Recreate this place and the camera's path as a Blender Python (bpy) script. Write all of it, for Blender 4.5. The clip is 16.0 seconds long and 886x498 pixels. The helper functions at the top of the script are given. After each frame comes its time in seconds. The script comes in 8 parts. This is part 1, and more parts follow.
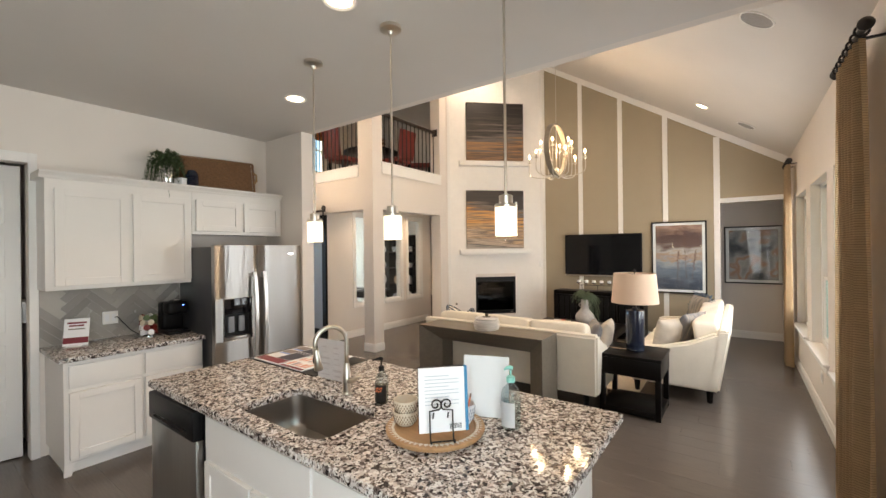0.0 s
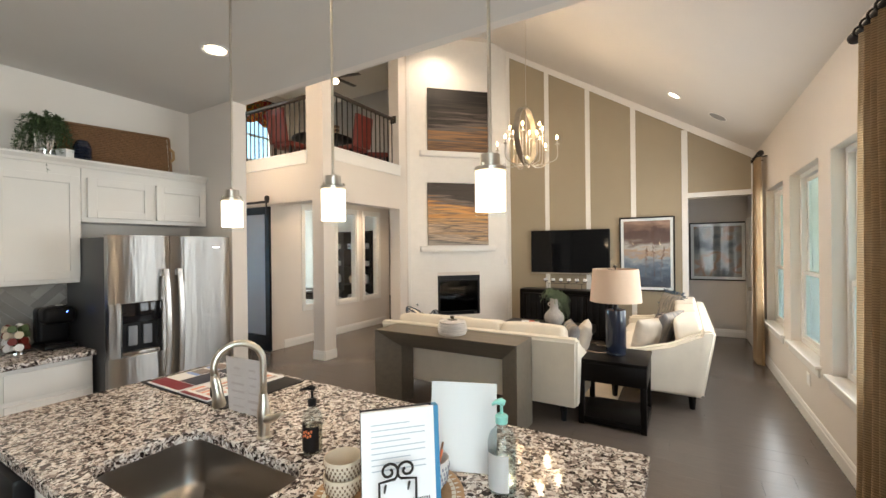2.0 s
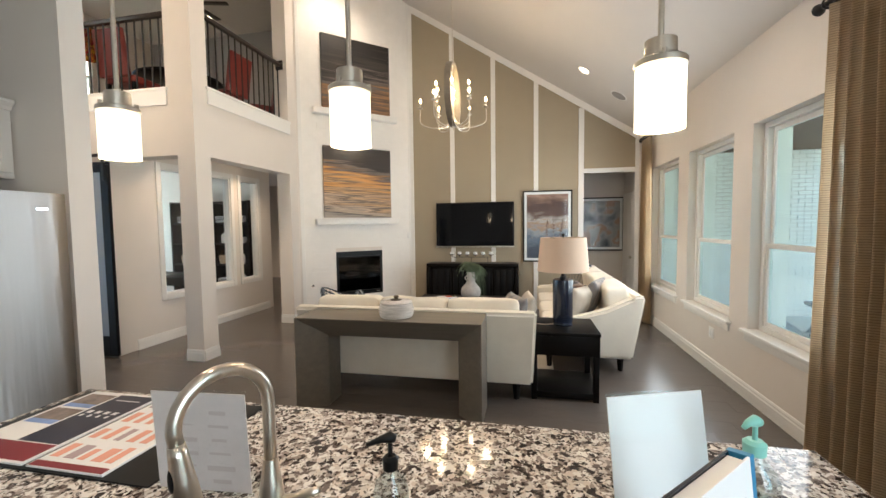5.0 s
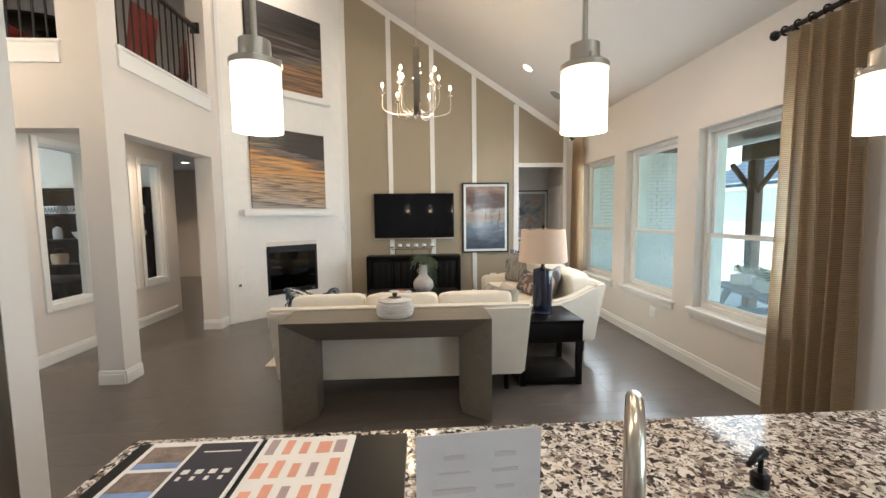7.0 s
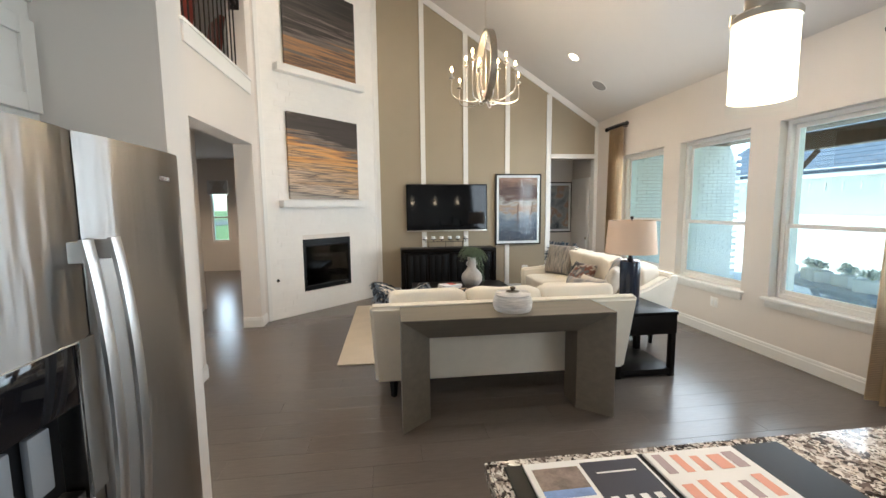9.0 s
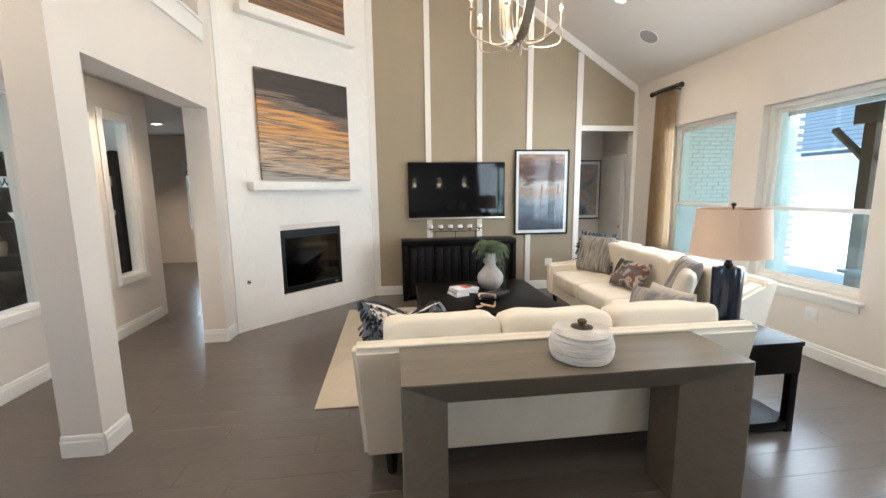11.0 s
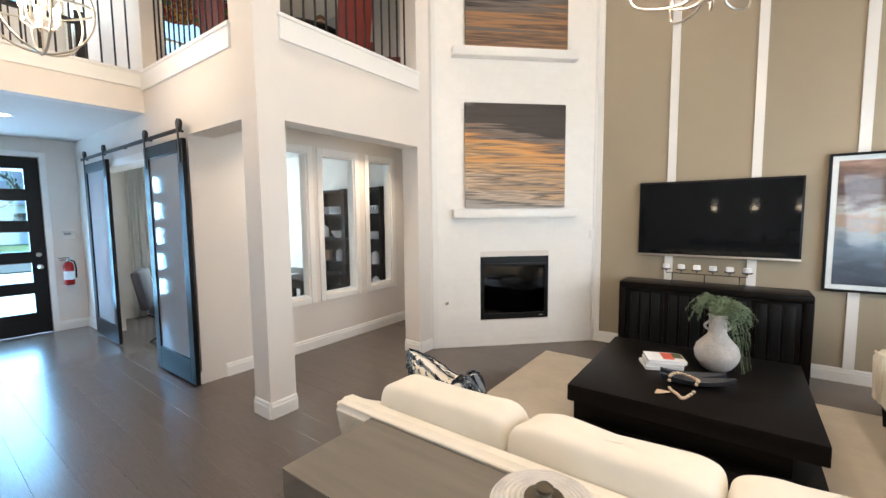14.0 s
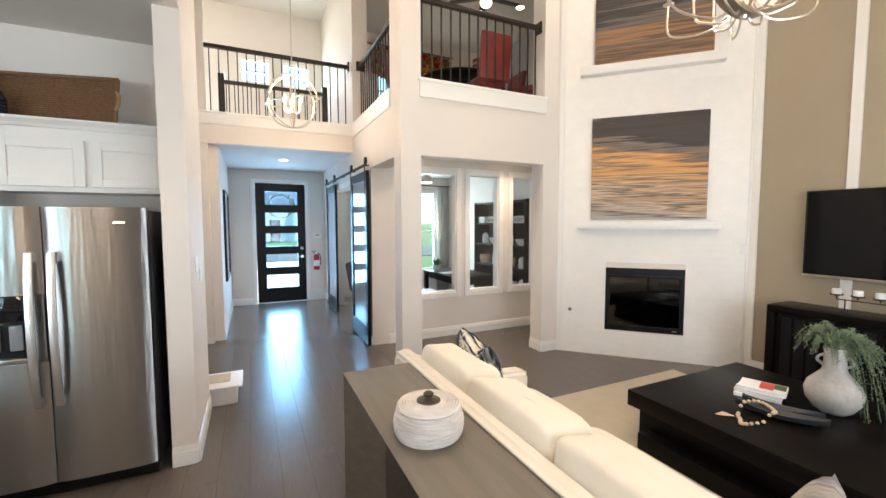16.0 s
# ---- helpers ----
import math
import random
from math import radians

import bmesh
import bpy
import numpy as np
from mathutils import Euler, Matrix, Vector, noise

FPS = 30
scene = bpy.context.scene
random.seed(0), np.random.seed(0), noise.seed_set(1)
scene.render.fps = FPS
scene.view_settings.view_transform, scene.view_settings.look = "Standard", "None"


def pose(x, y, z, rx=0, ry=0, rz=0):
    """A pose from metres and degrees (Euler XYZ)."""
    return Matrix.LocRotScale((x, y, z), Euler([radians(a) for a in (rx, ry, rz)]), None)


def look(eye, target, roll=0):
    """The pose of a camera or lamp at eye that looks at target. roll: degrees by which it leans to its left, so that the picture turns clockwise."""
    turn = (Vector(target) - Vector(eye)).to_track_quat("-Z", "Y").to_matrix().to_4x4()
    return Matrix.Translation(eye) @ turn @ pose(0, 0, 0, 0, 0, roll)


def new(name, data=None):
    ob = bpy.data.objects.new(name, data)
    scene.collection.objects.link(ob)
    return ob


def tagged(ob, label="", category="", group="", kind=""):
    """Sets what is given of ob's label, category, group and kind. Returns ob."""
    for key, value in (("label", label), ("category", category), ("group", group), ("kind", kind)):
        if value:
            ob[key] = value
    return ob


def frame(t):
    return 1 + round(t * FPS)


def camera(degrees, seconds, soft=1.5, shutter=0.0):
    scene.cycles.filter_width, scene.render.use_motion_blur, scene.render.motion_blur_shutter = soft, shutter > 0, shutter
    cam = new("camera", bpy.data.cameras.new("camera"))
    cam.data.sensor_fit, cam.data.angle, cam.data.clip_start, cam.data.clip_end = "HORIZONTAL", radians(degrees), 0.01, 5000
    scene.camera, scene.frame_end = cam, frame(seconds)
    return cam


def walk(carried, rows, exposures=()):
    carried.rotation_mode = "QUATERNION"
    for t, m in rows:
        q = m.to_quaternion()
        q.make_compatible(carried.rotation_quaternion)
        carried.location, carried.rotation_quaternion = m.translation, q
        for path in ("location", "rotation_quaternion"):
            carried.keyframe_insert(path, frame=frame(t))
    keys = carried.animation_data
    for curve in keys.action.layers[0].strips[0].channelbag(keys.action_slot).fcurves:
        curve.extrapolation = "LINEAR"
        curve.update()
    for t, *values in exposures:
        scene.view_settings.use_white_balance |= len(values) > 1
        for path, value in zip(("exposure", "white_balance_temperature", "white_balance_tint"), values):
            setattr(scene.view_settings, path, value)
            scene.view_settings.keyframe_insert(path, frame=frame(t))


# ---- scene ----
cam = camera(95.0, 16.0)
METRES, EYE, TILT, LEAN, TURN = 7.65, 1.70, 0.0, 0.0, 36.1
ROWS = [
    (0.0, 0.0, 0.0, 0.0, 0.0, 0.01, 0.65),
    (0.5, 0.0034, 0.0192, -0.002, -0.3, 0.25, 0.63),
    (1.0, 0.007, 0.0348, -0.0046, -1.31, 0.3, 0.63),
    (1.5, 0.0057, 0.054, -0.0069, -3.13, 0.19, 0.63),
    (2.0, 0.0005, 0.0785, -0.0089, -5.67, -0.04, 0.62),
    (2.5, -0.0046, 0.0996, -0.013, -8.27, -0.38, 0.62),
    (3.0, -0.0107, 0.1241, -0.0147, -10.76, -0.84, 0.65),
    (3.5, -0.0196, 0.1405, -0.0165, -13.31, -1.36, 0.64),
    (4.0, -0.0353, 0.1519, -0.0161, -16.32, -2.02, 0.66),
    (4.5, -0.0545, 0.1628, -0.017, -20.2, -2.73, 0.66),
    (5.0, -0.0706, 0.1766, -0.0199, -24.5, -3.36, 0.72),
    (7.5, -0.1843, 0.2744, -0.0165, -41.63, -5.01, 0.61),
    (8.0, -0.2154, 0.3019, -0.0163, -42.78, -5.19, 0.57),
    (8.5, -0.2449, 0.3314, -0.0162, -43.28, -5.47, 0.58),
    (9.0, -0.2504, 0.3584, -0.0178, -43.41, -5.91, 0.61),
    (11.5, -0.1285, 0.5092, -0.0176, -42.98, -8.5, 0.93),
    (12.0, -0.0863, 0.5253, -0.0145, -40.42, -8.27, 1.01),
    (12.5, -0.0443, 0.5285, -0.0131, -34.94, -7.39, 1.08),
    (13.0, -0.0221, 0.5118, -0.0123, -24.91, -6.33, 1.02),
    (13.5, -0.0021, 0.4889, -0.0107, -12.08, -5.46, 0.8),
    (14.0, 0.0318, 0.4719, -0.0101, 0.14, -4.85, 0.59),
    (14.5, 0.0655, 0.451, -0.0092, 10.56, -4.55, 0.37),
    (15.0, 0.0995, 0.4321, -0.0055, 18.55, -4.36, 0.3),
    (15.5, 0.1381, 0.4247, -0.0051, 24.47, -4.03, 0.21),
    (16.0, 0.1706, 0.411, -0.0046, 28.61, -3.77, 0.11),
]
walk(cam, [(t, pose(0, 0, EYE, TILT, LEAN, TURN) @ pose(METRES * x, METRES * y, METRES * z, 90 + pitch, roll, yaw)) for t, x, y, z, yaw, pitch, roll in ROWS], [(0.0, 1.87, 7450, 17), (3.5, 1.93, 6950, 12), (5.0, 1.84, 6750, 12), (9.0, 1.97, 6350, 10), (11.5, 2.20, 6200, 11), (13.5, 2.22, 6250, 12), (16.0, 2.18, 6550, 13)])

# ---- world, sun and exposure ----
world = bpy.data.worlds.new("World")
scene.world = world
world.use_nodes = True
wn = world.node_tree.nodes
sky = wn.new("ShaderNodeTexSky")
sky.sky_type, sky.sun_disc = "NISHITA", False
sky.sun_elevation, sky.sun_rotation = radians(45), radians(210)
world.node_tree.links.new(sky.outputs[0], wn["Background"].inputs[0])
wn["Background"].inputs[1].default_value = 0.15
sun = new("sun", bpy.data.lights.new("sun", "SUN"))
sun.data.energy, sun.data.angle, sun.data.color = 4.8, radians(0.5), (1, 0.95, 0.88)
sun.matrix_world = look((0, 0, 30), (3.5, 6.0, 23))


DAY, LAMPS = 0.50, 0.155


def area(name, m, sx, sy, watts, rgb=(1, 1, 1)):
    l = bpy.data.lights.new(name, "AREA")
    l.shape, l.size, l.size_y, l.energy, l.color = "RECTANGLE", sx, sy, watts * DAY, rgb
    o = new(name, l)
    o.matrix_world = m
    return o


def spot(name, x, y, z, watts, rgb=(1, 0.79, 0.57), cone=120, r=0.06):
    l = bpy.data.lights.new(name, "SPOT")
    l.energy, l.color, l.spot_size, l.spot_blend, l.shadow_soft_size = watts * LAMPS, rgb, radians(cone), 0.7, r
    o = new(name, l)
    o.location = (x, y, z)
    return o


def bulb(name, x, y, z, watts, rgb=(1, 0.8, 0.55), r=0.04):
    l = bpy.data.lights.new(name, "POINT")
    l.energy, l.color, l.shadow_soft_size = watts * LAMPS, rgb, r
    o = new(name, l)
    o.location = (x, y, z)
    return o


SKYBLUE = (0.78, 0.9, 1.0)
for wy in (6.97, 5.58, 4.19):
    area("window_daylight", look((0.648, wy, 1.56), (-3, wy, 1.56)), 1.02, 1.52, 17, SKYBLUE)
area("door_daylight", look((-10.0, 3.88, 1.3), (-5, 3.88, 1.1)), 0.8, 2.2, 85, (0.46, 0.70, 1.0))
area("office_daylight", look((-9.95, 6.58, 1.6), (-6, 6.58, 1.4)), 1.6, 1.8, 50, SKYBLUE)
area("loft_daylight", look((-9.95, 3.85, 4.65), (-6, 3.85, 4.2)), 1.3, 0.45, 26, SKYBLUE)
area("back_room_daylight", look((-7.44, 12.0, 1.4), (-7.44, 9, 1.3)), 0.36, 1.2, 4, SKYBLUE)
# fill lamp added at two unseen windows, turned aside to reach the sofa back
area("unseen_window_fill", look((0.84, -0.6, 1.6), (-3, 1.3, 1.1)), 2.4, 1.9, 56, SKYBLUE)

# ---- materials ----
def nodes_of(name):
    m = bpy.data.materials.new(name)
    m.use_nodes = True
    n, l = m.node_tree.nodes, m.node_tree.links
    return m, n, l, n["Principled BSDF"]


def coords(n, l, scale=(1, 1, 1)):
    tc, mp = n.new("ShaderNodeTexCoord"), n.new("ShaderNodeMapping")
    l.new(tc.outputs["Object"], mp.inputs[0])
    mp.inputs["Scale"].default_value = scale
    return mp.outputs[0]


def noise_tex(n, l, vec, scale, detail=4, rough=0.6):
    t = n.new("ShaderNodeTexNoise")
    t.inputs["Scale"].default_value, t.inputs["Detail"].default_value, t.inputs["Roughness"].default_value = scale, detail, rough
    l.new(vec, t.inputs["Vector"])
    return t.outputs["Fac"]


def ramp(n, l, fac, stops, mode="LINEAR"):
    r = n.new("ShaderNodeValToRGB")
    r.color_ramp.interpolation = mode
    while len(r.color_ramp.elements) < len(stops):
        r.color_ramp.elements.new(0.5)
    for e, (p, c) in zip(r.color_ramp.elements, stops):
        e.position, e.color = p, (*c, 1)
    l.new(fac, r.inputs[0])
    return r.outputs[0]


def bump(n, l, b, fac, strength, dist=0.01):
    k = n.new("ShaderNodeBump")
    k.inputs["Strength"].default_value, k.inputs["Distance"].default_value = strength, dist
    l.new(fac, k.inputs["Height"])
    l.new(k.outputs[0], b.inputs["Normal"])
    return k


def shade(c, k):
    return tuple(min(1.0, v * k) for v in c)


def paint(name, rgb, rough=0.6, var=0.06, scale=2.5, grain=180, relief=0.08, metal=0.0, stretch=(1, 1, 1), coat=0.0, spec=0.5):
    """A surface with large soft variation, fine grain and relief."""
    m, n, l, b = nodes_of(name)
    v = coords(n, l, stretch)
    big, fine = noise_tex(n, l, v, scale, 3), noise_tex(n, l, v, grain, 3)
    mix = n.new("ShaderNodeMath")
    mix.operation = "MULTIPLY_ADD"
    l.new(fine, mix.inputs[0])
    mix.inputs[1].default_value = 0.4
    l.new(big, mix.inputs[2])
    l.new(ramp(n, l, mix.outputs[0], [(0.4, shade(rgb, 1 - var)), (1.0, shade(rgb, 1 + var))]), b.inputs["Base Color"])
    b.inputs["Roughness"].default_value, b.inputs["Metallic"].default_value, b.inputs["Coat Weight"].default_value = rough, metal, coat
    b.inputs["Specular IOR Level"].default_value = spec
    bump(n, l, b, fine, relief, 0.002)
    return m


def glow(name, rgb, strength):
    m, n, l, b = nodes_of(name)
    b.inputs["Base Color"].default_value = (*rgb, 1)
    b.inputs["Emission Color"].default_value = (*rgb, 1)
    b.inputs["Emission Strength"].default_value = strength
    return m


def glass_mat(name, rgb=(1, 1, 1), rough=0.0, ior=1.45, solid=True):
    """Clear panes: a sheet that lets light straight through and mirrors a little; solid things refract."""
    m, n, l, b = nodes_of(name)
    if solid:
        b.inputs["Base Color"].default_value = (*rgb, 1)
        b.inputs["Transmission Weight"].default_value, b.inputs["IOR"].default_value, b.inputs["Roughness"].default_value = 1, ior, rough
        return m
    t, g, x = n.new("ShaderNodeBsdfTransparent"), n.new("ShaderNodeBsdfGlossy"), n.new("ShaderNodeMixShader")
    t.inputs[0].default_value = (*rgb, 1)
    g.inputs["Roughness"].default_value = 0.02
    x.inputs[0].default_value = (ior - 1) * 0.09
    l.new(t.outputs[0], x.inputs[1])
    l.new(g.outputs[0], x.inputs[2])
    l.new(x.outputs[0], n["Material Output"].inputs[0])
    return m


WALL = paint("wall_paint", (0.75, 0.69, 0.635), 0.7, 0.03, 1.2, 260, 0.12)
LOFTWALL = paint("loft_grey_paint", (0.42, 0.41, 0.42), 0.7, 0.03, 1.2, 260, 0.12)
TAN = paint("tan_wall_paint", (0.36, 0.30, 0.215), 0.65, 0.04, 1.5, 260, 0.12)
CEIL = paint("ceiling_paint", (0.66, 0.625, 0.59), 0.8, 0.03, 1.0, 220, 0.2)
TRIM = paint("white_trim_paint", (0.82, 0.80, 0.77), 0.35, 0.02, 2, 200, 0.03)
CABINET = paint("cabinet_paint", (0.78, 0.75, 0.71), 0.35, 0.025, 3, 160, 0.03)
SOFA = paint("cream_linen", (0.80, 0.73, 0.62), 0.9, 0.06, 5, 700, 0.35)
ESPRESSO = paint("espresso_wood", (0.0055, 0.0042, 0.0037), 0.36, 0.35, 3, 60, 0.12, stretch=(1, 8, 8), spec=0.10)
GREYWOOD = paint("grey_brown_wood", (0.17, 0.145, 0.115), 0.42, 0.16, 3, 40, 0.08, stretch=(0.6, 8, 8))
BLACK = paint("black_satin", (0.0055, 0.0055, 0.006), 0.35, 0.2, 5, 120, 0.05, spec=0.22)
IRON = paint("dark_iron", (0.018, 0.014, 0.012), 0.45, 0.2, 6, 150, 0.1, metal=0.4)
RAILWOOD = paint("dark_rail_wood", (0.022, 0.014, 0.010), 0.3, 0.3, 3, 50, 0.08)
NICKEL = paint("brushed_nickel", (0.62, 0.57, 0.50), 0.28, 0.06, 8, 300, 0.05, metal=1)
CHROME = paint("polished_chrome", (0.8, 0.8, 0.8), 0.12, 0.03, 8, 300, 0.01, metal=1)
RUG = paint("beige_rug", (0.50, 0.43, 0.34), 0.95, 0.1, 4, 350, 0.6)
NAVY = paint("navy_ceramic", (0.006, 0.011, 0.028), 0.22, 0.25, 6, 60, 0.05, coat=0.3)
RINGMETAL = paint("antique_silver", (0.30, 0.27, 0.23), 0.4, 0.2, 12, 120, 0.15, metal=0.9)
SHADE = paint("linen_lampshade", (0.71, 0.52, 0.385), 0.85, 0.04, 5, 500, 0.25, stretch=(1, 1, 0.4))
STONE = paint("whitewashed_stoneware", (0.45, 0.42, 0.39), 0.8, 0.3, 7, 60, 0.4)
WHITEWASH = paint("whitewashed_rope", (0.66, 0.62, 0.58), 0.85, 0.3, 14, 90, 0.5, stretch=(1, 1, 12))
LEAF = paint("green_leaf", (0.07, 0.11, 0.045), 0.55, 0.4, 20, 90, 0.1)
SAGE = paint("sage_leaf", (0.18, 0.235, 0.14), 0.6, 0.35, 20, 90, 0.1)
WICKER = paint("brown_wicker", (0.20, 0.10, 0.045), 0.7, 0.45, 30, 140, 0.9, stretch=(1, 3, 3))
REDLEATHER = paint("red_leather", (0.17, 0.018, 0.012), 0.42, 0.2, 5, 150, 0.2)
PAPER = paint("white_paper", (0.82, 0.82, 0.83), 0.6, 0.02, 5, 100, 0.02)
def woven(name, rgb):
    """Loose horizontal weave that lets some light through, with open rows between the threads."""
    m = paint(name, rgb, 0.9, 0.18, 6, 120, 0.5, stretch=(1, 1, 6))
    n, l = m.node_tree.nodes, m.node_tree.links
    b = n["Principled BSDF"]
    tr, mx, gap, mx2 = n.new("ShaderNodeBsdfTranslucent"), n.new("ShaderNodeMixShader"), n.new("ShaderNodeBsdfTransparent"), n.new("ShaderNodeMixShader")
    tr.inputs[0].default_value = (*shade(rgb, 1.5), 1)
    mx.inputs[0].default_value = 0.38
    l.new(b.outputs[0], mx.inputs[1])
    l.new(tr.outputs[0], mx.inputs[2])
    w = n.new("ShaderNodeTexWave")
    w.bands_direction = "Z"
    w.inputs["Scale"].default_value, w.inputs["Distortion"].default_value, w.inputs["Detail"].default_value = 22, 0.9, 3
    l.new(coords(n, l), w.inputs["Vector"])
    f = ramp(n, l, w.outputs["Fac"], [(0.0, (0.55, 0.55, 0.55)), (0.16, (0, 0, 0))])
    l.new(f, mx2.inputs[0])
    l.new(mx.outputs[0], mx2.inputs[1])
    l.new(gap.outputs[0], mx2.inputs[2])
    l.new(mx2.outputs[0], n["Material Output"].inputs[0])
    bump(n, l, b, w.outputs["Fac"], 0.5, 0.004)
    return m


CURTAIN = woven("gold_woven_curtain", (0.46, 0.35, 0.225))
BRASSKNOB = paint("aged_bronze", (0.10, 0.08, 0.055), 0.4, 0.3, 12, 90, 0.2, metal=0.8)
TVGLASS = paint("tv_screen_glass", (0.003, 0.0035, 0.0045), 0.05, 0.05, 4, 20, 0.0, spec=0.3)
BLACKGLASS = paint("black_glass", (0.006, 0.006, 0.008), 0.05, 0.05, 4, 20, 0.0)
PANE = glass_mat("window_glass", (0.83, 0.96, 0.95), solid=False)
DOORPANE = glass_mat("door_glass", (0.70, 0.90, 0.97), solid=False)
INNERPANE = glass_mat("inner_window_glass", (0.97, 0.98, 0.98), solid=False)
FROST = paint("frosted_glass", (0.34, 0.37, 0.41), 0.07, 0.05, 2, 60, 0.02)
FIREGLASS = glass_mat("smoked_glass", (0.35, 0.36, 0.38), solid=False, ior=1.7)
BOTTLEGLASS = glass_mat("bottle_glass", (0.80, 0.85, 0.86), solid=False, ior=2.0)


def mesh_screen():
    """Fine pale mesh: mostly open, with threads that take the light from behind."""
    m, n, l, b = nodes_of("mesh_screen")
    t, g, x = n.new("ShaderNodeBsdfTransparent"), n.new("ShaderNodeBsdfTranslucent"), n.new("ShaderNodeMixShader")
    g.inputs[0].default_value = (0.85, 0.87, 0.87, 1)
    x.inputs[0].default_value = 0.12
    l.new(t.outputs[0], x.inputs[1])
    l.new(g.outputs[0], x.inputs[2])
    l.new(x.outputs[0], n["Material Output"].inputs[0])
    return m


SCREEN = mesh_screen()
CLEAR = glass_mat("clear_glass", (0.98, 1, 1), solid=False, ior=1.18)
BULB = glow("warm_bulb", (1, 0.70, 0.34), 9)
PENDANT = glow("lit_opal_glass", (1, 0.90, 0.72), 0.62)
CAN = glow("lit_downlight", (1, 0.85, 0.6), 4)


def granite():
    m, n, l, b = nodes_of("granite")
    v = coords(n, l)
    warp = n.new("ShaderNodeTexNoise")
    warp.inputs["Scale"].default_value = 30
    l.new(v, warp.inputs["Vector"])
    add = n.new("ShaderNodeVectorMath")
    add.operation = "MULTIPLY_ADD"
    l.new(warp.outputs["Color"], add.inputs[0])
    add.inputs[1].default_value = (0.03, 0.03, 0.03)
    l.new(v, add.inputs[2])
    cells = n.new("ShaderNodeTexVoronoi")
    cells.inputs["Scale"].default_value = 70
    l.new(add.outputs[0], cells.inputs["Vector"])
    sep = n.new("ShaderNodeSeparateColor")
    l.new(cells.outputs["Color"], sep.inputs[0])
    big = ramp(n, l, sep.outputs[0], [(0.0, (0.045, 0.035, 0.033)), (0.10, (0.15, 0.12, 0.11)), (0.22, (0.31, 0.265, 0.245)), (0.38, (0.56, 0.52, 0.49)), (0.58, (0.74, 0.71, 0.68)), (0.84, (0.62, 0.55, 0.50))], "CONSTANT")
    small = n.new("ShaderNodeTexVoronoi")
    small.inputs["Scale"].default_value = 165
    l.new(add.outputs[0], small.inputs["Vector"])
    sep2 = n.new("ShaderNodeSeparateColor")
    l.new(small.outputs["Color"], sep2.inputs[0])
    speck = ramp(n, l, sep2.outputs[1], [(0.0, (0.06, 0.05, 0.05)), (0.12, (0.42, 0.38, 0.36)), (0.27, (1, 1, 1))], "CONSTANT")
    mul = n.new("ShaderNodeMix")
    mul.data_type, mul.blend_type = "RGBA", "MULTIPLY"
    mul.inputs[0].default_value = 1
    l.new(big, mul.inputs[6])
    l.new(speck, mul.inputs[7])
    l.new(mul.outputs[2], b.inputs["Base Color"])
    b.inputs["Roughness"].default_value = 0.08
    b.inputs["Specular IOR Level"].default_value = 0.28
    return m


def stainless(name="stainless_steel", wave=0.7, rough=0.2, sheen=(0.36, 0.35, 0.34, 1), grain=0.0):
    """Rolled steel sheet: fine level brushing that draws reflections out upright, and a slow warp of the sheet."""
    m, n, l, b = nodes_of(name)
    b.inputs["Base Color"].default_value = sheen
    b.inputs["Metallic"].default_value, b.inputs["Roughness"].default_value = 1, rough
    if grain:
        along = n.new("ShaderNodeTangent")
        along.direction_type, along.axis = "RADIAL", "Z"
        l.new(along.outputs[0], b.inputs["Tangent"])
        b.inputs["Anisotropic"].default_value, b.inputs["Anisotropic Rotation"].default_value = grain, 0.25
    warp = noise_tex(n, l, coords(n, l, (1, 1, 0.09)), 7.0, 3)
    fine = noise_tex(n, l, coords(n, l, (1, 1, 0.01)), 900, 2)
    k = bump(n, l, b, warp, wave, 0.02)
    k2 = n.new("ShaderNodeBump")
    k2.inputs["Strength"].default_value, k2.inputs["Distance"].default_value = 0.05, 0.001
    l.new(fine, k2.inputs["Height"])
    l.new(k.outputs[0], k2.inputs["Normal"])
    l.new(k2.outputs[0], b.inputs["Normal"])
    return m


def planks_mat():
    m, n, l, b = nodes_of("stained_oak_planks")
    info = n.new("ShaderNodeObjectInfo")
    island = n.new("ShaderNodeNewGeometry")
    v = coords(n, l, (1.2, 14, 14))
    grain = noise_tex(n, l, v, 6, 6, 0.65)
    col = ramp(n, l, grain, [(0.25, (0.100, 0.083, 0.073)), (0.75, (0.128, 0.107, 0.094))])
    both = n.new("ShaderNodeMath")
    both.operation = "ADD"
    l.new(info.outputs["Random"], both.inputs[0])
    l.new(island.outputs["Random Per Island"], both.inputs[1])
    half = ramp(n, l, both.outputs[0], [(0.0, (0.94, 0.94, 0.94)), (1.0, (1.03, 1.03, 1.02))])
    mul = n.new("ShaderNodeMix")
    mul.data_type, mul.blend_type = "RGBA", "MULTIPLY"
    mul.inputs[0].default_value = 1
    l.new(col, mul.inputs[6])
    l.new(half, mul.inputs[7])
    l.new(mul.outputs[2], b.inputs["Base Color"])
    b.inputs["Roughness"].default_value = 0.24
    bump(n, l, b, grain, 0.05, 0.002)
    return m


GRANITE, STEEL, PLANK = granite(), stainless(wave=0.32, rough=0.30, sheen=(0.36, 0.345, 0.33, 1), grain=0.95), planks_mat()
SINKSTEEL = stainless("sink_steel", 0.03, 0.3, (0.40, 0.37, 0.34, 1))


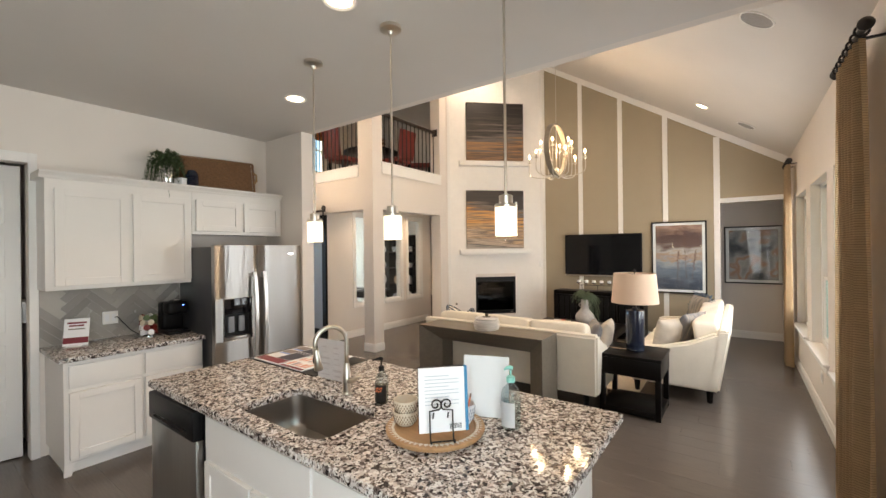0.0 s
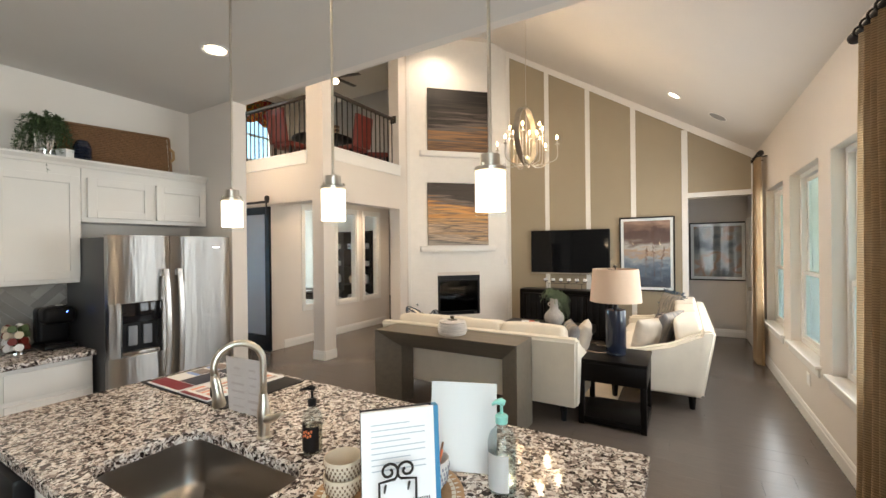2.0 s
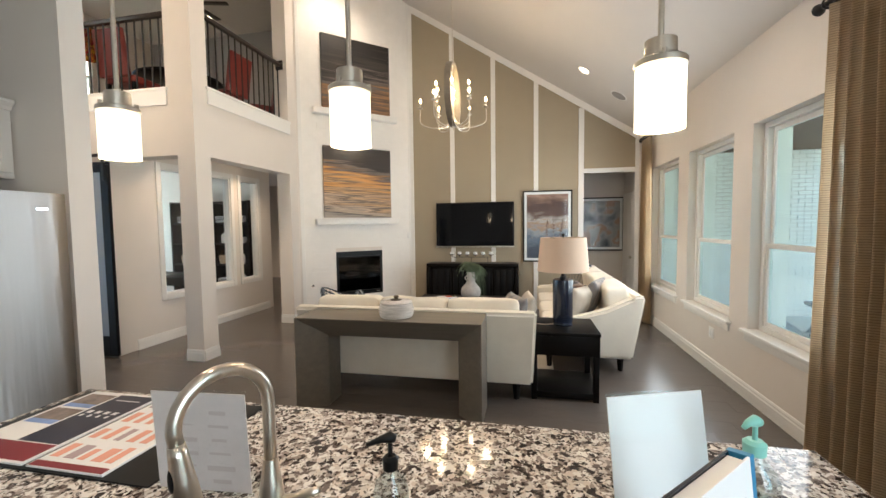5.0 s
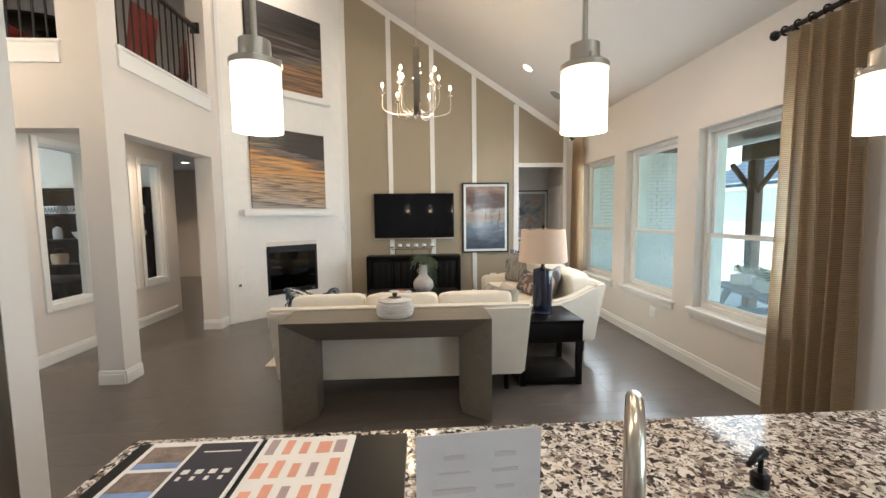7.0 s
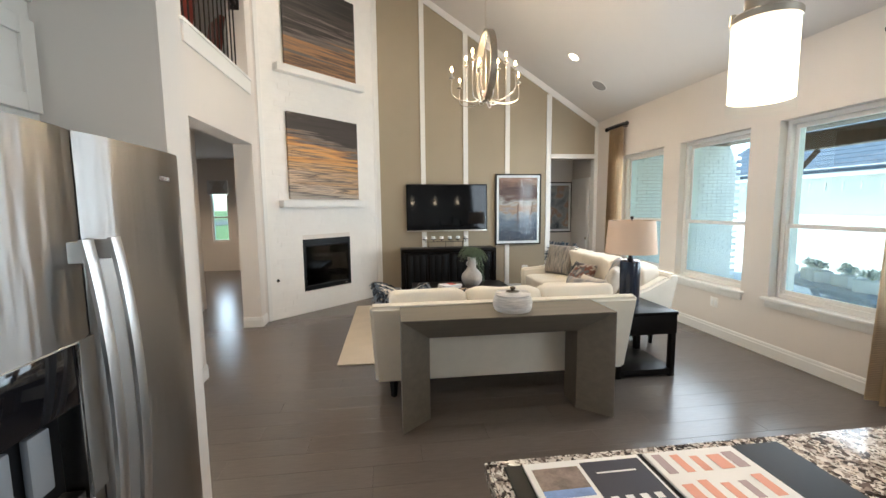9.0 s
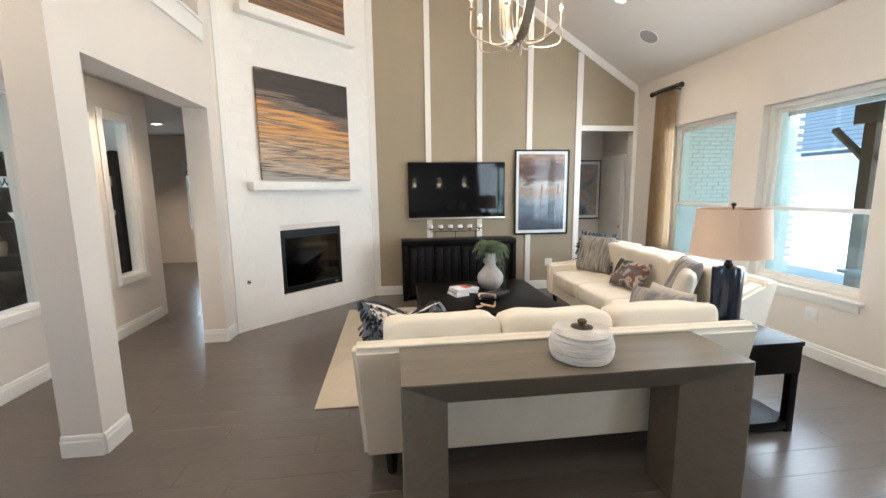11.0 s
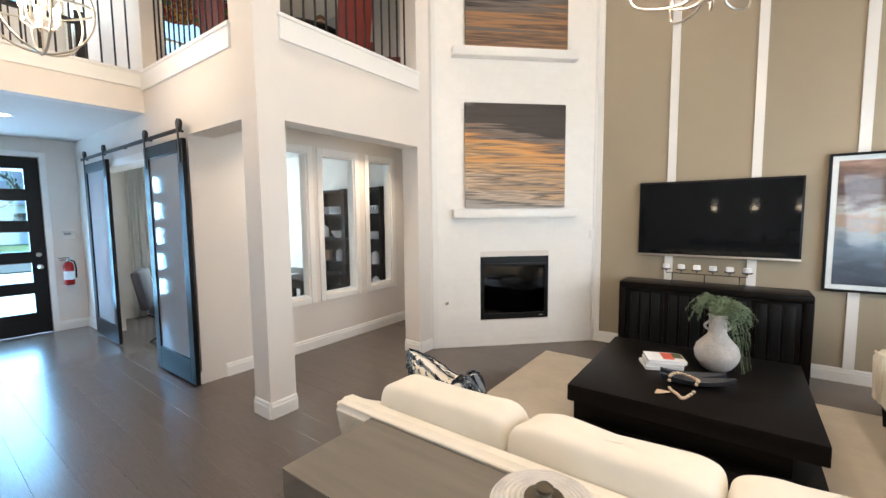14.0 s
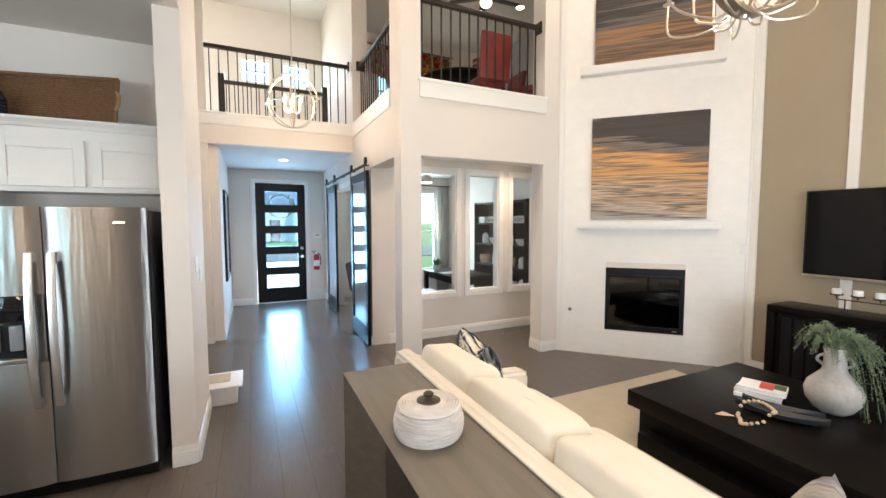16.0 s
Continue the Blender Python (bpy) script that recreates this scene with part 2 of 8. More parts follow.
def streaks(name, stops, sx=0.16, sz=6.5, scale=3.0, tilt=0.09, lift=-0.36, detail=9, lean=0.0):
    """Long blurred brush strokes across the canvas, in bands of colour from foot to top."""
    m, n, l, b = nodes_of(name)
    tc, mp = n.new("ShaderNodeTexCoord"), n.new("ShaderNodeMapping")
    l.new(tc.outputs["Object"], mp.inputs[0])
    mp.inputs["Scale"].default_value, mp.inputs["Rotation"].default_value = (sx, 1, sz), (0, tilt, 0)
    f = noise_tex(n, l, mp.outputs[0], scale, detail, 0.68)
    dot = n.new("ShaderNodeVectorMath")
    dot.operation = "DOT_PRODUCT"
    l.new(tc.outputs["Object"], dot.inputs[0])
    dot.inputs[1].default_value = (lean, 0, 1)
    k = n.new("ShaderNodeMath")
    k.operation = "MULTIPLY_ADD"
    l.new(dot.outputs["Value"], k.inputs[0])
    k.inputs[1].default_value = lift
    l.new(f, k.inputs[2])
    l.new(ramp(n, l, k.outputs[0], stops), b.inputs["Base Color"])
    b.inputs["Roughness"].default_value = 0.6
    return m


ART = streaks("sunset_brushwork", [(0.0, (0.42, 0.37, 0.33)), (0.08, (0.10, 0.095, 0.09)), (0.13, (0.60, 0.47, 0.36)), (0.18, (0.30, 0.24, 0.20)), (0.22, (0.70, 0.50, 0.34)), (0.27, (0.09, 0.08, 0.075)), (0.31, (0.66, 0.42, 0.24)), (0.36, (0.26, 0.19, 0.15)), (0.40, (0.72, 0.43, 0.20)), (0.45, (0.13, 0.105, 0.09)), (0.49, (0.55, 0.31, 0.14)), (0.53, (0.74, 0.36, 0.11)), (0.58, (0.42, 0.21, 0.09)), (0.62, (0.12, 0.09, 0.075)), (0.66, (0.22, 0.18, 0.155)), (0.70, (0.045, 0.037, 0.034)), (0.80, (0.06, 0.05, 0.046)), (1.0, (0.04, 0.034, 0.032))], sx=0.13, sz=5, scale=2.2, tilt=0.07, lift=0.66, detail=4, lean=0.2)
ARTDARK = streaks("dusk_brushwork", [(0.0, (0.05, 0.04, 0.035)), (0.18, (0.34, 0.17, 0.075)), (0.26, (0.09, 0.065, 0.05)), (0.33, (0.40, 0.20, 0.085)), (0.40, (0.12, 0.095, 0.08)), (0.46, (0.17, 0.14, 0.125)), (0.52, (0.03, 0.024, 0.022)), (0.60, (0.055, 0.044, 0.038)), (0.68, (0.02, 0.017, 0.016)), (1.0, (0.028, 0.022, 0.02))], sx=0.13, sz=5, scale=2.0, tilt=0.05, lift=0.5, detail=4, lean=-0.12)


# ---- mesh helpers ----
def box(bm, x0, x1, y0, y1, z0, z1, r=0.0, seg=2):
    vs = bmesh.ops.create_cube(bm, size=1)["verts"]
    for v in vs:
        v.co = Vector(((x0 + x1) / 2 + v.co.x * (x1 - x0), (y0 + y1) / 2 + v.co.y * (y1 - y0), (z0 + z1) / 2 + v.co.z * (z1 - z0)))
    if r > 0:
        es = list({e for v in vs for e in v.link_edges})
        bmesh.ops.bevel(bm, geom=es, offset=r, segments=seg, profile=0.5, affect="EDGES")
    return bm


def prism(bm, base, push):
    """A solid from a flat outline, pushed along a way."""
    a = [bm.verts.new(p) for p in base]
    c = [bm.verts.new(Vector(p) + Vector(push)) for p in base]
    fs = [bm.faces.new(a), bm.faces.new(c[::-1])]
    for i in range(len(a)):
        j = (i + 1) % len(a)
        fs.append(bm.faces.new((a[j], a[i], c[i], c[j])))
    bmesh.ops.recalc_face_normals(bm, faces=fs)
    return bm


def lathe(bm, prof, n=32, cx=0.0, cy=0.0):
    rings = []
    for r, z in prof:
        rings.append([bm.verts.new((cx + r * math.cos(2 * math.pi * i / n), cy + r * math.sin(2 * math.pi * i / n), z)) for i in range(n)] if r > 1e-5 else [bm.verts.new((cx, cy, z))])
    for a, c in zip(rings, rings[1:]):
        for i in range(n):
            j = (i + 1) % n
            if len(a) == 1 and len(c) == 1:
                continue
            if len(a) == 1:
                bm.faces.new((a[0], c[j], c[i]))
            elif len(c) == 1:
                bm.faces.new((a[i], a[j], c[0]))
            else:
                bm.faces.new((a[i], a[j], c[j], c[i]))
    return bm


def cyl(bm, x, y, z0, z1, r, r1=None, n=20):
    r1 = r if r1 is None else r1
    return lathe(bm, [(0, z0), (r, z0), (r1, z1), (0, z1)], n, x, y)


def tube(bm, pts, r, n=8, closed=False):
    pts = [Vector(p) for p in pts]
    rings = []
    up, side = Vector((0.123, 0.231, 0.97)), None
    for i, p in enumerate(pts):
        a = pts[i - 1] if (i > 0 or closed) else p
        c = pts[(i + 1) % len(pts)] if (i < len(pts) - 1 or closed) else p
        d = (c - a).normalized()
        s = side - d * side.dot(d) if side is not None and not closed else d.cross(up)
        if s.length < 0.05:
            s = d.cross(up) if d.cross(up).length > 0.05 else d.cross(Vector((1, 0, 0)))
        s.normalize()
        side = s
        t = s.cross(d)
        rr = r[i] if isinstance(r, (list, tuple)) else r
        rings.append([bm.verts.new(p + rr * (s * math.cos(2 * math.pi * k / n) + t * math.sin(2 * math.pi * k / n))) for k in range(n)])
    m = len(rings)
    for i in range(m if closed else m - 1):
        a, c = rings[i], rings[(i + 1) % m]
        for k in range(n):
            j = (k + 1) % n
            bm.faces.new((a[k], c[k], c[j], a[j]))
    if not closed:
        bm.faces.new(rings[0])
        bm.faces.new(rings[-1][::-1])
    return bm


def pad(bm, c, size, e=0.35, n=28, wob=0.0, seed=0.0):
    """A stuffed form: a box with swelling faces and soft edges."""
    def sg(v, p):
        return math.copysign(abs(v) ** p, v)
    rows = []
    for i in range(n // 2 + 1):
        ph = -math.pi / 2 + math.pi * i / (n // 2)
        row = []
        for j in range(n):
            th = 2 * math.pi * j / n
            q = Vector((sg(math.cos(ph), e) * sg(math.cos(th), e), sg(math.cos(ph), e) * sg(math.sin(th), e), sg(math.sin(ph), e)))
            p = Vector((q.x * size[0] / 2, q.y * size[1] / 2, q.z * size[2] / 2))
            if wob:
                p *= 1 + wob * noise.noise(p * 6 + Vector((seed, seed, seed)))
            row.append(bm.verts.new(p + Vector(c)))
        rows.append(row)
    for a, d in zip(rows, rows[1:]):
        for j in range(n):
            k = (j + 1) % n
            bm.faces.new((a[j], a[k], d[k], d[j]))
    bmesh.ops.remove_doubles(bm, verts=[v for r in rows for v in r], dist=1e-5)
    return bm


def part(name, bm, material, parent=None, label="", smooth=40):
    me = bpy.data.meshes.new(name)
    bm.to_mesh(me)
    bm.free()
    me.materials.append(material)
    if smooth:
        me.shade_smooth()
        me.set_sharp_from_angle(angle=radians(smooth))
    ob = new(name, me)
    ob.parent = parent
    if label:
        ob["label"] = label
    return ob


def thing(name, x, y, z, rz, label, category, group=""):
    ob = new(name)
    ob.empty_display_size = 0.1
    ob.matrix_world = pose(x, y, z, 0, 0, rz)
    return tagged(ob, label, category, group)


def bx(*a, **k):
    return box(bmesh.new(), *a, **k)


def setting(name, bm, material, label="", smooth=0):
    return tagged(part(name, bm, material, None, "", smooth), label, kind="structure")


def slab(axis, at, thick, u0, u1, z0, z1, holes=()):
    """A wall across axis with rectangular openings (u0, u1, z0, z1) through it."""
    bm = bmesh.new()
    us = sorted({u0, u1, *[h[0] for h in holes], *[h[1] for h in holes]})
    for a, c in zip(us, us[1:]):
        spans, lo = [], z0
        for h in sorted((h for h in holes if h[0] <= a and h[1] >= c), key=lambda h: h[2]):
            if h[2] > lo:
                spans.append((lo, h[2]))
            lo = h[3]
        if lo < z1:
            spans.append((lo, z1))
        for s0, s1 in spans:
            if axis == "x":
                box(bm, at, at + thick, a, c, s0, s1)
            else:
                box(bm, a, c, at, at + thick, s0, s1)
    return bm


# ---- the shell of the house ----
WIN = [(6.44, 7.50), (5.05, 6.11), (3.66, 4.72)]
VZ = 3.07


def vault(x):
    return VZ + 0.637 * (0.65 - x)


TOP = 5.85
setting("wall_window", slab("x", 0.65, 0.18, -3.2, 9.45, 0, 3.075, [(a, c, 0.61, 2.37) for a, c in WIN] + [(-1.8, 0.6, 0.61, 2.37)]), WALL, "white painted wall with tall windows")
bm = bmesh.new()
prism(bm, [(-3.40, 8.30, 0), (-0.25, 8.30, 0), (-0.25, 8.30, vault(-0.25)), (-3.40, 8.30, vault(-3.40))], (0, 0.14, 0))
prism(bm, [(-0.25, 8.30, 2.42), (0.60, 8.30, 2.42), (0.60, 8.30, vault(0.60)), (-0.25, 8.30, vault(-0.25))], (0, 0.14, 0))
setting("wall_accent", bm, TAN, "tan painted gable wall")
setting("wall_accent_return", bx(0.60, 0.65, 8.30, 8.44, 0, vault(0.6)), TRIM)
FW = pose(-4.88, 6.87, 0, 0, 0, 44.03)
fire = setting("wall_fireplace", slab("y", 0, 0.3, -0.04, 2.1, 0, TOP + 0.2, [(0.585, 1.435, 0.33, 1.10)]), WALL, "white painted fireplace wall set across the corner")
fire.matrix_world = FW
# loft front and column
setting("wall_loft_front", slab("x", -5.13, 0.23, 4.76, 6.89, 0, TOP, [(4.99, 6.64, 0, 2.385), (4.99, 6.64, 3.17, 5.45)]), WALL, "white wall under the loft, with a square column")
setting("wall_loft_side", slab("y", 4.76, 0.23, -9.85, -5.13, 0, TOP, [(-6.10, -5.13, 0, 2.385), (-9.05, -6.95, 0, 2.25), (-7.05, -5.25, 3.12, 5.45)]), WALL, "white wall beside the foyer")
setting("wall_hall", slab("x", -6.22, 0.12, 4.99, 7.72, 0, 2.74, [(5.44, 6.03, 0.64, 2.37), (6.24, 6.76, 0.64, 2.37), (7.01, 7.45, 0.64, 2.37)]), WALL, "white hall wall with three inner windows")
setting("wall_loft_bridge", bx(-7.25, -7.10, 1.6, 4.76, 2.73, 3.12), WALL, "white bridge front above the entry")
setting("wall_entry", slab("x", -9.99, 0.14, 1.6, 12.2, 0, TOP, [(3.40, 4.36, 0, 2.47), (5.75, 7.40, 0.5, 2.4), (3.19, 3.76, 4.42, 4.90), (3.95, 4.52, 4.42, 4.90), (5.95, 7.60, 3.95, 5.30)]), WALL, "white front wall")
setting("wall_entry_side", bx(-9.85, -7.25, 2.81, 2.93, 0, 2.73), WALL, "white entry side wall")
setting("wall_stair_end", bx(-7.25, -7.13, 0.72, 2.81, 0, TOP), WALL)
setting("wall_fridge_end", bx(-4.90, -4.00, 2.78, 2.93, 0, 3.05), WALL, "white wall end beside the refrigerator")
setting("wall_above_kitchen", bx(-4.90, 0.65, 2.85, 2.93, 3.05, TOP), WALL, "white wall above the kitchen ceiling edge")
setting("wall_kitchen", slab("x", -4.85, 0.12, -3.2, 2.78, 0, 3.05, [(-0.12, 0.69, 0, 2.45)]), WALL, "white kitchen wall")
setting("wall_behind", bx(-4.85, 0.83, -3.35, -3.2, 0, 3.05), WALL)
setting("wall_stair_back", bx(-7.25, -4.9, 0.74, 0.84, 0, TOP), WALL)
setting("wall_stair_side", bx(-4.90, -4.85, 0.84, 2.78, 0, TOP), WALL)
setting("wall_pantry", slab("x", -6.3, 0.1, -0.9, 0.74, 0, 3.05), WALL)
setting("wall_pantry_side", bx(-6.3, -4.85, -1.0, -0.9, 0, 3.05), WALL)
setting("wall_passage_back", bx(-3.4, 0.66, 9.32, 9.45, 0, 2.8), WALL, "white wall of the back passage")
setting("wall_passage_side", bx(-3.5, -3.4, 8.44, 9.45, 0, 2.8), WALL)
setting("wall_office_back", bx(-9.85, -6.10, 7.72, 7.84, 0, 2.74), WALL)
setting("wall_hall_side", bx(-5.13, -5.0, 6.89, 9.0, 0, 3.0), WALL)
setting("wall_back_room", slab("y", 12.0, 0.15, -9.85, -4.0, 0, 3.0, [(-7.64, -7.24, 0.75, 2.2)]), WALL)
setting("wall_back_room_side", bx(-4.1, -4.0, 8.4, 12.0, 0, 3.0), WALL)
setting("wall_loft_back", bx(-9.85, -3.3, 9.0, 9.12, 3.0, TOP), LOFTWALL, "grey loft wall")
setting("wall_loft_end", bx(-4.88, -4.8, 7.0, 9.0, 3.0, TOP), LOFTWALL)
# ceilings
setting("ceiling_kitchen", bx(-4.9, 0.83, -3.35, 2.85, 3.05, 3.15), CEIL, "flat kitchen ceiling")
bm = bmesh.new()
prism(bm, [(0.83, 2.85, vault(0.83)), (0.83, 2.85, vault(0.83) + 0.12), (-3.72, 2.85, TOP + 0.12), (-3.72, 2.85, TOP - 0.001)], (0, 5.6, 0))
setting("ceiling_vault", bm, CEIL, "sloping vaulted ceiling")
setting("ceiling_high", bx(-9.99, -3.72, 0.3, 9.12, TOP, TOP + 0.12), CEIL, "high flat ceiling")
setting("ceiling_entry", bx(-9.85, -7.25, 1.6, 4.76, 2.73, 2.78), CEIL)
setting("ceiling_hall", bx(-6.1, -5.13, 4.99, 9.0, 2.74, 2.8), CEIL)
setting("ceiling_office", bx(-9.85, -6.22, 4.99, 7.72, 2.74, 2.8), CEIL)
setting("ceiling_back_room", bx(-9.85, -4.0, 7.84, 12.15, 2.8, 2.9), CEIL)
setting("ceiling_passage", bx(-3.4, 0.66, 8.44, 9.45, 2.8, 2.9), CEIL)
setting("ceiling_pantry", bx(-6.3, -4.9, -1.0, 0.74, 3.05, 3.12), CEIL)
setting("floor_loft", bx(-9.85, -5.13, 4.99, 9.0, 3.0, 3.08), RUG, "loft carpet")
setting("floor_bridge", bx(-9.85, -7.25, 1.6, 4.76, 3.0, 3.08), RUG)
setting("floor", bx(-9.99, 0.83, -3.35, 12.15, -0.2, -0.012), PLANK, "subfloor under the planks")

# ---- floor boards ----
def boards():
    rng = random.Random(3)
    w, near, rest = 0.19, [], bmesh.new()
    meshes = {}
    y = -3.3
    while y < 12.1:
        x = -9.9 - rng.uniform(0, 1.6)
        while x < 0.7:
            ln = rng.choice((1.2, 1.5, 1.8, 2.1))
            a, c = max(x, -9.95), min(x + ln, 0.82)
            if c > a + 0.02:
                mid = (a + c) / 2
                if len(near) < 300 and 1.9 < y < 7.0 and -6.9 < mid < 0.7 and c - a > ln - 0.01:
                    if ln not in meshes:
                        b = bmesh.new()
                        box(b, -ln / 2 + 0.0004, ln / 2 - 0.0004, -w / 2 + 0.0004, w / 2 - 0.0004, -0.011, 0, 0.0007, 1)
                        me = bpy.data.meshes.new("plank")
                        b.to_mesh(me)
                        b.free()
                        me.materials.append(PLANK)
                        meshes[ln] = me
                    near.append((meshes[ln], mid, y))
                else:
                    box(rest, a + 0.0004, c - 0.0004, y - w / 2 + 0.0004, y + w / 2 - 0.0004, -0.011, 0)
            x += ln
        y += w
    return near, rest


def floor_finish():
    near, rest = boards()
    base = bpy.data.objects["floor"]
    tagged(part("floor_planks", rest, PLANK, base, "dark stained oak planks", 0), kind="stuff")
    for me, x, y in near:
        o = new("plank", me)
        o.parent = base
        o.location = (x, y, 0)


# ---- skirting and trim ----
def skirting(name, p, q, side):
    """White moulded baseboard from p to q; side +1 puts it to the left of the way."""
    d = Vector((q[0] - p[0], q[1] - p[1], 0))
    ln = d.length
    bm = bmesh.new()
    prof = [(0, 0), (0.016, 0), (0.016, 0.095), (0.011, 0.105), (0.011, 0.118), (0.006, 0.132), (0, 0.135)]
    prism(bm, [(0, side * a, z) for a, z in prof], (ln, 0, 0))
    o = setting(name, bm, TRIM)
    o.matrix_world = pose(p[0], p[1], 0, 0, 0, math.degrees(math.atan2(d.y, d.x)))
    return o


for p, q, sd in [((0.65, -3.2), (0.65, 8.3), 1), ((-3.40, 8.30), (-0.31, 8.30), -1), ((-6.10, 4.99), (-6.10, 7.72), -1),
                 ((-4.90, 4.76), (-4.90, 4.99), -1), ((-5.13, 4.76), (-4.90, 4.76), -1), ((-5.13, 4.99), (-4.90, 4.99), 1), ((-5.13, 4.76), (-5.13, 4.99), 1),
                 ((-4.90, 6.64), (-4.90, 6.87), -1), ((-5.13, 6.64), (-4.90, 6.64), -1), ((-6.95, 4.76), (-6.10, 4.76), -1),
                 ((-9.85, 2.93), (-7.25, 2.93), 1), ((-9.85, 2.93), (-9.85, 3.34), -1), ((-9.85, 4.42), (-9.85, 4.76), -1), ((-9.85, 4.76), (-9.1, 4.76), -1),
                 ((-4.90, 2.93), (-4.00, 2.93), 1), ((-4.00, 2.78), (-4.00, 2.93), -1), ((-3.4, 9.32), (0.65, 9.32), -1), ((-4.73, -3.2), (-4.73, -0.2), -1)]:
    skirting("baseboard", p, q, sd)


def board(name, x0, x1, y0, y1, z0, z1, r=0.003):
    return setting(name, bx(x0, x1, y0, y1, z0, z1, r=r, seg=1), TRIM)


# white battens on the tan wall
for bxm in (-2.58, -1.825, -1.065):
    bm = bmesh.new()
    prism(bm, [(bxm - 0.04, 8.278, 0.135), (bxm + 0.04, 8.278, 0.135), (bxm + 0.04, 8.278, vault(bxm + 0.04)), (bxm - 0.04, 8.278, vault(bxm - 0.04))], (0, 0.021, 0))
    setting("trim", bm, TRIM, "white vertical batten")
bm = bmesh.new()
prism(bm, [(-3.40, 8.276, vault(-3.40) - 0.12), (0.62, 8.276, vault(0.62) - 0.12), (0.62, 8.276, vault(0.62)), (-3.40, 8.276, vault(-3.40))], (0, 0.022, 0))
setting("trim", bm, TRIM, "white sloping board under the vault")
board("trim", -3.40, -3.33, 8.277, 8.299, 0.135, vault(-3.33))
board("trim", -0.34, -0.25, 8.277, 8.299, 0, vault(-0.25) - 0.1)
board("trim", -0.25, 0.60, 8.277, 8.299, 2.42, 2.50)
board("trim", 0.585, 0.65, 8.277, 8.299, 0, vault(0.65) - 0.1)
# loft sills and aprons
board("trim", -5.16, -4.87, 4.955, 6.675, 3.17, 3.20)
board("trim", -4.899, -4.878, 4.97, 6.66, 3.00, 3.17)
board("trim", -7.10, -5.22, 4.73, 5.02, 3.12, 3.15)
board("trim", -7.09, -5.23, 4.738, 4.759, 2.95, 3.12)
board("trim", -7.28, -7.07, 1.6, 4.758, 3.12, 3.15)
board("trim", -7.099, -7.08, 1.6, 4.757, 2.98, 3.12)
# casing of the front door and the kitchen door
for a, c in ((3.33, 3.40), (4.36, 4.43)):
    board("trim", -9.85, -9.83, a, c, 0, 2.54)
board("trim", -9.85, -9.83, 3.40, 4.36, 2.47, 2.54)
board("trim", -4.73, -4.712, 0.69, 0.745, 0, 2.53)
board("trim", -4.73, -4.712, -0.2, 0.69, 2.45, 2.53)
board("trim", -4.73, -4.712, -0.2, -0.12, 0, 2.45)
# edge beads beside the fireplace wall
for s0 in (0.0, 2.02):
    o = board("trim", s0, s0 + 0.06, -0.014, -0.001, 0, TOP)
    o.matrix_world = FW


# ---- windows ----
def house_window(name, y0, y1, z0=0.61, z1=2.37, x=0.715, mid=1.34):
    """White double-hung window in the wall across x: frame, two sashes, panes, stool and apron."""
    w = new(name)
    tagged(w, "white double-hung window with clear panes", "window", kind="structure")
    w.location = (x, 0, 0)
    bm = bmesh.new()
    for a, c, e, f in ((y0, y0 + 0.045, z0, z1), (y1 - 0.045, y1, z0, z1), (y0 + 0.045, y1 - 0.045, z1 - 0.045, z1), (y0 + 0.045, y1 - 0.045, z0, z0 + 0.045)):
        box(bm, 0.02, 0.10, a, c, e, f, 0.003, 1)
    part("window_frame", bm, TRIM, w)
    for k, (e, f, dx) in enumerate(((z0 + 0.045, mid + 0.02, 0.035), (mid - 0.02, z1 - 0.045, 0.065))):
        bm = bmesh.new()
        a, c = y0 + 0.045, y1 - 0.045
        for p in ((a, a + 0.035, e, f), (c - 0.035, c, e, f), (a + 0.035, c - 0.035, e, e + 0.04), (a + 0.035, c - 0.035, f - 0.04, f)):
            box(bm, dx, dx + 0.028, p[0], p[1], p[2], p[3], 0.003, 1)
        sash = part("sash", bm, TRIM, w)
        pane = part("pane", bx(dx + 0.012, dx + 0.016, a + 0.035, c - 0.035, e + 0.04, f - 0.04), PANE, sash, "", 0)
        pane.visible_shadow = False
    sc = part("insect_screen", bx(0.084, 0.085, y0 + 0.05, y1 - 0.05, z0 + 0.05, mid), SCREEN, w, "fine pale mesh screen", 0)
    sc.visible_shadow = False
    part("window_sill", bx(-0.112, 0.02, y0 - 0.05, y1 + 0.05, z0 - 0.028, z0 + 0.002, r=0.008), TRIM, w)
    part("apron", bx(-0.083, -0.066, y0 - 0.02, y1 + 0.02, z0 - 0.10, z0 - 0.028, r=0.004), TRIM, w)
    return w


for k, (a, c) in enumerate(WIN):
    house_window("window_%d" % (k + 1), a, c)
# two more windows, unseen, added where the fill lamp stands
house_window("window_4", -1.8, -0.6)
house_window("window_5", -0.6, 0.6)


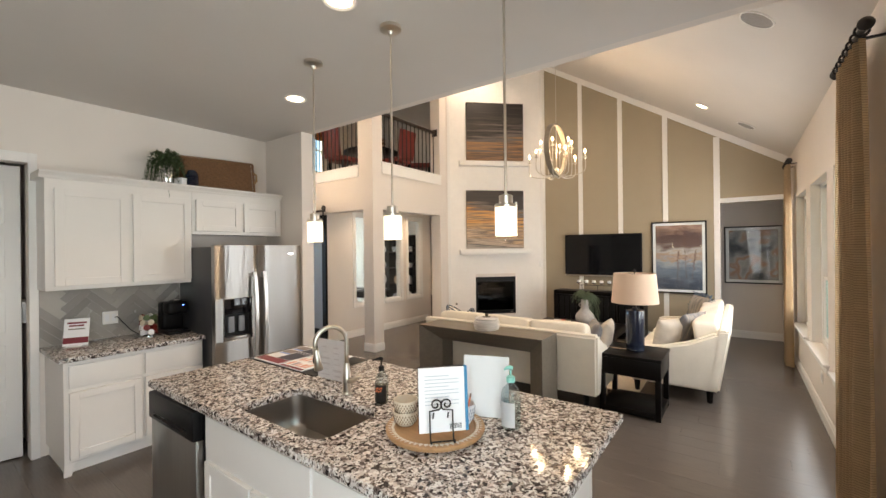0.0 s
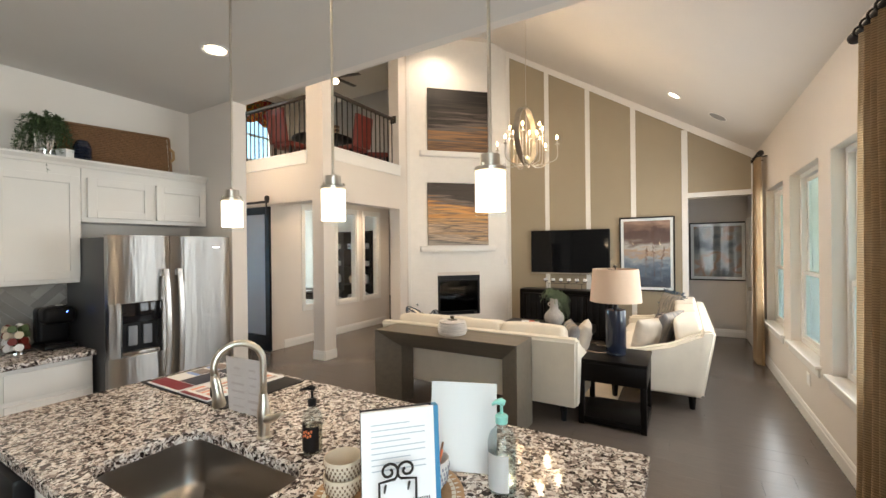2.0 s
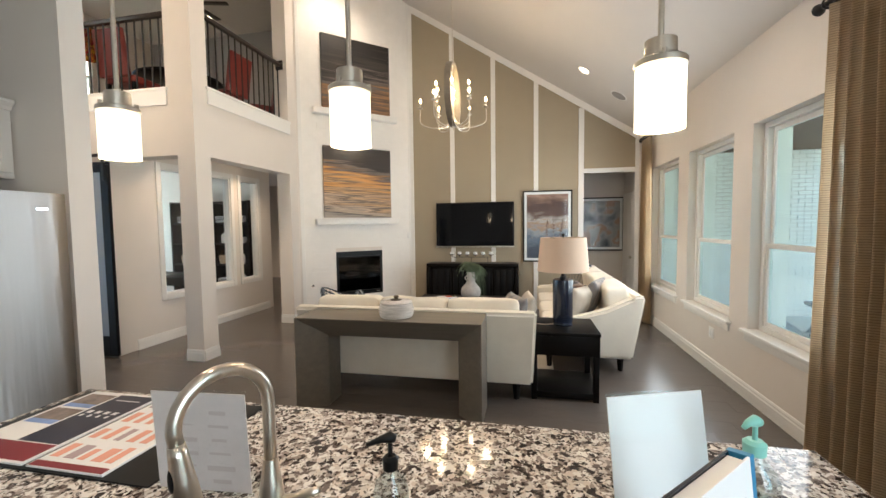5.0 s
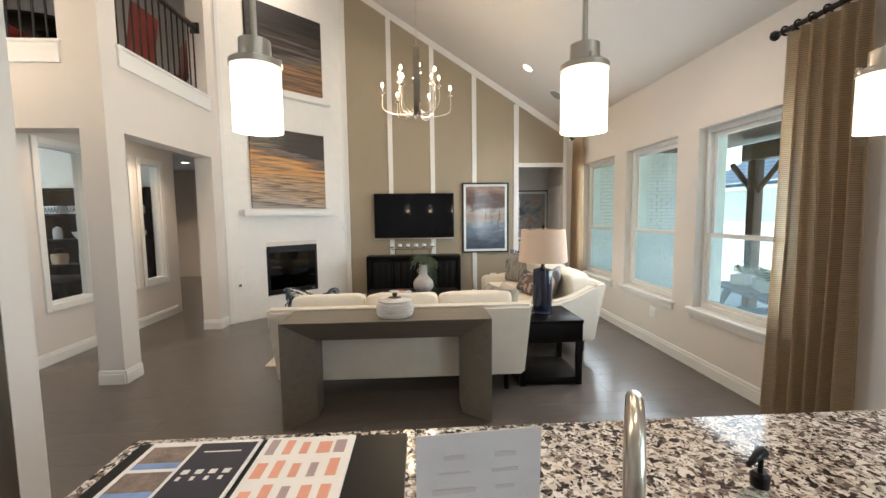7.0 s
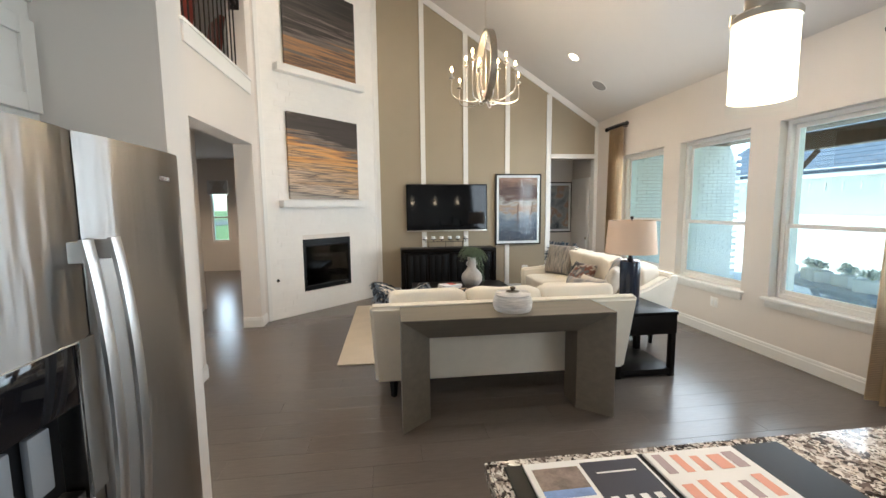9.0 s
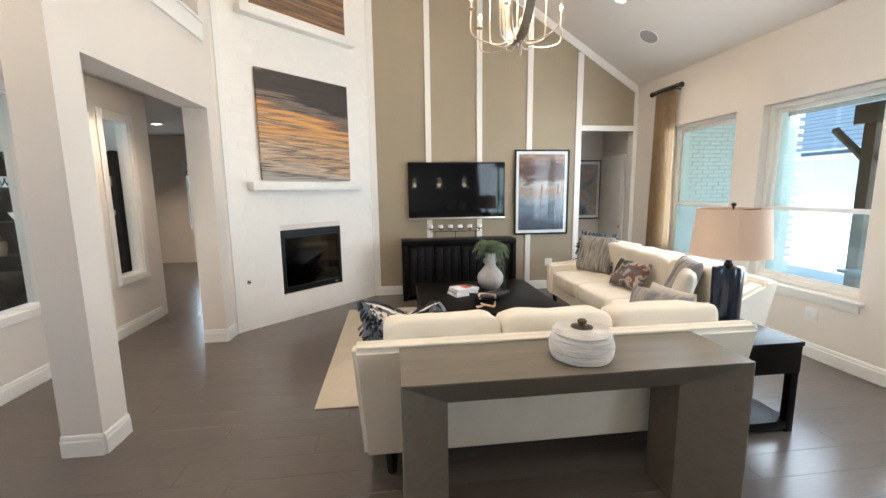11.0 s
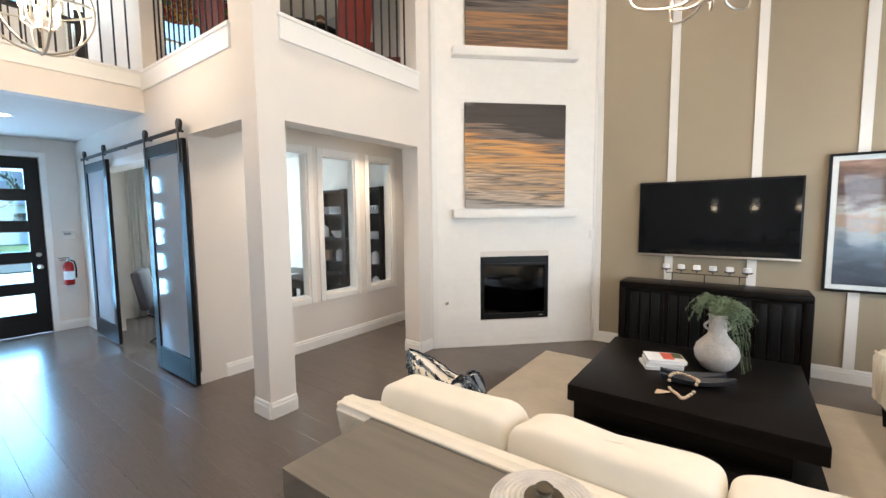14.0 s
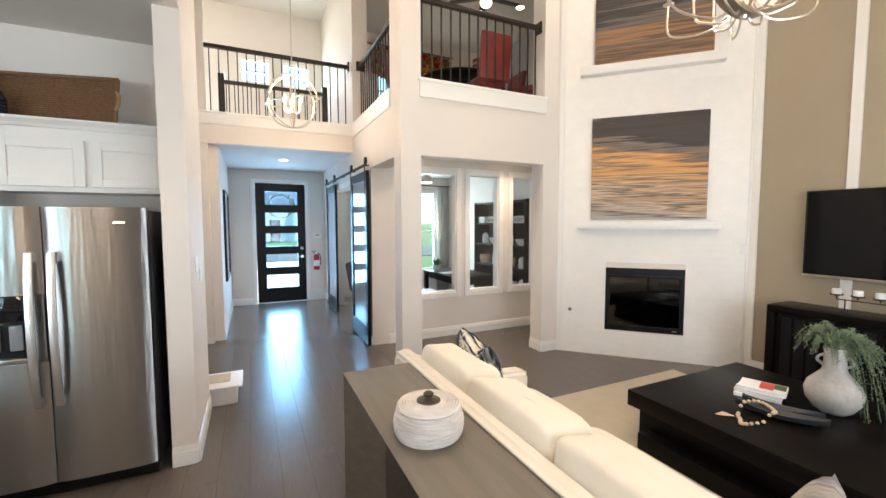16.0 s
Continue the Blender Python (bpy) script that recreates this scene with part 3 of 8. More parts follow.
def inner_window(name, y0, y1):
    w = new(name)
    tagged(w, "white framed inner window into the office", "window", kind="structure")
    w.location = (-6.1, 0, 0)
    z0, z1 = 0.64, 2.37
    for side in (0.0, -0.14):
        bm = bmesh.new()
        for a, c, e, f in ((y0 - 0.075, y0, z0 - 0.075, z1 + 0.075), (y1, y1 + 0.075, z0 - 0.075, z1 + 0.075), (y0, y1, z1, z1 + 0.075), (y0, y1, z0 - 0.075, z0)):
            box(bm, side, side + 0.02, a, c, e, f, 0.005, 1)
        part("casing", bm, TRIM, w)
    bm = bmesh.new()
    for a, c, e, f in ((y0, y0 + 0.02, z0, z1), (y1 - 0.02, y1, z0, z1), (y0 + 0.02, y1 - 0.02, z1 - 0.02, z1), (y0 + 0.02, y1 - 0.02, z0, z0 + 0.02)):
        box(bm, -0.115, -0.004, a, c, e, f)
    part("jamb", bm, TRIM, w)
    p = part("pane", bx(-0.062, -0.058, y0 + 0.02, y1 - 0.02, z0 + 0.02, z1 - 0.02), INNERPANE, w, "", 0)
    p.visible_shadow = False


for k, (a, c) in enumerate(((5.44, 6.03), (6.24, 6.76), (7.01, 7.45))):
    inner_window("window_%d" % (k + 6), a, c)
for k, (a, c, e, f) in enumerate(((5.75, 7.40, 0.5, 2.4), (3.19, 3.76, 4.42, 4.90), (3.95, 4.52, 4.42, 4.90), (5.95, 7.60, 3.95, 5.30))):
    w = new("window_%d" % (k + 9))
    tagged(w, "white front window with clear panes", "window", kind="structure")
    bm = bmesh.new()
    for p in ((a, a + 0.05, e, f), (c - 0.05, c, e, f), (a + 0.05, c - 0.05, f - 0.05, f), (a + 0.05, c - 0.05, e, e + 0.05), (a + 0.05, c - 0.05, (e + f) / 2 - 0.02, (e + f) / 2 + 0.02)):
        box(bm, -9.96, -9.88, *p)
    part("window_frame", bm, TRIM, w)
    p = part("pane", bx(-9.925, -9.921, a + 0.05, c - 0.05, e + 0.05, f - 0.05), PANE, w, "", 0)
    p.visible_shadow = False


# ---- stairs ----
st = thing("staircase", -5.5, 3.15, 0, 0, "carpeted stair with white risers and stringer", "stairs")
for i in range(7):
    y1 = -0.27 * i - (0.75 if i else 0.0)
    dp = 0.27 if i else 1.02
    lf = -0.52 if i else 0.22
    part("riser", bx(lf, 0.58, y1 - dp, y1, 0.185 * i, 0.185 * (i + 1) - 0.022, r=0.002, seg=1), TRIM, st)
    part("tread", bx(lf - 0.01, 0.63, y1 - dp - 0.005, y1 + 0.045, 0.185 * (i + 1) - 0.02, 0.185 * (i + 1), r=0.006), TRIM, st)
    part("carpet", bx(lf + 0.06, 0.50, y1 - dp + 0.004, y1 - 0.06, 0.185 * (i + 1) + 0.001, 0.185 * (i + 1) + 0.008, r=0.002, seg=1), RUG, st, "beige stair carpet")


# ---- living room ----
rug = tagged(part("area_rug", bx(-3.73, -0.95, 5.08, 7.55, 0.0005, 0.012, r=0.004, seg=1), RUG), "beige woven rug under the coffee table", "rug")


def crease(bm, seed):
    """Soft pulls and puckers that run in from the seams of a stuffed cushion."""
    for v in bm.verts:
        c = v.co
        u = c.x * 9 + 1.3 * seed
        edge = max(0.0, abs(c.z) / 0.235 - 0.35)
        c.y += 0.006 * math.sin(u * 2.3 + 2.0 * math.sin(u)) * edge * (1 if c.y > 0 else -1)
        c.z += 0.008 * noise.noise(Vector((u, c.y * 5, seed))) * (1 if c.z > 0 else 0)


def sofa(x, y, rz, width, label, seats=3):
    """Slope-armed sofa, back along local y = 0, facing +y."""
    s = thing("sofa", x, y, 0.002, rz, label, "sofa", "sofas round the coffee table")
    h = width / 2
    bm = bmesh.new()
    prism(bm, [(-h + 0.10, 0.08, 0.16), (-h + 0.10, 0.07, 0.30), (-h + 0.10, 0.90, 0.30), (-h + 0.10, 0.90, 0.16)], (width - 0.2, 0, 0))
    bmesh.ops.bevel(bm, geom=bm.edges[:], offset=0.012, segments=2, affect="EDGES")
    part("base", bm, SOFA, s)
    bm = bmesh.new()
    prism(bm, [(-h, 0.05, 0.16), (-h, -0.06, 0.80), (-h, -0.03, 0.822), (-h, 0.06, 0.81), (-h, 0.16, 0.30), (-h, 0.22, 0.16)], (width, 0, 0))
    for v in bm.verts:
        v.co.x += math.copysign(0.05, v.co.x) * max(0, v.co.z - 0.16)
    bmesh.ops.bevel(bm, geom=bm.edges[:], offset=0.022, segments=3, affect="EDGES")
    part("backrest", bm, SOFA, s)
    for sx in (-1, 1):
        bm = bmesh.new()
        x0 = sx * (h - 0.12)
        prism(bm, [(x0, 0.10, 0.16), (x0, 0.01, 0.78), (x0, 0.07, 0.785), (x0, 0.32, 0.66), (x0, 0.62, 0.58), (x0, 0.92, 0.56), (x0, 0.94, 0.53), (x0, 0.93, 0.16)], (sx * 0.12, 0, 0))
        for v in bm.verts:
            if abs(v.co.x) > h - 0.06:
                v.co.x += sx * 0.05 * max(0, v.co.z - 0.16)
        bmesh.ops.bevel(bm, geom=bm.edges[:], offset=0.026, segments=3, affect="EDGES")
        part("arm", bm, SOFA, s)
    cw = (width - 0.24) / seats
    for i in range(seats):
        cx = -h + 0.12 + cw * (i + 0.5)
        part("seat_cushion", pad(bmesh.new(), (cx * (width - 0.28) / (width - 0.24), 0.56, 0.38), (cw * (width - 0.28) / (width - 0.24) - 0.01, 0.74, 0.20), 0.28, 36, 0.02, i), SOFA, s, smooth=180)
        bm = pad(bmesh.new(), (0, 0, 0), (cw + 0.006, 0.25, 0.47), 0.24, 56, 0.05, 3.1 * i)
        crease(bm, i)
        bmesh.ops.transform(bm, matrix=pose(cx, 0.155, 0.655, -8), verts=bm.verts[:])
        part("back_cushion", bm, SOFA, s, smooth=180)
    for lx in (-h + 0.14, h - 0.14):
        for ly in (0.14, 0.86):
            bm = bmesh.new()
            lathe(bm, [(0, 0), (0.024, 0), (0.036, 0.15), (0, 0.15)], 4, lx, ly)
            part("leg", bm, ESPRESSO, s, "dark tapered wooden leg")
    return s


sofa(-2.245, 4.21, 0, 2.13, "cream linen sofa with loose back cushions, back to the console")
sofa(-0.13, 6.29, 90, 2.38, "cream linen sofa with patterned pillows under the windows")


def mitred_console():
    t = thing("console_table", -2.338, 3.765, 0, 0, "grey-brown waterfall console table behind the sofa", "table")
    w, h, d = 0.775, 0.80, 0.40
    for sx in (-1, 1):
        bm = bmesh.new()
        a, c = sx * w, sx * (w - 0.006)
        i = sx * (w - 0.208)
        # outer panel that slopes in from a thin front edge to a deep inner edge
        lo = [(a, 0, 0), (c, 0, 0), (i, 0.185, 0), (i, d, 0), (a, d, 0)]
        hi = [(a, 0, h), (c, 0, h - 0.006), (i, 0.185, h - 0.185), (i, d, h - 0.185), (a, d, h)]
        va = [bm.verts.new(p) for p in lo]
        vb = [bm.verts.new(p) for p in hi]
        bm.faces.new(va)
        bm.faces.new(vb[::-1])
        for k in range(5):
            j = (k + 1) % 5
            bm.faces.new((va[j], va[k], vb[k], vb[j]))
        bmesh.ops.recalc_face_normals(bm, faces=bm.faces[:])
        part("leg_panel", bm, GREYWOOD, t, smooth=0)
    bm = bmesh.new()
    lo = [(-w, 0, h), (-w + 0.006, 0, h - 0.006), (-w + 0.208, 0.185, h - 0.185), (-w + 0.208, d, h - 0.185), (-w, d, h)]
    va = [bm.verts.new(p) for p in lo]
    vb = [bm.verts.new((-p[0], p[1], p[2])) for p in lo]
    bm.faces.new(va)
    bm.faces.new(vb[::-1])
    for k in range(5):
        j = (k + 1) % 5
        bm.faces.new((va[j], va[k], vb[k], vb[j]))
    bmesh.ops.recalc_face_normals(bm, faces=bm.faces[:])
    part("tabletop", bm, GREYWOOD, t, smooth=0)


mitred_console()


def rope_jar(x, y, z):
    j = thing("lidded_jar", x, y, z, 0, "whitewashed coiled jar with bronze knob on the console", "jar")
    prof = [(0, 0), (0.10, 0)]
    for i in range(15):
        zz = 0.005 + i * 0.0084
        r = 0.116 + 0.016 * math.sin(math.pi * (i + 1.8) / 17.5) + 0.002 * math.sin(i * 2.6)
        prof += [(r - 0.005, zz - 0.0035), (r, zz), (r - 0.005, zz + 0.0035)]
    prof += [(0.115, 0.131), (0, 0.131)]
    part("body", lathe(bmesh.new(), prof, 48), WHITEWASH, j, smooth=60)
    prof = [(0.116, 0.132), (0.121, 0.140)]
    for i in range(8):
        r = 0.117 - i * 0.010
        prof += [(r, 0.146 + i * 0.0012), (r - 0.003, 0.1505 + i * 0.0012), (r - 0.0075, 0.1455 + i * 0.0012)]
    lid = part("lid", lathe(bmesh.new(), prof + [(0, 0.158)], 48), WHITEWASH, j, smooth=60)
    bm = lathe(bmesh.new(), [(0.046, 0.154), (0.044, 0.162), (0.016, 0.168), (0.012, 0.175), (0.019, 0.183), (0.020, 0.191), (0.012, 0.200), (0, 0.202)], 24)
    part("knob", bm, BRASSKNOB, lid, "aged bronze knob")
    for o in j.children:
        o.scale = (1.09, 1.09, 0.88)


rope_jar(-2.285, 3.945, 0.80)


def coffee_table():
    t = thing("coffee_table", -2.19, 6.48, 0.012, 0, "espresso wood square coffee table with offset tiers", "table")
    part("tabletop", bx(-0.68, 0.68, -0.68, 0.68, 0.30, 0.415, r=0.005), ESPRESSO, t)
    part("body", bx(-0.675, 0.55, -0.55, 0.62, 0.06, 0.299, r=0.004), ESPRESSO, t)
    part("plinth", bx(-0.60, 0.70, -0.66, 0.66, 0.0, 0.12, r=0.004), ESPRESSO, t)


coffee_table()


def end_table():
    t = thing("end_table", -0.905, 4.66, 0, 0, "espresso wood end table with drawer and low shelf", "table")
    for x in (-0.285, 0.235):
        for y in (-0.285, 0.235):
            part("leg", bx(x, x + 0.05, y, y + 0.05, 0, 0.40, r=0.003), ESPRESSO, t)
    part("shelf", bx(-0.284, 0.284, -0.284, 0.284, 0.02, 0.075, r=0.003), ESPRESSO, t)
    part("apron", bx(-0.288, 0.288, -0.288, 0.288, 0.40, 0.575, r=0.003), ESPRESSO, t)
    part("tabletop", bx(-0.295, 0.295, -0.295, 0.295, 0.575, 0.605, r=0.004), ESPRESSO, t)


end_table()


def table_lamp():
    t = thing("table_lamp", -0.90, 4.68, 0.605, 0, "navy ceramic table lamp with a cream linen drum shade", "lamp")
    part("base", lathe(bmesh.new(), [(0, 0), (0.083, 0), (0.087, 0.006), (0.087, 0.012), (0.084, 0.02), (0.09, 0.05), (0.092, 0.40), (0.088, 0.425), (0.05, 0.435), (0, 0.435)], 40), NAVY, t)
    part("neck", lathe(bmesh.new(), [(0.028, 0.435), (0.028, 0.45), (0.018, 0.455), (0.018, 0.52), (0, 0.52)], 20), IRON, t)
    part("shade", lathe(bmesh.new(), [(0.232, 0.505), (0.205, 0.815), (0.201, 0.815), (0.228, 0.505), (0.232, 0.505)], 56), SHADE, t, "cream linen drum shade")
    bm = bmesh.new()
    for k in range(3):
        a = 2.1 * k
        tube(bm, [(0, 0, 0.80), (0.203 * math.cos(a), 0.203 * math.sin(a), 0.808)], 0.003, 6)
    tube(bm, [(0, 0, 0.52), (0, 0, 0.82)], 0.004, 6)
    part("harp", bm, IRON, t)
    part("finial", lathe(bmesh.new(), [(0.006, 0.815), (0.006, 0.825), (0.016, 0.835), (0.016, 0.845), (0, 0.856)], 16), IRON, t)


table_lamp()
c = thing("lamp_cord", -0.90, 4.68, 0.607, 0, "pale lamp cord over the end table edge", "cord")
part("cord", tube(bmesh.new(), [(-0.085, -0.02, 0.004), (-0.16, -0.05, 0.004), (-0.24, -0.03, 0.005), (-0.297, 0.0, 0.004), (-0.302, 0.0, -0.03), (-0.302, 0.02, -0.30), (-0.302, 0.03, -0.598)], 0.0035, 7), SHADE, c, smooth=180)


def media_cabinet():
    t = thing("media_cabinet", -2.19, 8.07, 0, 0, "espresso wood media cabinet with panelled doors", "cabinet")
    w = 0.82
    for sx in (-1, 1):
        part("side_panel", bx(min(sx * w, sx * (w - 0.07)), max(sx * w, sx * (w - 0.07)), -0.20, 0.20, 0, 0.80, r=0.012), ESPRESSO, t)
    part("top", bx(-w, w, -0.20, 0.20, 0.79, 0.86, r=0.014), ESPRESSO, t)
    part("body", bx(-w + 0.07, w - 0.07, -0.15, 0.19, 0.05, 0.79), BLACK, t)
    dw = (2 * w - 0.16) / 4
    for i in range(4):
        x0 = -w + 0.08 + i * dw
        d = part("door", bx(x0 + 0.004, x0 + dw - 0.004, -0.175, -0.15, 0.06, 0.78, r=0.003), ESPRESSO, t)
        for k in range(3):
            xs = x0 + 0.03 + k * (dw - 0.06) / 3
            part("panel", bx(xs + 0.012, xs + (dw - 0.06) / 3 - 0.012, -0.183, -0.172, 0.09, 0.75, r=0.006), BLACK, d)


media_cabinet()


def television():
    t = thing("television", -2.17, 8.27, 1.13, 0, "black flat television hung on the tan wall", "television")
    part("body", bx(-0.72, 0.72, -0.045, 0.0, 0, 0.83, r=0.006), BLACK, t)
    part("screen", bx(-0.70, 0.70, -0.0485, -0.0455, 0.035, 0.81), TVGLASS, t)
    part("bottom_bar", bx(-0.72, 0.72, -0.050, -0.0455, 0.003, 0.026, r=0.002), NICKEL, t, "silver lower edge")


television()


def candle_rack():
    t = thing("candle_rack", -2.22, 8.12, 0.86, 0, "black iron rack with six white candles", "candle holder")
    bm = bmesh.new()
    tube(bm, [(-0.36, 0, 0.10), (0.36, 0, 0.10)], 0.005, 6)
    for x in (-0.30, 0, 0.30):
        tube(bm, [(x, 0, 0.10), (x, 0, 0.008)], 0.005, 6)
        tube(bm, [(x, -0.05, 0.005), (x, 0.05, 0.005)], 0.005, 6)
    part("rack", bm, IRON, t)
    for i in range(6):
        x = -0.36 + 0.144 * i
        part("cup", lathe(bmesh.new(), [(0, 0.10), (0.008, 0.13), (0.045, 0.138), (0.047, 0.150), (0.043, 0.150), (0, 0.142)], 20, x), IRON, t)
        part("candle", lathe(bmesh.new(), [(0, 0.143), (0.034, 0.143), (0.034, 0.192), (0.03, 0.195), (0, 0.193)], 20, x), PAPER, t, "white wax candle")


candle_rack()


def framed(name, m, w, h, pic, label, mat=0.05, bar=0.022, frame_m=None):
    t = new(name)
    t.matrix_world = m
    tagged(t, label, "picture")
    bm = bmesh.new()
    f = bar
    for a, c, e, g in ((-w / 2, -w / 2 + f, -h / 2, h / 2), (w / 2 - f, w / 2, -h / 2, h / 2), (-w / 2 + f, w / 2 - f, h / 2 - f, h / 2), (-w / 2 + f, w / 2 - f, -h / 2, -h / 2 + f)):
        box(bm, a, c, -0.035, 0, e, g, 0.002, 1)
    part("frame", bm, frame_m or BLACK, t)
    part("mat_board", bx(-w / 2 + f, w / 2 - f, -0.016, -0.004, -h / 2 + f, h / 2 - f), PAPER, t, "white mat")
    part("print", bx(-w / 2 + f + mat, w / 2 - f - mat, -0.020, -0.0165, -h / 2 + f + mat, h / 2 - f - mat), pic, t)
    part("glazing", bx(-w / 2 + f, w / 2 - f, -0.026, -0.024, -h / 2 + f, h / 2 - f), CLEAR, t, "", 0).visible_shadow = False
    return t


def marsh_print():
    m, n, l, b = nodes_of("marsh_print")
    tc = n.new("ShaderNodeTexCoord")
    sep = n.new("ShaderNodeSeparateXYZ")
    l.new(tc.outputs["Object"], sep.inputs[0])
    f = noise_tex(n, l, coords(n, l, (1.2, 1, 3.5)), 3.2, 6, 0.6)
    k = n.new("ShaderNodeMath")
    k.operation = "MULTIPLY_ADD"
    l.new(f, k.inputs[0])
    k.inputs[1].default_value = 0.45
    up = n.new("ShaderNodeMath")
    up.operation = "MULTIPLY_ADD"
    l.new(sep.outputs[2], up.inputs[0])
    up.inputs[1].default_value, up.inputs[2].default_value = 0.7, 0.28
    l.new(up.outputs[0], k.inputs[2])
    l.new(ramp(n, l, k.outputs[0], [(0.0, (0.03, 0.035, 0.05)), (0.2, (0.06, 0.08, 0.12)), (0.35, (0.14, 0.18, 0.24)), (0.45, (0.30, 0.33, 0.37)), (0.52, (0.40, 0.25, 0.17)), (0.58, (0.45, 0.42, 0.40)), (0.66, (0.12, 0.065, 0.055)), (0.78, (0.08, 0.04, 0.035)), (0.9, (0.34, 0.20, 0.15)), (1.0, (0.58, 0.48, 0.43))]), b.inputs["Base Color"])
    b.inputs["Roughness"].default_value = 0.5
    return m


def abstract_print():
    m, n, l, b = nodes_of("abstract_print")
    f = noise_tex(n, l, coords(n, l, (1, 1, 1)), 2.6, 2, 0.5)
    l.new(ramp(n, l, f, [(0.25, (0.02, 0.025, 0.03)), (0.38, (0.06, 0.07, 0.085)), (0.45, (0.20, 0.21, 0.23)), (0.52, (0.36, 0.34, 0.33)), (0.58, (0.40, 0.22, 0.15)), (0.63, (0.42, 0.41, 0.41)), (0.75, (0.12, 0.13, 0.15))]), b.inputs["Base Color"])
    b.inputs["Roughness"].default_value = 0.5
    return m


pr = framed("framed_print", pose(-0.868, 8.277, 1.505), 0.85, 1.27, marsh_print(), "black framed lake print with tall reeds on the tan wall", 0.045)
REED = paint("reed_ink", (0.13, 0.055, 0.03), 0.7, 0.4, 30, 90, 0.1)
rng = random.Random(5)
bm = bmesh.new()
for x0, z0, z1, lean in ((-0.02, -0.42, 0.10, 0.02), (0.12, -0.38, 0.38, -0.03), (0.20, -0.40, 0.12, 0.06)):
    tube(bm, [(x0, -0.0222, z0), (x0 + lean, -0.0222, z1)], 0.003, 5)
    for k in range(46):
        f = 0.35 + 0.65 * k / 46
        z = z0 + (z1 - z0) * f
        x = x0 + lean * f + rng.uniform(-1, 1) * 0.055 * (1.15 - f)
        d = rng.uniform(0.008, 0.02)
        prism(bm, [(x, -0.0228, z), (x + d * 0.6, -0.0228, z + d * 0.3), (x + d * 0.2, -0.0228, z + d * 1.6)], (0, 0.0015, 0))
part("reeds", bm, REED, pr, "printed rust-coloured reeds", 0)
framed("framed_print", pose(0.205, 9.318, 1.53), 0.86, 1.05, abstract_print(), "black framed grey abstract print in the passage", 0.05)


BEADWOOD = paint("pale_pine", (0.55, 0.42, 0.28), 0.7, 0.15, 6, 90, 0.2)


def canvas(s, z0, z1, pic, label):
    t = new("canvas_painting")
    t.matrix_world = FW @ pose(s, -0.05, (z0 + z1) / 2)
    tagged(t, label, "painting")
    h = (z1 - z0) / 2
    part("canvas", bx(-0.615, 0.615, -0.002, 0.042, -h, h, r=0.003), pic, t)
    for a, c, e, f in ((-0.60, -0.56, -h + 0.015, h - 0.015), (0.56, 0.60, -h + 0.015, h - 0.015), (-0.56, 0.56, h - 0.055, h - 0.015), (-0.56, 0.56, -h + 0.015, -h + 0.055)):
        part("stretcher_bar", bx(a, c, 0.0425, 0.049, e, f), BEADWOOD, t, "pale pine bar")


canvas(1.005, 1.70, 2.915, ART, "unframed orange and charcoal sunset canvas resting on a ledge")
canvas(1.015, 3.55, 4.75, ARTDARK, "unframed dark dusk canvas resting on the upper ledge")
for z in (1.58, 3.42):
    t = new("wall_ledge")
    t.matrix_world = FW
    tagged(t, "white painted wooden ledge on the fireplace wall", "shelf")
    part("ledge", bx(0.24, 1.74, -0.13, -0.002, z, z + 0.10, r=0.005), TRIM, t)


def fireplace():
    t = new("fireplace")
    t.matrix_world = FW @ pose(1.01, 0, 0.33)
    tagged(t, "black metal gas fireplace insert with ceramic logs", "fireplace")
    bm = bmesh.new()
    for a, c, e, f in ((-0.43, -0.385, 0.0, 0.775), (0.385, 0.43, 0.0, 0.775), (-0.385, 0.385, 0.68, 0.775), (-0.385, 0.385, 0.0, 0.07)):
        box(bm, a, c, -0.012, 0.02, e, f, 0.003, 1)
    part("surround", bm, BLACK, t)
    part("hood", bx(-0.40, 0.40, -0.03, -0.013, 0.665, 0.69, r=0.004), BLACK, t)
    bm = bmesh.new()
    box(bm, -0.42, 0.42, 0.26, 0.27, 0.0, 0.77)
    box(bm, -0.42, -0.41, 0.02, 0.26, 0.0, 0.77)
    box(bm, 0.41, 0.42, 0.02, 0.26, 0.0, 0.77)
    box(bm, -0.41, 0.41, 0.02, 0.26, 0.0, 0.04)
    box(bm, -0.41, 0.41, 0.02, 0.26, 0.74, 0.77)
    part("firebox", bm, BLACK, t)
    LOG = paint("ceramic_log", (0.05, 0.04, 0.03), 0.9, 0.5, 20, 60, 0.8)
    for k, (x0, x1, z0, z1, y) in enumerate(((-0.26, 0.22, 0.16, 0.2, 0.14), (-0.2, 0.05, 0.13, 0.34, 0.18), (0.0, 0.26, 0.30, 0.17, 0.12), (-0.28, 0.28, 0.12, 0.12, 0.2))):
        part("log", tube(bmesh.new(), [(x0 + (x1 - x0) * i / 6, y + 0.012 * math.sin(i * 2 + k), z0 + (z1 - z0) * i / 6 + 0.01 * math.sin(i * 3)) for i in range(7)], [0.035, 0.042, 0.038, 0.044, 0.04, 0.042, 0.034], 10), LOG, t)
    part("glass", bx(-0.384, 0.384, 0.008, 0.012, 0.071, 0.679), FIREGLASS, t, "", 0)
    part("badge", bx(0.31, 0.36, -0.014, -0.012, 0.03, 0.04), NICKEL, t)


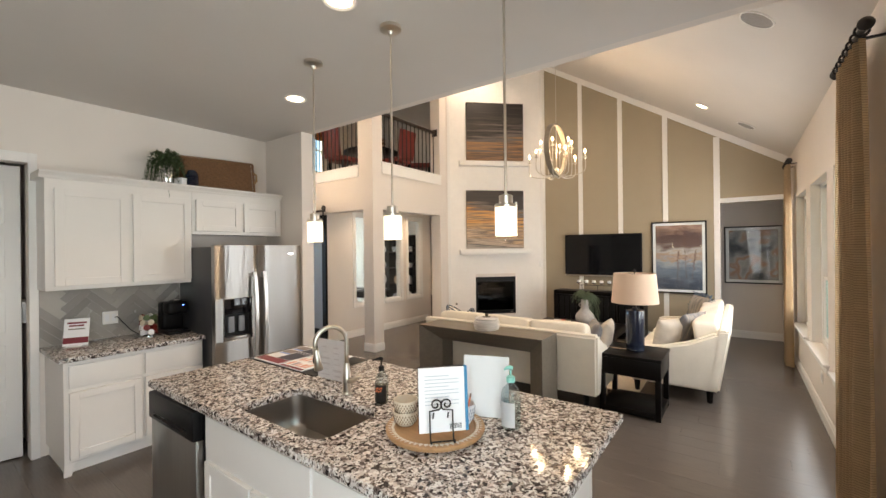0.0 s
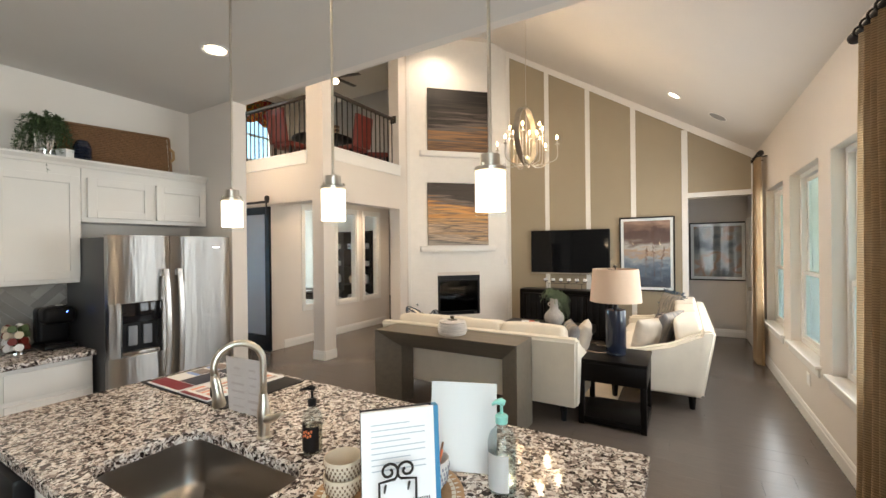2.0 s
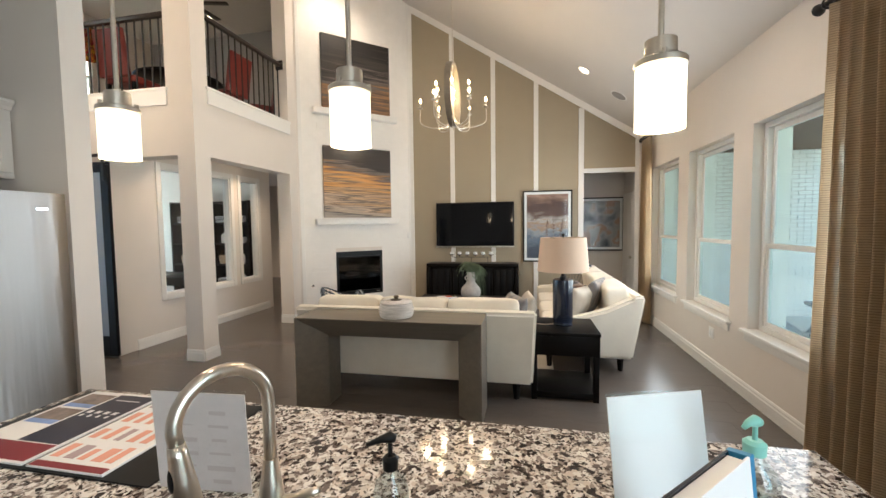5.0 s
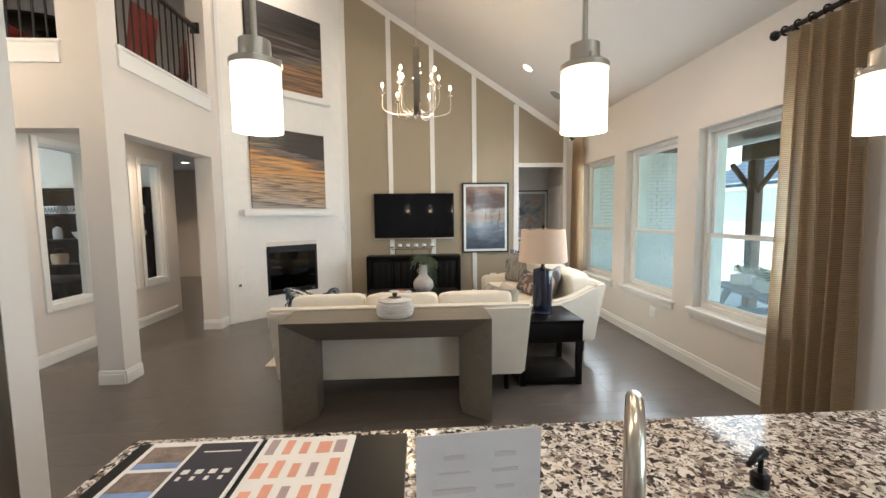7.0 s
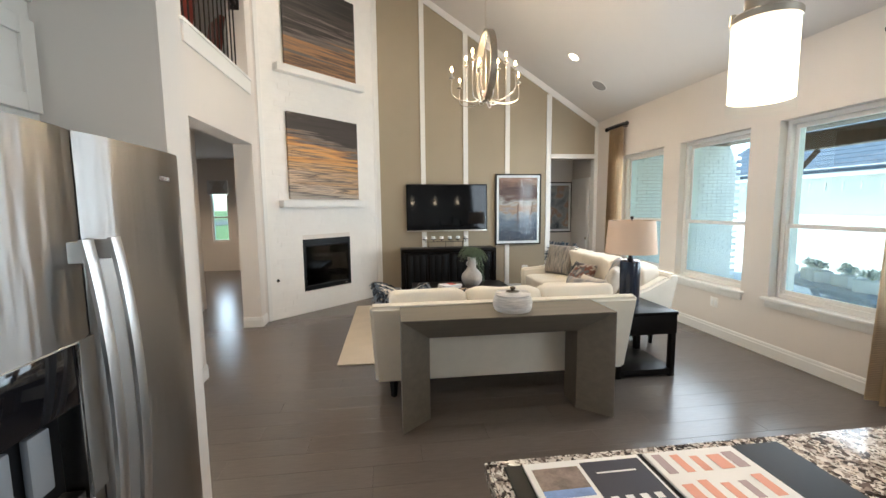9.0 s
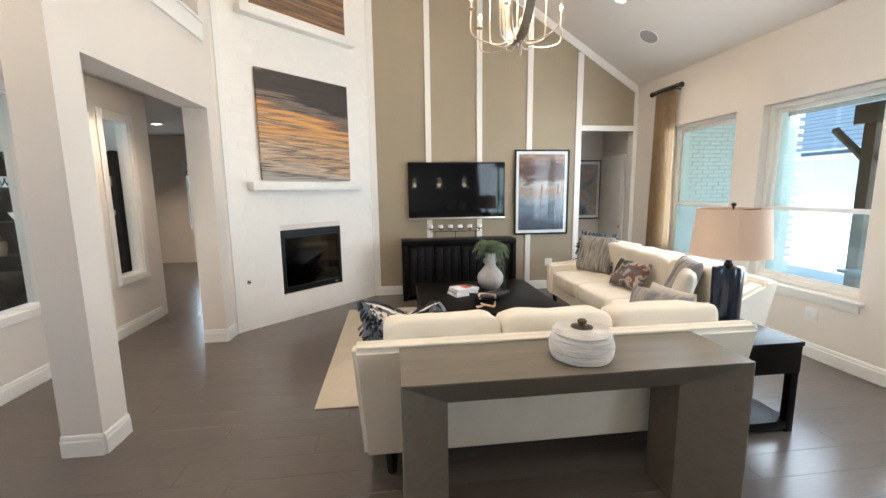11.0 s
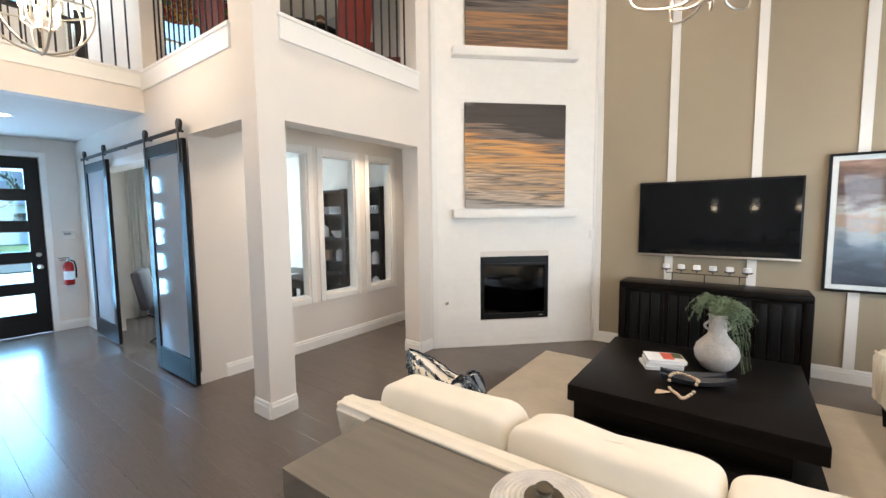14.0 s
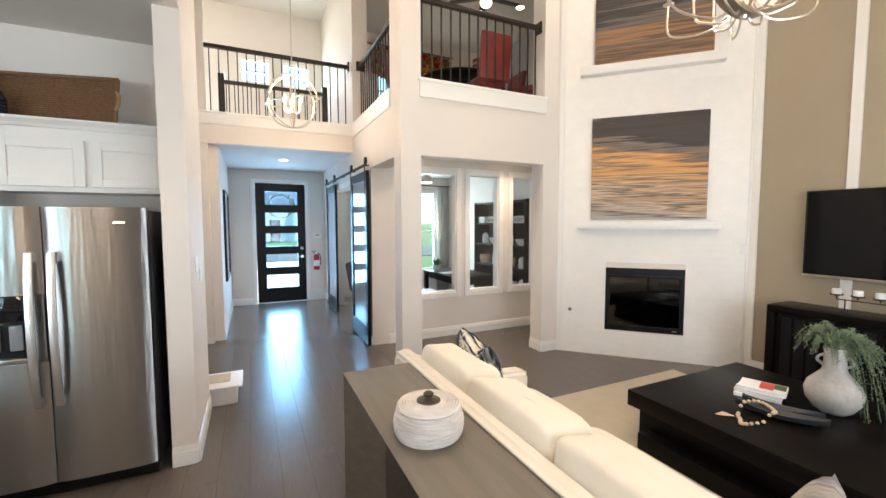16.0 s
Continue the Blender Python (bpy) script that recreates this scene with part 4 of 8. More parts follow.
fireplace()
t = new("gas_key_valve")
t.matrix_world = FW @ pose(0.165, -0.001, 0.555, 90)
tagged(t, "round chrome gas key valve in the wall", "valve")
part("plate", lathe(bmesh.new(), [(0, 0), (0.028, 0), (0.026, 0.004), (0.012, 0.005), (0.010, 0.012), (0, 0.012)], 24), CHROME, t)
part("key_hole", cyl(bmesh.new(), 0, 0, 0.0121, 0.0135, 0.007, n=14), BLACK, t)


# ---- railings of the loft ----
def railing(x, y, z, rz, length, label, gap=0.11, height=0.90, low=None):
    t = thing("loft_railing", x, y, z, rz, label, "railing", "loft railings")
    n = max(2, int(length / gap))
    for i in range(n):
        bxm = length * (i + 0.5) / n
        part("baluster", bx(bxm - 0.007, bxm + 0.007, -0.007, 0.007, 0, height - 0.05), IRON, t)
    part("handrail", bx(0, length, -0.032, 0.032, height - 0.055, height, r=0.014), RAILWOOD, t)
    for px in (0.012, length - 0.012):
        part("rosette", bx(px - 0.011, px + 0.011, -0.06, 0.06, height - 0.10, height + 0.04, r=0.006), RAILWOOD, t)


railing(-5.015, 4.992, 3.20, 90, 1.646, "dark wood handrail on black iron balusters above the hall")
railing(-7.05, 4.875, 3.15, 0, 1.798, "dark wood handrail on black iron balusters above the foyer wall")
railing(-7.17, 2.70, 3.15, 90, 2.03, "dark wood handrail on black iron balusters on the entry bridge")
t = thing("stair_railing", -8.3, 2.95, 3.08, 90, "dark handrail of the upper stair flight", "railing")
for i in range(13):
    part("baluster", bx(0.06 + 0.12 * i, 0.074 + 0.12 * i, -0.007, 0.007, 0, 0.8), IRON, t)
part("handrail", bx(0, 1.6, -0.03, 0.03, 0.80, 0.86, r=0.014), RAILWOOD, t)
for a in (0.0, 1.6):
    part("newel_post", bx(a - 0.045, a + 0.045, -0.045, 0.045, 0, 0.95, r=0.006), RAILWOOD, t)


# ---- curtains ----
def curtain(x, y0, y1, z0, z1, label):
    t = thing("curtain", x, (y0 + y1) / 2, 0, 0, label, "curtain")
    w = y1 - y0
    bm = bmesh.new()
    nu, nz = 120, 24
    grid = []
    for i in range(nu + 1):
        u = i / nu
        col = []
        for k in range(nz + 1):
            f = k / nz
            amp = 0.045 * (0.55 + 0.45 * (1 - f))
            yy = (u - 0.5) * w * (0.92 + 0.12 * (1 - f)) + 0.01 * math.sin(9 * u + 3 * f)
            xx = amp * math.sin(u * 2 * math.pi * 6 + 0.5 * math.sin(4 * f)) + 0.01 * noise.noise(Vector((u * 6, f * 3, 1)))
            col.append(bm.verts.new((xx, yy, z0 + (z1 - z0) * f)))
        grid.append(col)
    for a, c in zip(grid, grid[1:]):
        for k in range(nz):
            bm.faces.new((a[k], c[k], c[k + 1], a[k + 1]))
    bmesh.ops.solidify(bm, geom=bm.faces[:], thickness=0.004)
    part("cloth", bm, CURTAIN, t, smooth=180)
    bm = tube(bmesh.new(), [(0, -w / 2 - 0.04, z1 + 0.03), (0, w / 2 + 0.04, z1 + 0.03)], 0.018, 14)
    rod = part("rod", bm, IRON, t, "dark bronze twisted rod")
    for k in range(7):
        yy = -w / 2 + w * k / 6
        part("ring", tube(bmesh.new(), [(0.03 * math.cos(a), yy, z1 + 0.03 + 0.03 * math.sin(a)) for a in [2 * math.pi * q / 16 for q in range(16)]], 0.007, 6, True), IRON, t)
    for sg in (-1, 1):
        o = part("finial", lathe(bmesh.new(), [(0, 0), (0.02, 0.005), (0.012, 0.015), (0.034, 0.035), (0.036, 0.05), (0.02, 0.072), (0.008, 0.08), (0, 0.085)], 18), IRON, rod)
        o.matrix_basis = pose(0, sg * (w / 2 + 0.04), z1 + 0.03, -90 * sg)
        part("bracket", bx(-0.006, 0.655 - x, sg * w * 0.4 - 0.012, sg * w * 0.4 + 0.012, z1 + 0.0, z1 + 0.012, r=0.003), IRON, t)


curtain(0.56, 7.32, 7.74, 0.02, 2.82, "gold woven curtain panel on a dark rod in the far corner")
curtain(0.545, 3.10, 3.71, 0.02, 2.82, "gold woven curtain panel on a dark rod between the windows")


# ---- ceiling lights ----
def downlight(x, y, z, tilt=0.0, watts=0.0, label="white recessed downlight, lit", lit=True, rgb=(1, 0.79, 0.57)):
    t = new("recessed_downlight")
    t.matrix_world = pose(x, y, z, 0, tilt, 0)
    tagged(t, label, "light", "recessed downlights")
    part("trim_ring", lathe(bmesh.new(), [(0.095, 0), (0.095, -0.006), (0.088, -0.009), (0.072, -0.004), (0.068, 0.0), (0.095, 0)], 32), TRIM, t)
    part("lens", cyl(bmesh.new(), 0, 0, -0.003, -0.001, 0.067, n=28), CAN if lit else TRIM, t)
    if watts:
        spot("downlight_lamp", x, y, z - 0.03, watts, rgb)


# the last three are unseen, added as fill for the kitchen
for x, y, watts in ((-3.17, 2.15, 52), (-1.73, 1.45, 52), (-3.3, 0.0, 30), (-1.73, -0.6, 26), (-0.4, 0.2, 26)):
    downlight(x, y, 3.05, 0, watts)
SL = math.degrees(math.atan(0.637))
downlight(-0.42, 7.06, vault(-0.42), SL, 90, rgb=(1, 0.87, 0.71))
downlight(-0.41, 4.2, vault(-0.41), SL, 110, rgb=(1, 0.87, 0.71))
downlight(-4.05, 6.85, TOP, 0, 190, rgb=(1, 0.87, 0.71))
# unseen fixture, added to brighten the floor and the sofa back
downlight(-4.3, 4.0, TOP, 0, 330, rgb=(1, 0.87, 0.71))
downlight(-5.6, 6.9, 2.74, 0, 90)
downlight(-5.6, 5.5, 2.74, 0, 45)
downlight(-8.3, 3.85, 2.73, 0, 60)
# unseen fixture, added to warm and brighten the room beyond the hall
downlight(-7.3, 10.4, 2.80, 0, 220)
downlight(-7.6, 6.2, TOP, 0, 60)
downlight(-7.6, 8.2, TOP, 0, 40)


def pendant(x, y):
    t = thing("pendant_light", x, y, 3.05, 0, "brushed nickel pendant with a lit opal glass cylinder", "light", "pendants over the island")
    part("canopy", lathe(bmesh.new(), [(0, 0), (0.065, 0), (0.065, -0.02), (0.058, -0.026), (0.02, -0.03), (0.012, -0.05), (0, -0.05)], 32), NICKEL, t)
    part("stem", cyl(bmesh.new(), 0, 0, -1.09, -0.03, 0.0065, n=12), NICKEL, t)
    part("cap", lathe(bmesh.new(), [(0.007, -1.078), (0.014, -1.082), (0.034, -1.088), (0.035, -1.130), (0.052, -1.131), (0.0565, -1.135), (0.0565, -1.147), (0, -1.147)], 32), NICKEL, t)
    for k in range(3):
        a = 2.1 * k + 0.4
        part("screw", cyl(bmesh.new(), 0.05 * math.cos(a), 0.05 * math.sin(a), -1.135, -1.122, 0.006, n=8), NICKEL, t)
    part("diffuser", lathe(bmesh.new(), [(0, -1.150), (0.0535, -1.150), (0.0535, -1.288), (0, -1.289)], 36), PENDANT, t, "lit opal glass")
    part("sleeve", lathe(bmesh.new(), [(0.056, -1.147), (0.056, -1.312)], 40), CLEAR, t, "clear outer glass sleeve")
    bulb("pendant_lamp", x, y, 1.70, 4, r=0.05)


for x in (-2.452, -1.695, -0.931):
    pendant(x, 1.81)


def chandelier(x, y, z):
    t = thing("chandelier", x, y, z, 0, "silver ring chandelier with twelve lit candle bulbs on a chain", "chandelier")
    R = 0.37
    ring = [(R * math.cos(2 * math.pi * k / 48), 0, R + R * math.sin(2 * math.pi * k / 48)) for k in range(48)]
    bm = bmesh.new()
    a = radians(90)
    ca, sa = math.cos(a), math.sin(a)
    quads = []
    for px, _, pz in ring:
        k = (R - 0.022) / R
        def rot(u, v, w):
            return bm.verts.new((u * ca - v * sa, u * sa + v * ca, w))
        quads.append((rot(px, -0.035, pz), rot(px, 0.035, pz), rot(px * k, 0.035, R + (pz - R) * k), rot(px * k, -0.035, R + (pz - R) * k)))
    for q, p in zip(quads, quads[1:] + quads[:1]):
        for i in range(4):
            bm.faces.new((q[i], p[i], p[(i + 1) % 4], q[(i + 1) % 4]))
    bmesh.ops.recalc_face_normals(bm, faces=bm.faces[:])
    part("ring", bm, RINGMETAL, t, "wide antique silver hoop")
    part("stem", cyl(bmesh.new(), 0, 0, 0.10, 2 * R, 0.007, n=10), NICKEL, t)
    part("hub", lathe(bmesh.new(), [(0, -0.02), (0.012, -0.015), (0.016, 0.0), (0.035, 0.02), (0.038, 0.08), (0.016, 0.12), (0, 0.13)], 20), NICKEL, t)
    for k in range(12):
        an = 2 * math.pi * (k + 0.25) / 12
        r, top = (0.39, 0.27) if k % 2 == 0 else (0.22, 0.44)
        pts = [(0.03, 0.07), (r * 0.35, -0.01), (r * 0.75, 0.0), (r, 0.06), (r, top - 0.05)]
        fine = []
        for i in range(len(pts) - 1):
            for q in range(4):
                f = q / 4
                p0, p1, p2, p3 = pts[max(i - 1, 0)], pts[i], pts[i + 1], pts[min(i + 2, len(pts) - 1)]
                fine.append(tuple(0.5 * (2 * p1[c] + (p2[c] - p0[c]) * f + (2 * p0[c] - 5 * p1[c] + 4 * p2[c] - p3[c]) * f * f + (3 * p1[c] - p0[c] - 3 * p2[c] + p3[c]) * f ** 3) for c in (0, 1)))
        fine.append(pts[-1])
        arm = part("arm", tube(bmesh.new(), [(u * math.cos(an), u * math.sin(an), w) for u, w in fine], 0.006, 7), NICKEL, t)
        cx, cy = r * math.cos(an), r * math.sin(an)
        part("drip_pan", lathe(bmesh.new(), [(0, top - 0.06), (0.028, top - 0.048), (0.030, top - 0.044), (0, top - 0.05)], 16, cx, cy), NICKEL, arm)
        part("candle_sleeve", cyl(bmesh.new(), cx, cy, top - 0.05, top + 0.015, 0.009, n=12), STONE, arm)
        part("bulb", lathe(bmesh.new(), [(0, top + 0.015), (0.011, top + 0.022), (0.0145, top + 0.036), (0.009, top + 0.056), (0, top + 0.072)], 12, cx, cy), BULB, arm, "lit flame bulb")
    ch = vault(x) - z
    links = bmesh.new()
    zz = 2 * R
    while zz < ch - 0.02:
        tube(links, [(0, 0, zz), (0, 0, min(zz + 0.05, ch))], 0.0035, 6)
        zz += 0.05
    part("chain", links, NICKEL, t)
    part("canopy", lathe(bmesh.new(), [(0, ch + 0.05), (0.065, ch + 0.02), (0.065, ch - 0.05), (0, ch - 0.06)], 28), NICKEL, t)
    for k in range(6):
        an = 2 * math.pi * (2 * k + 0.25) / 12
        bulb("chandelier_lamp", x + 0.36 * math.cos(an), y + 0.36 * math.sin(an), z + 0.42, 14, r=0.03)


chandelier(-2.09, 5.63, 2.72)


GRILLE = paint("speaker_mesh", (0.30, 0.285, 0.27), 0.8, 0.1, 30, 400, 0.5)


def speaker(x, y):
    t = new("ceiling_speaker")
    t.matrix_world = pose(x, y, vault(x), 0, SL, 0)
    tagged(t, "round white in-ceiling speaker grille", "speaker", "ceiling speakers")
    part("rim", lathe(bmesh.new(), [(0.125, 0), (0.125, -0.008), (0.115, -0.009), (0.115, 0)], 36), TRIM, t)
    part("grille", cyl(bmesh.new(), 0, 0, -0.006, -0.001, 0.114, n=36), GRILLE, t, "grey perforated grille")


speaker(0.126, 3.88)
speaker(0.10, 7.27)


# ---- kitchen ----
def shaker(name, y0, y1, z0, z1, x, parent, rail=0.06):
    """A shaker door or drawer front that faces +x."""
    d = part(name, bx(x, x + 0.012, y0, y1, z0, z1), CABINET, parent)
    for nm, a, c, e, f in (("stile", y0, y0 + rail, z0, z1), ("stile", y1 - rail, y1, z0, z1), ("rail", y0 + rail, y1 - rail, z1 - rail, z1), ("rail", y0 + rail, y1 - rail, z0, z0 + rail)):
        part(nm, bx(x + 0.0121, x + 0.026, a, c, e, f, r=0.0015, seg=1), CABINET, d)


def wall_cabinet(y0, y1, z0, z1, doors, label):
    t = thing("wall_cabinet", -4.73, 0, 0, 0, label, "cabinet", "white wall cabinets")
    part("body", bx(0.001, 0.31, y0, y1, z0, z1, r=0.002, seg=1), CABINET, t)
    for a, c in doors:
        shaker("door", a, c, z0 + 0.035, z1 - 0.075, 0.311, t)
    return t


wall_cabinet(0.735, 1.80, 1.40, 2.30, [(0.79, 1.275), (1.31, 1.785)], "white shaker wall cabinet with two tall doors")
wall_cabinet(1.802, 2.778, 1.875, 2.30, [(1.835, 2.29), (2.325, 2.76)], "white shaker wall cabinet above the refrigerator")
bm = bmesh.new()
prof = [(0.31, 2.30), (0.325, 2.30), (0.335, 2.32), (0.36, 2.345), (0.36, 2.36), (0.0, 2.36), (0.0, 2.30)]
prism(bm, [(-4.73 + a, 0.70, z) for a, z in prof], (0, 2.076, 0))
setting("crown_molding", bm, CABINET, "white crown moulding on the wall cabinets")


def base_cabinet():
    t = thing("base_cabinet", -4.73, 0, 0, 0, "white shaker base cabinet with drawers", "cabinet")
    bm = bx(0.001, 0.60, 0.78, 1.765, 0.10, 0.875, r=0.002, seg=1)
    part("body", bm, CABINET, t)
    bm = bmesh.new()
    box(bm, 0.001, 0.53, 0.80, 1.765, 0, 0.10)
    prism(bm, [(0.60, 0.78, 0.10), (0.60, 0.86, 0.10), (0.60, 0.83, 0.05), (0.60, 0.825, 0.0), (0.60, 0.78, 0.0)], (-0.02, 0, 0))
    part("toe_kick", bm, CABINET, t)
    for a, c in ((0.81, 1.275), (1.30, 1.755)):
        shaker("door", a, c, 0.13, 0.635, 0.601, t, 0.055)
        part("drawer_front", bx(0.601, 0.620, a, c, 0.665, 0.84, r=0.003), CABINET, t)


base_cabinet()
tagged(part("countertop", bx(-4.73, -4.07, 0.745, 1.77, 0.876, 0.915, r=0.006), GRANITE), "speckled granite counter on the base cabinet", "countertop")


def herringbone():
    m = paint("grey_glass_tile", (0.36, 0.345, 0.32), 0.10, 0.08, 4, 60, 0.02)
    n, l = m.node_tree.nodes, m.node_tree.links
    b = n["Principled BSDF"]
    was = b.inputs["Base Color"].links[0].from_socket
    info, mul = n.new("ShaderNodeObjectInfo"), n.new("ShaderNodeMix")
    mul.data_type, mul.blend_type = "RGBA", "MULTIPLY"
    mul.inputs[0].default_value = 1
    l.new(was, mul.inputs[6])
    l.new(ramp(n, l, info.outputs["Random"], [(0.0, (0.72, 0.72, 0.73)), (0.7, (1.0, 1.0, 1.0)), (1.0, (1.35, 1.33, 1.3))]), mul.inputs[7])
    l.new(mul.outputs[2], b.inputs["Base Color"])
    base = setting("backsplash", bx(-4.7295, -4.724, 0.745, 1.80, 0.915, 1.40), paint("grout", (0.42, 0.41, 0.39), 0.9), "grey glossy herringbone tile backsplash")
    rng = random.Random(2)
    W = 0.062
    L = 4 * W
    cs = math.sqrt(0.5)
    for i in range(-20, 40):
        for j in range(-8, 9):
            # bars along u and along v that step one bar width at a time
            for u0, v0, lu, lv in ((i * W + j * 2 * L, i * W, L, W), (i * W + j * 2 * L - W, i * W, W, L)):
                pts = []
                for u, v in ((u0, v0), (u0 + lu, v0), (u0 + lu, v0 + lv), (u0, v0 + lv)):
                    cu, cv = u0 + lu / 2, v0 + lv / 2
                    u, v = cu + (u - cu) * (1 - 0.002 / lu), cv + (v - cv) * (1 - 0.002 / lv)
                    pts.append((1.27 + (u - v) * cs, 0.30 + (u + v) * cs))
                # trim the bar to the tiled field
                for ax, lim, sg in ((0, 0.748, 1), (0, 1.797, -1), (1, 0.918, 1), (1, 1.398, -1)):
                    out = []
                    for k in range(len(pts)):
                        p, q = pts[k], pts[(k + 1) % len(pts)]
                        dp, dq = sg * (p[ax] - lim), sg * (q[ax] - lim)
                        if dp >= 0:
                            out.append(p)
                        if (dp < 0) != (dq < 0):
                            f = dp / (dp - dq)
                            out.append((p[0] + (q[0] - p[0]) * f, p[1] + (q[1] - p[1]) * f))
                    pts = out
                    if len(pts) < 3:
                        break
                if len(pts) < 3:
                    continue
                b = bmesh.new()
                d = rng.uniform(0.004, 0.006)
                tl = rng.uniform(-0.07, 0.07)
                cy = sum(p[0] for p in pts) / len(pts)
                prism(b, [(-4.7238 + d + tl * (p[0] - cy), p[0], p[1]) for p in pts], (-0.0035, 0, 0))
                part("tile", b, m, base, "", 0)


herringbone()


def fridge():
    t = thing("refrigerator", -4.69, 2.245, 0, 0, "stainless side-by-side refrigerator with ice dispenser", "refrigerator")
    part("body", bx(0.0, 0.70, -0.455, 0.465, 0.03, 1.745, r=0.006), paint("fridge_grey_side", (0.05, 0.05, 0.052), 0.4, 0.1), t, "dark grey body")
    part("toe_grille", bx(0.62, 0.72, -0.45, 0.46, 0.01, 0.085, r=0.004), BLACK, t)
    for name, a, c in (("freezer_door", -0.455, -0.042), ("fridge_door", -0.036, 0.465)):
        bm = bmesh.new()
        n = 14
        base = []
        for i in range(n + 1):
            f = i / n
            bow = 0.018 * (1 - (2 * f - 1) ** 4)
            base.append((0.755 + bow, a + (c - a) * f, 0.095))
        base += [(0.70, c, 0.095), (0.70, a, 0.095)]
        if name == "fridge_door":
            prism(bm, base, (0, 0, 1.665))
            door = part(name, bm, STEEL, t, smooth=30)
        else:
            # the door leaves a hole for the dispenser
            lo, hi = 0.85, 1.25
            for z0, z1 in ((0.095, lo), (hi, 1.76)):
                prism(bm, [(p[0], p[1], z0) for p in base], (0, 0, z1 - z0))
            box(bm, 0.70, 0.768, a + 0.002, -0.378, lo, hi)
            box(bm, 0.70, 0.768, -0.110, c - 0.002, lo, hi)
            door = part(name, bm, STEEL, t, smooth=30)
            part("dispenser_trim", tube(bmesh.new(), [(0.772, -0.380, lo), (0.772, -0.108, lo), (0.772, -0.108, hi), (0.772, -0.380, hi)], 0.006, 6, True), CHROME, door)
            disp = part("dispenser", bx(0.70, 0.715, -0.378, -0.110, lo, hi), BLACK, door, "black ice and water dispenser")
            part("control_panel", bx(0.716, 0.772, -0.376, -0.112, hi - 0.15, hi - 0.002, r=0.004), BLACKGLASS, door)
            for yy in (-0.32, -0.22):
                part("paddle", bx(0.716, 0.735, yy, yy + 0.06, lo + 0.07, hi - 0.18, r=0.006), paint("grey_plastic", (0.22, 0.23, 0.25), 0.4), door)
            part("drip_tray", bx(0.716, 0.766, -0.37, -0.118, lo + 0.004, lo + 0.03, r=0.004), STEEL, door)
        hy = -0.088 if name == "freezer_door" else 0.012
        bm = bmesh.new()
        rows_ = []
        for k in range(17):
            f = k / 16
            out = 0.775 + 0.055 * math.sin(math.pi * (0.06 + 0.88 * f)) ** 0.6
            zz = 0.585 + 0.91 * f
            rows_.append([bm.verts.new((out + u, hy + v, zz)) for u, v in ((0.0, -0.019), (0.010, -0.019), (0.014, 0.0), (0.010, 0.019), (0.0, 0.019))])
        for p_, q_ in zip(rows_, rows_[1:]):
            for k in range(5):
                m_ = (k + 1) % 5
                bm.faces.new((p_[k], p_[m_], q_[m_], q_[k]))
        bm.faces.new(rows_[0])
        bm.faces.new(rows_[-1][::-1])
        for z0 in (0.59, 1.44):
            box(bm, 0.76, 0.80, hy - 0.016, hy + 0.016, z0, z0 + 0.05)
        bmesh.ops.recalc_face_normals(bm, faces=bm.faces[:])
        part("handle", bm, HANDLE, door, "bowed flat steel handle", 50)
    part("badge", bx(0.774, 0.776, 0.30, 0.36, 1.66, 1.675, r=0.0005, seg=1), CHROME, t)
    for y in (-0.4, 0.36):
        part("hinge_cover", bx(0.64, 0.74, y, y + 0.06, 1.7455, 1.762, r=0.006), BLACK, t)


HANDLE = stainless("handle_steel", 0.02, 0.32, (0.68, 0.66, 0.64, 1))
fridge()


def island():
    t = thing("kitchen_island", 0, 0, 0, 0, "white kitchen island with panelled doors under granite", "island")
    part("body", bx(-2.27, -0.50, 0.98, 1.70, 0.0, 0.675, r=0.002, seg=1), CABINET, t)
    part("front_rail", bx(-2.27, -0.50, 0.98, 1.0, 0.676, 0.874), CABINET, t)
    part("side_panel", bx(-0.52, -0.50, 1.0, 1.70, 0.676, 0.874), CABINET, t)
    part("end_panel", bx(-2.90, -2.885, 0.98, 1.70, 0.0, 0.874, r=0.002, seg=1), CABINET, t)
    part("back_panel", bx(-2.884, -0.50, 1.701, 1.715, 0.0, 0.874, r=0.002, seg=1), CABINET, t)

    def front(name, x0, x1, z0, z1, rail=0.055, flat=False):
        d = part(name, bx(x0, x1, 0.966, 0.979, z0, z1), CABINET, t)
        if not flat:
            for nm, a, c, e, f in (("stile", x0, x0 + rail, z0, z1), ("stile", x1 - rail, x1, z0, z1), ("rail", x0 + rail, x1 - rail, z1 - rail, z1), ("rail", x0 + rail, x1 - rail, z0, z0 + rail)):
                part(nm, bx(a, c, 0.957, 0.9655, e, f, r=0.0015, seg=1), CABINET, d)
    for x0, x1 in ((-2.235, -1.36), (-1.33, -0.93), (-0.90, -0.53)):
        front("drawer_front", x0, x1, 0.655, 0.85, flat=True)
    for x0, x1 in ((-2.235, -1.805), (-1.79, -1.36), (-1.33, -0.93), (-0.90, -0.53)):
        front("door", x0, x1, 0.12, 0.62)


island()


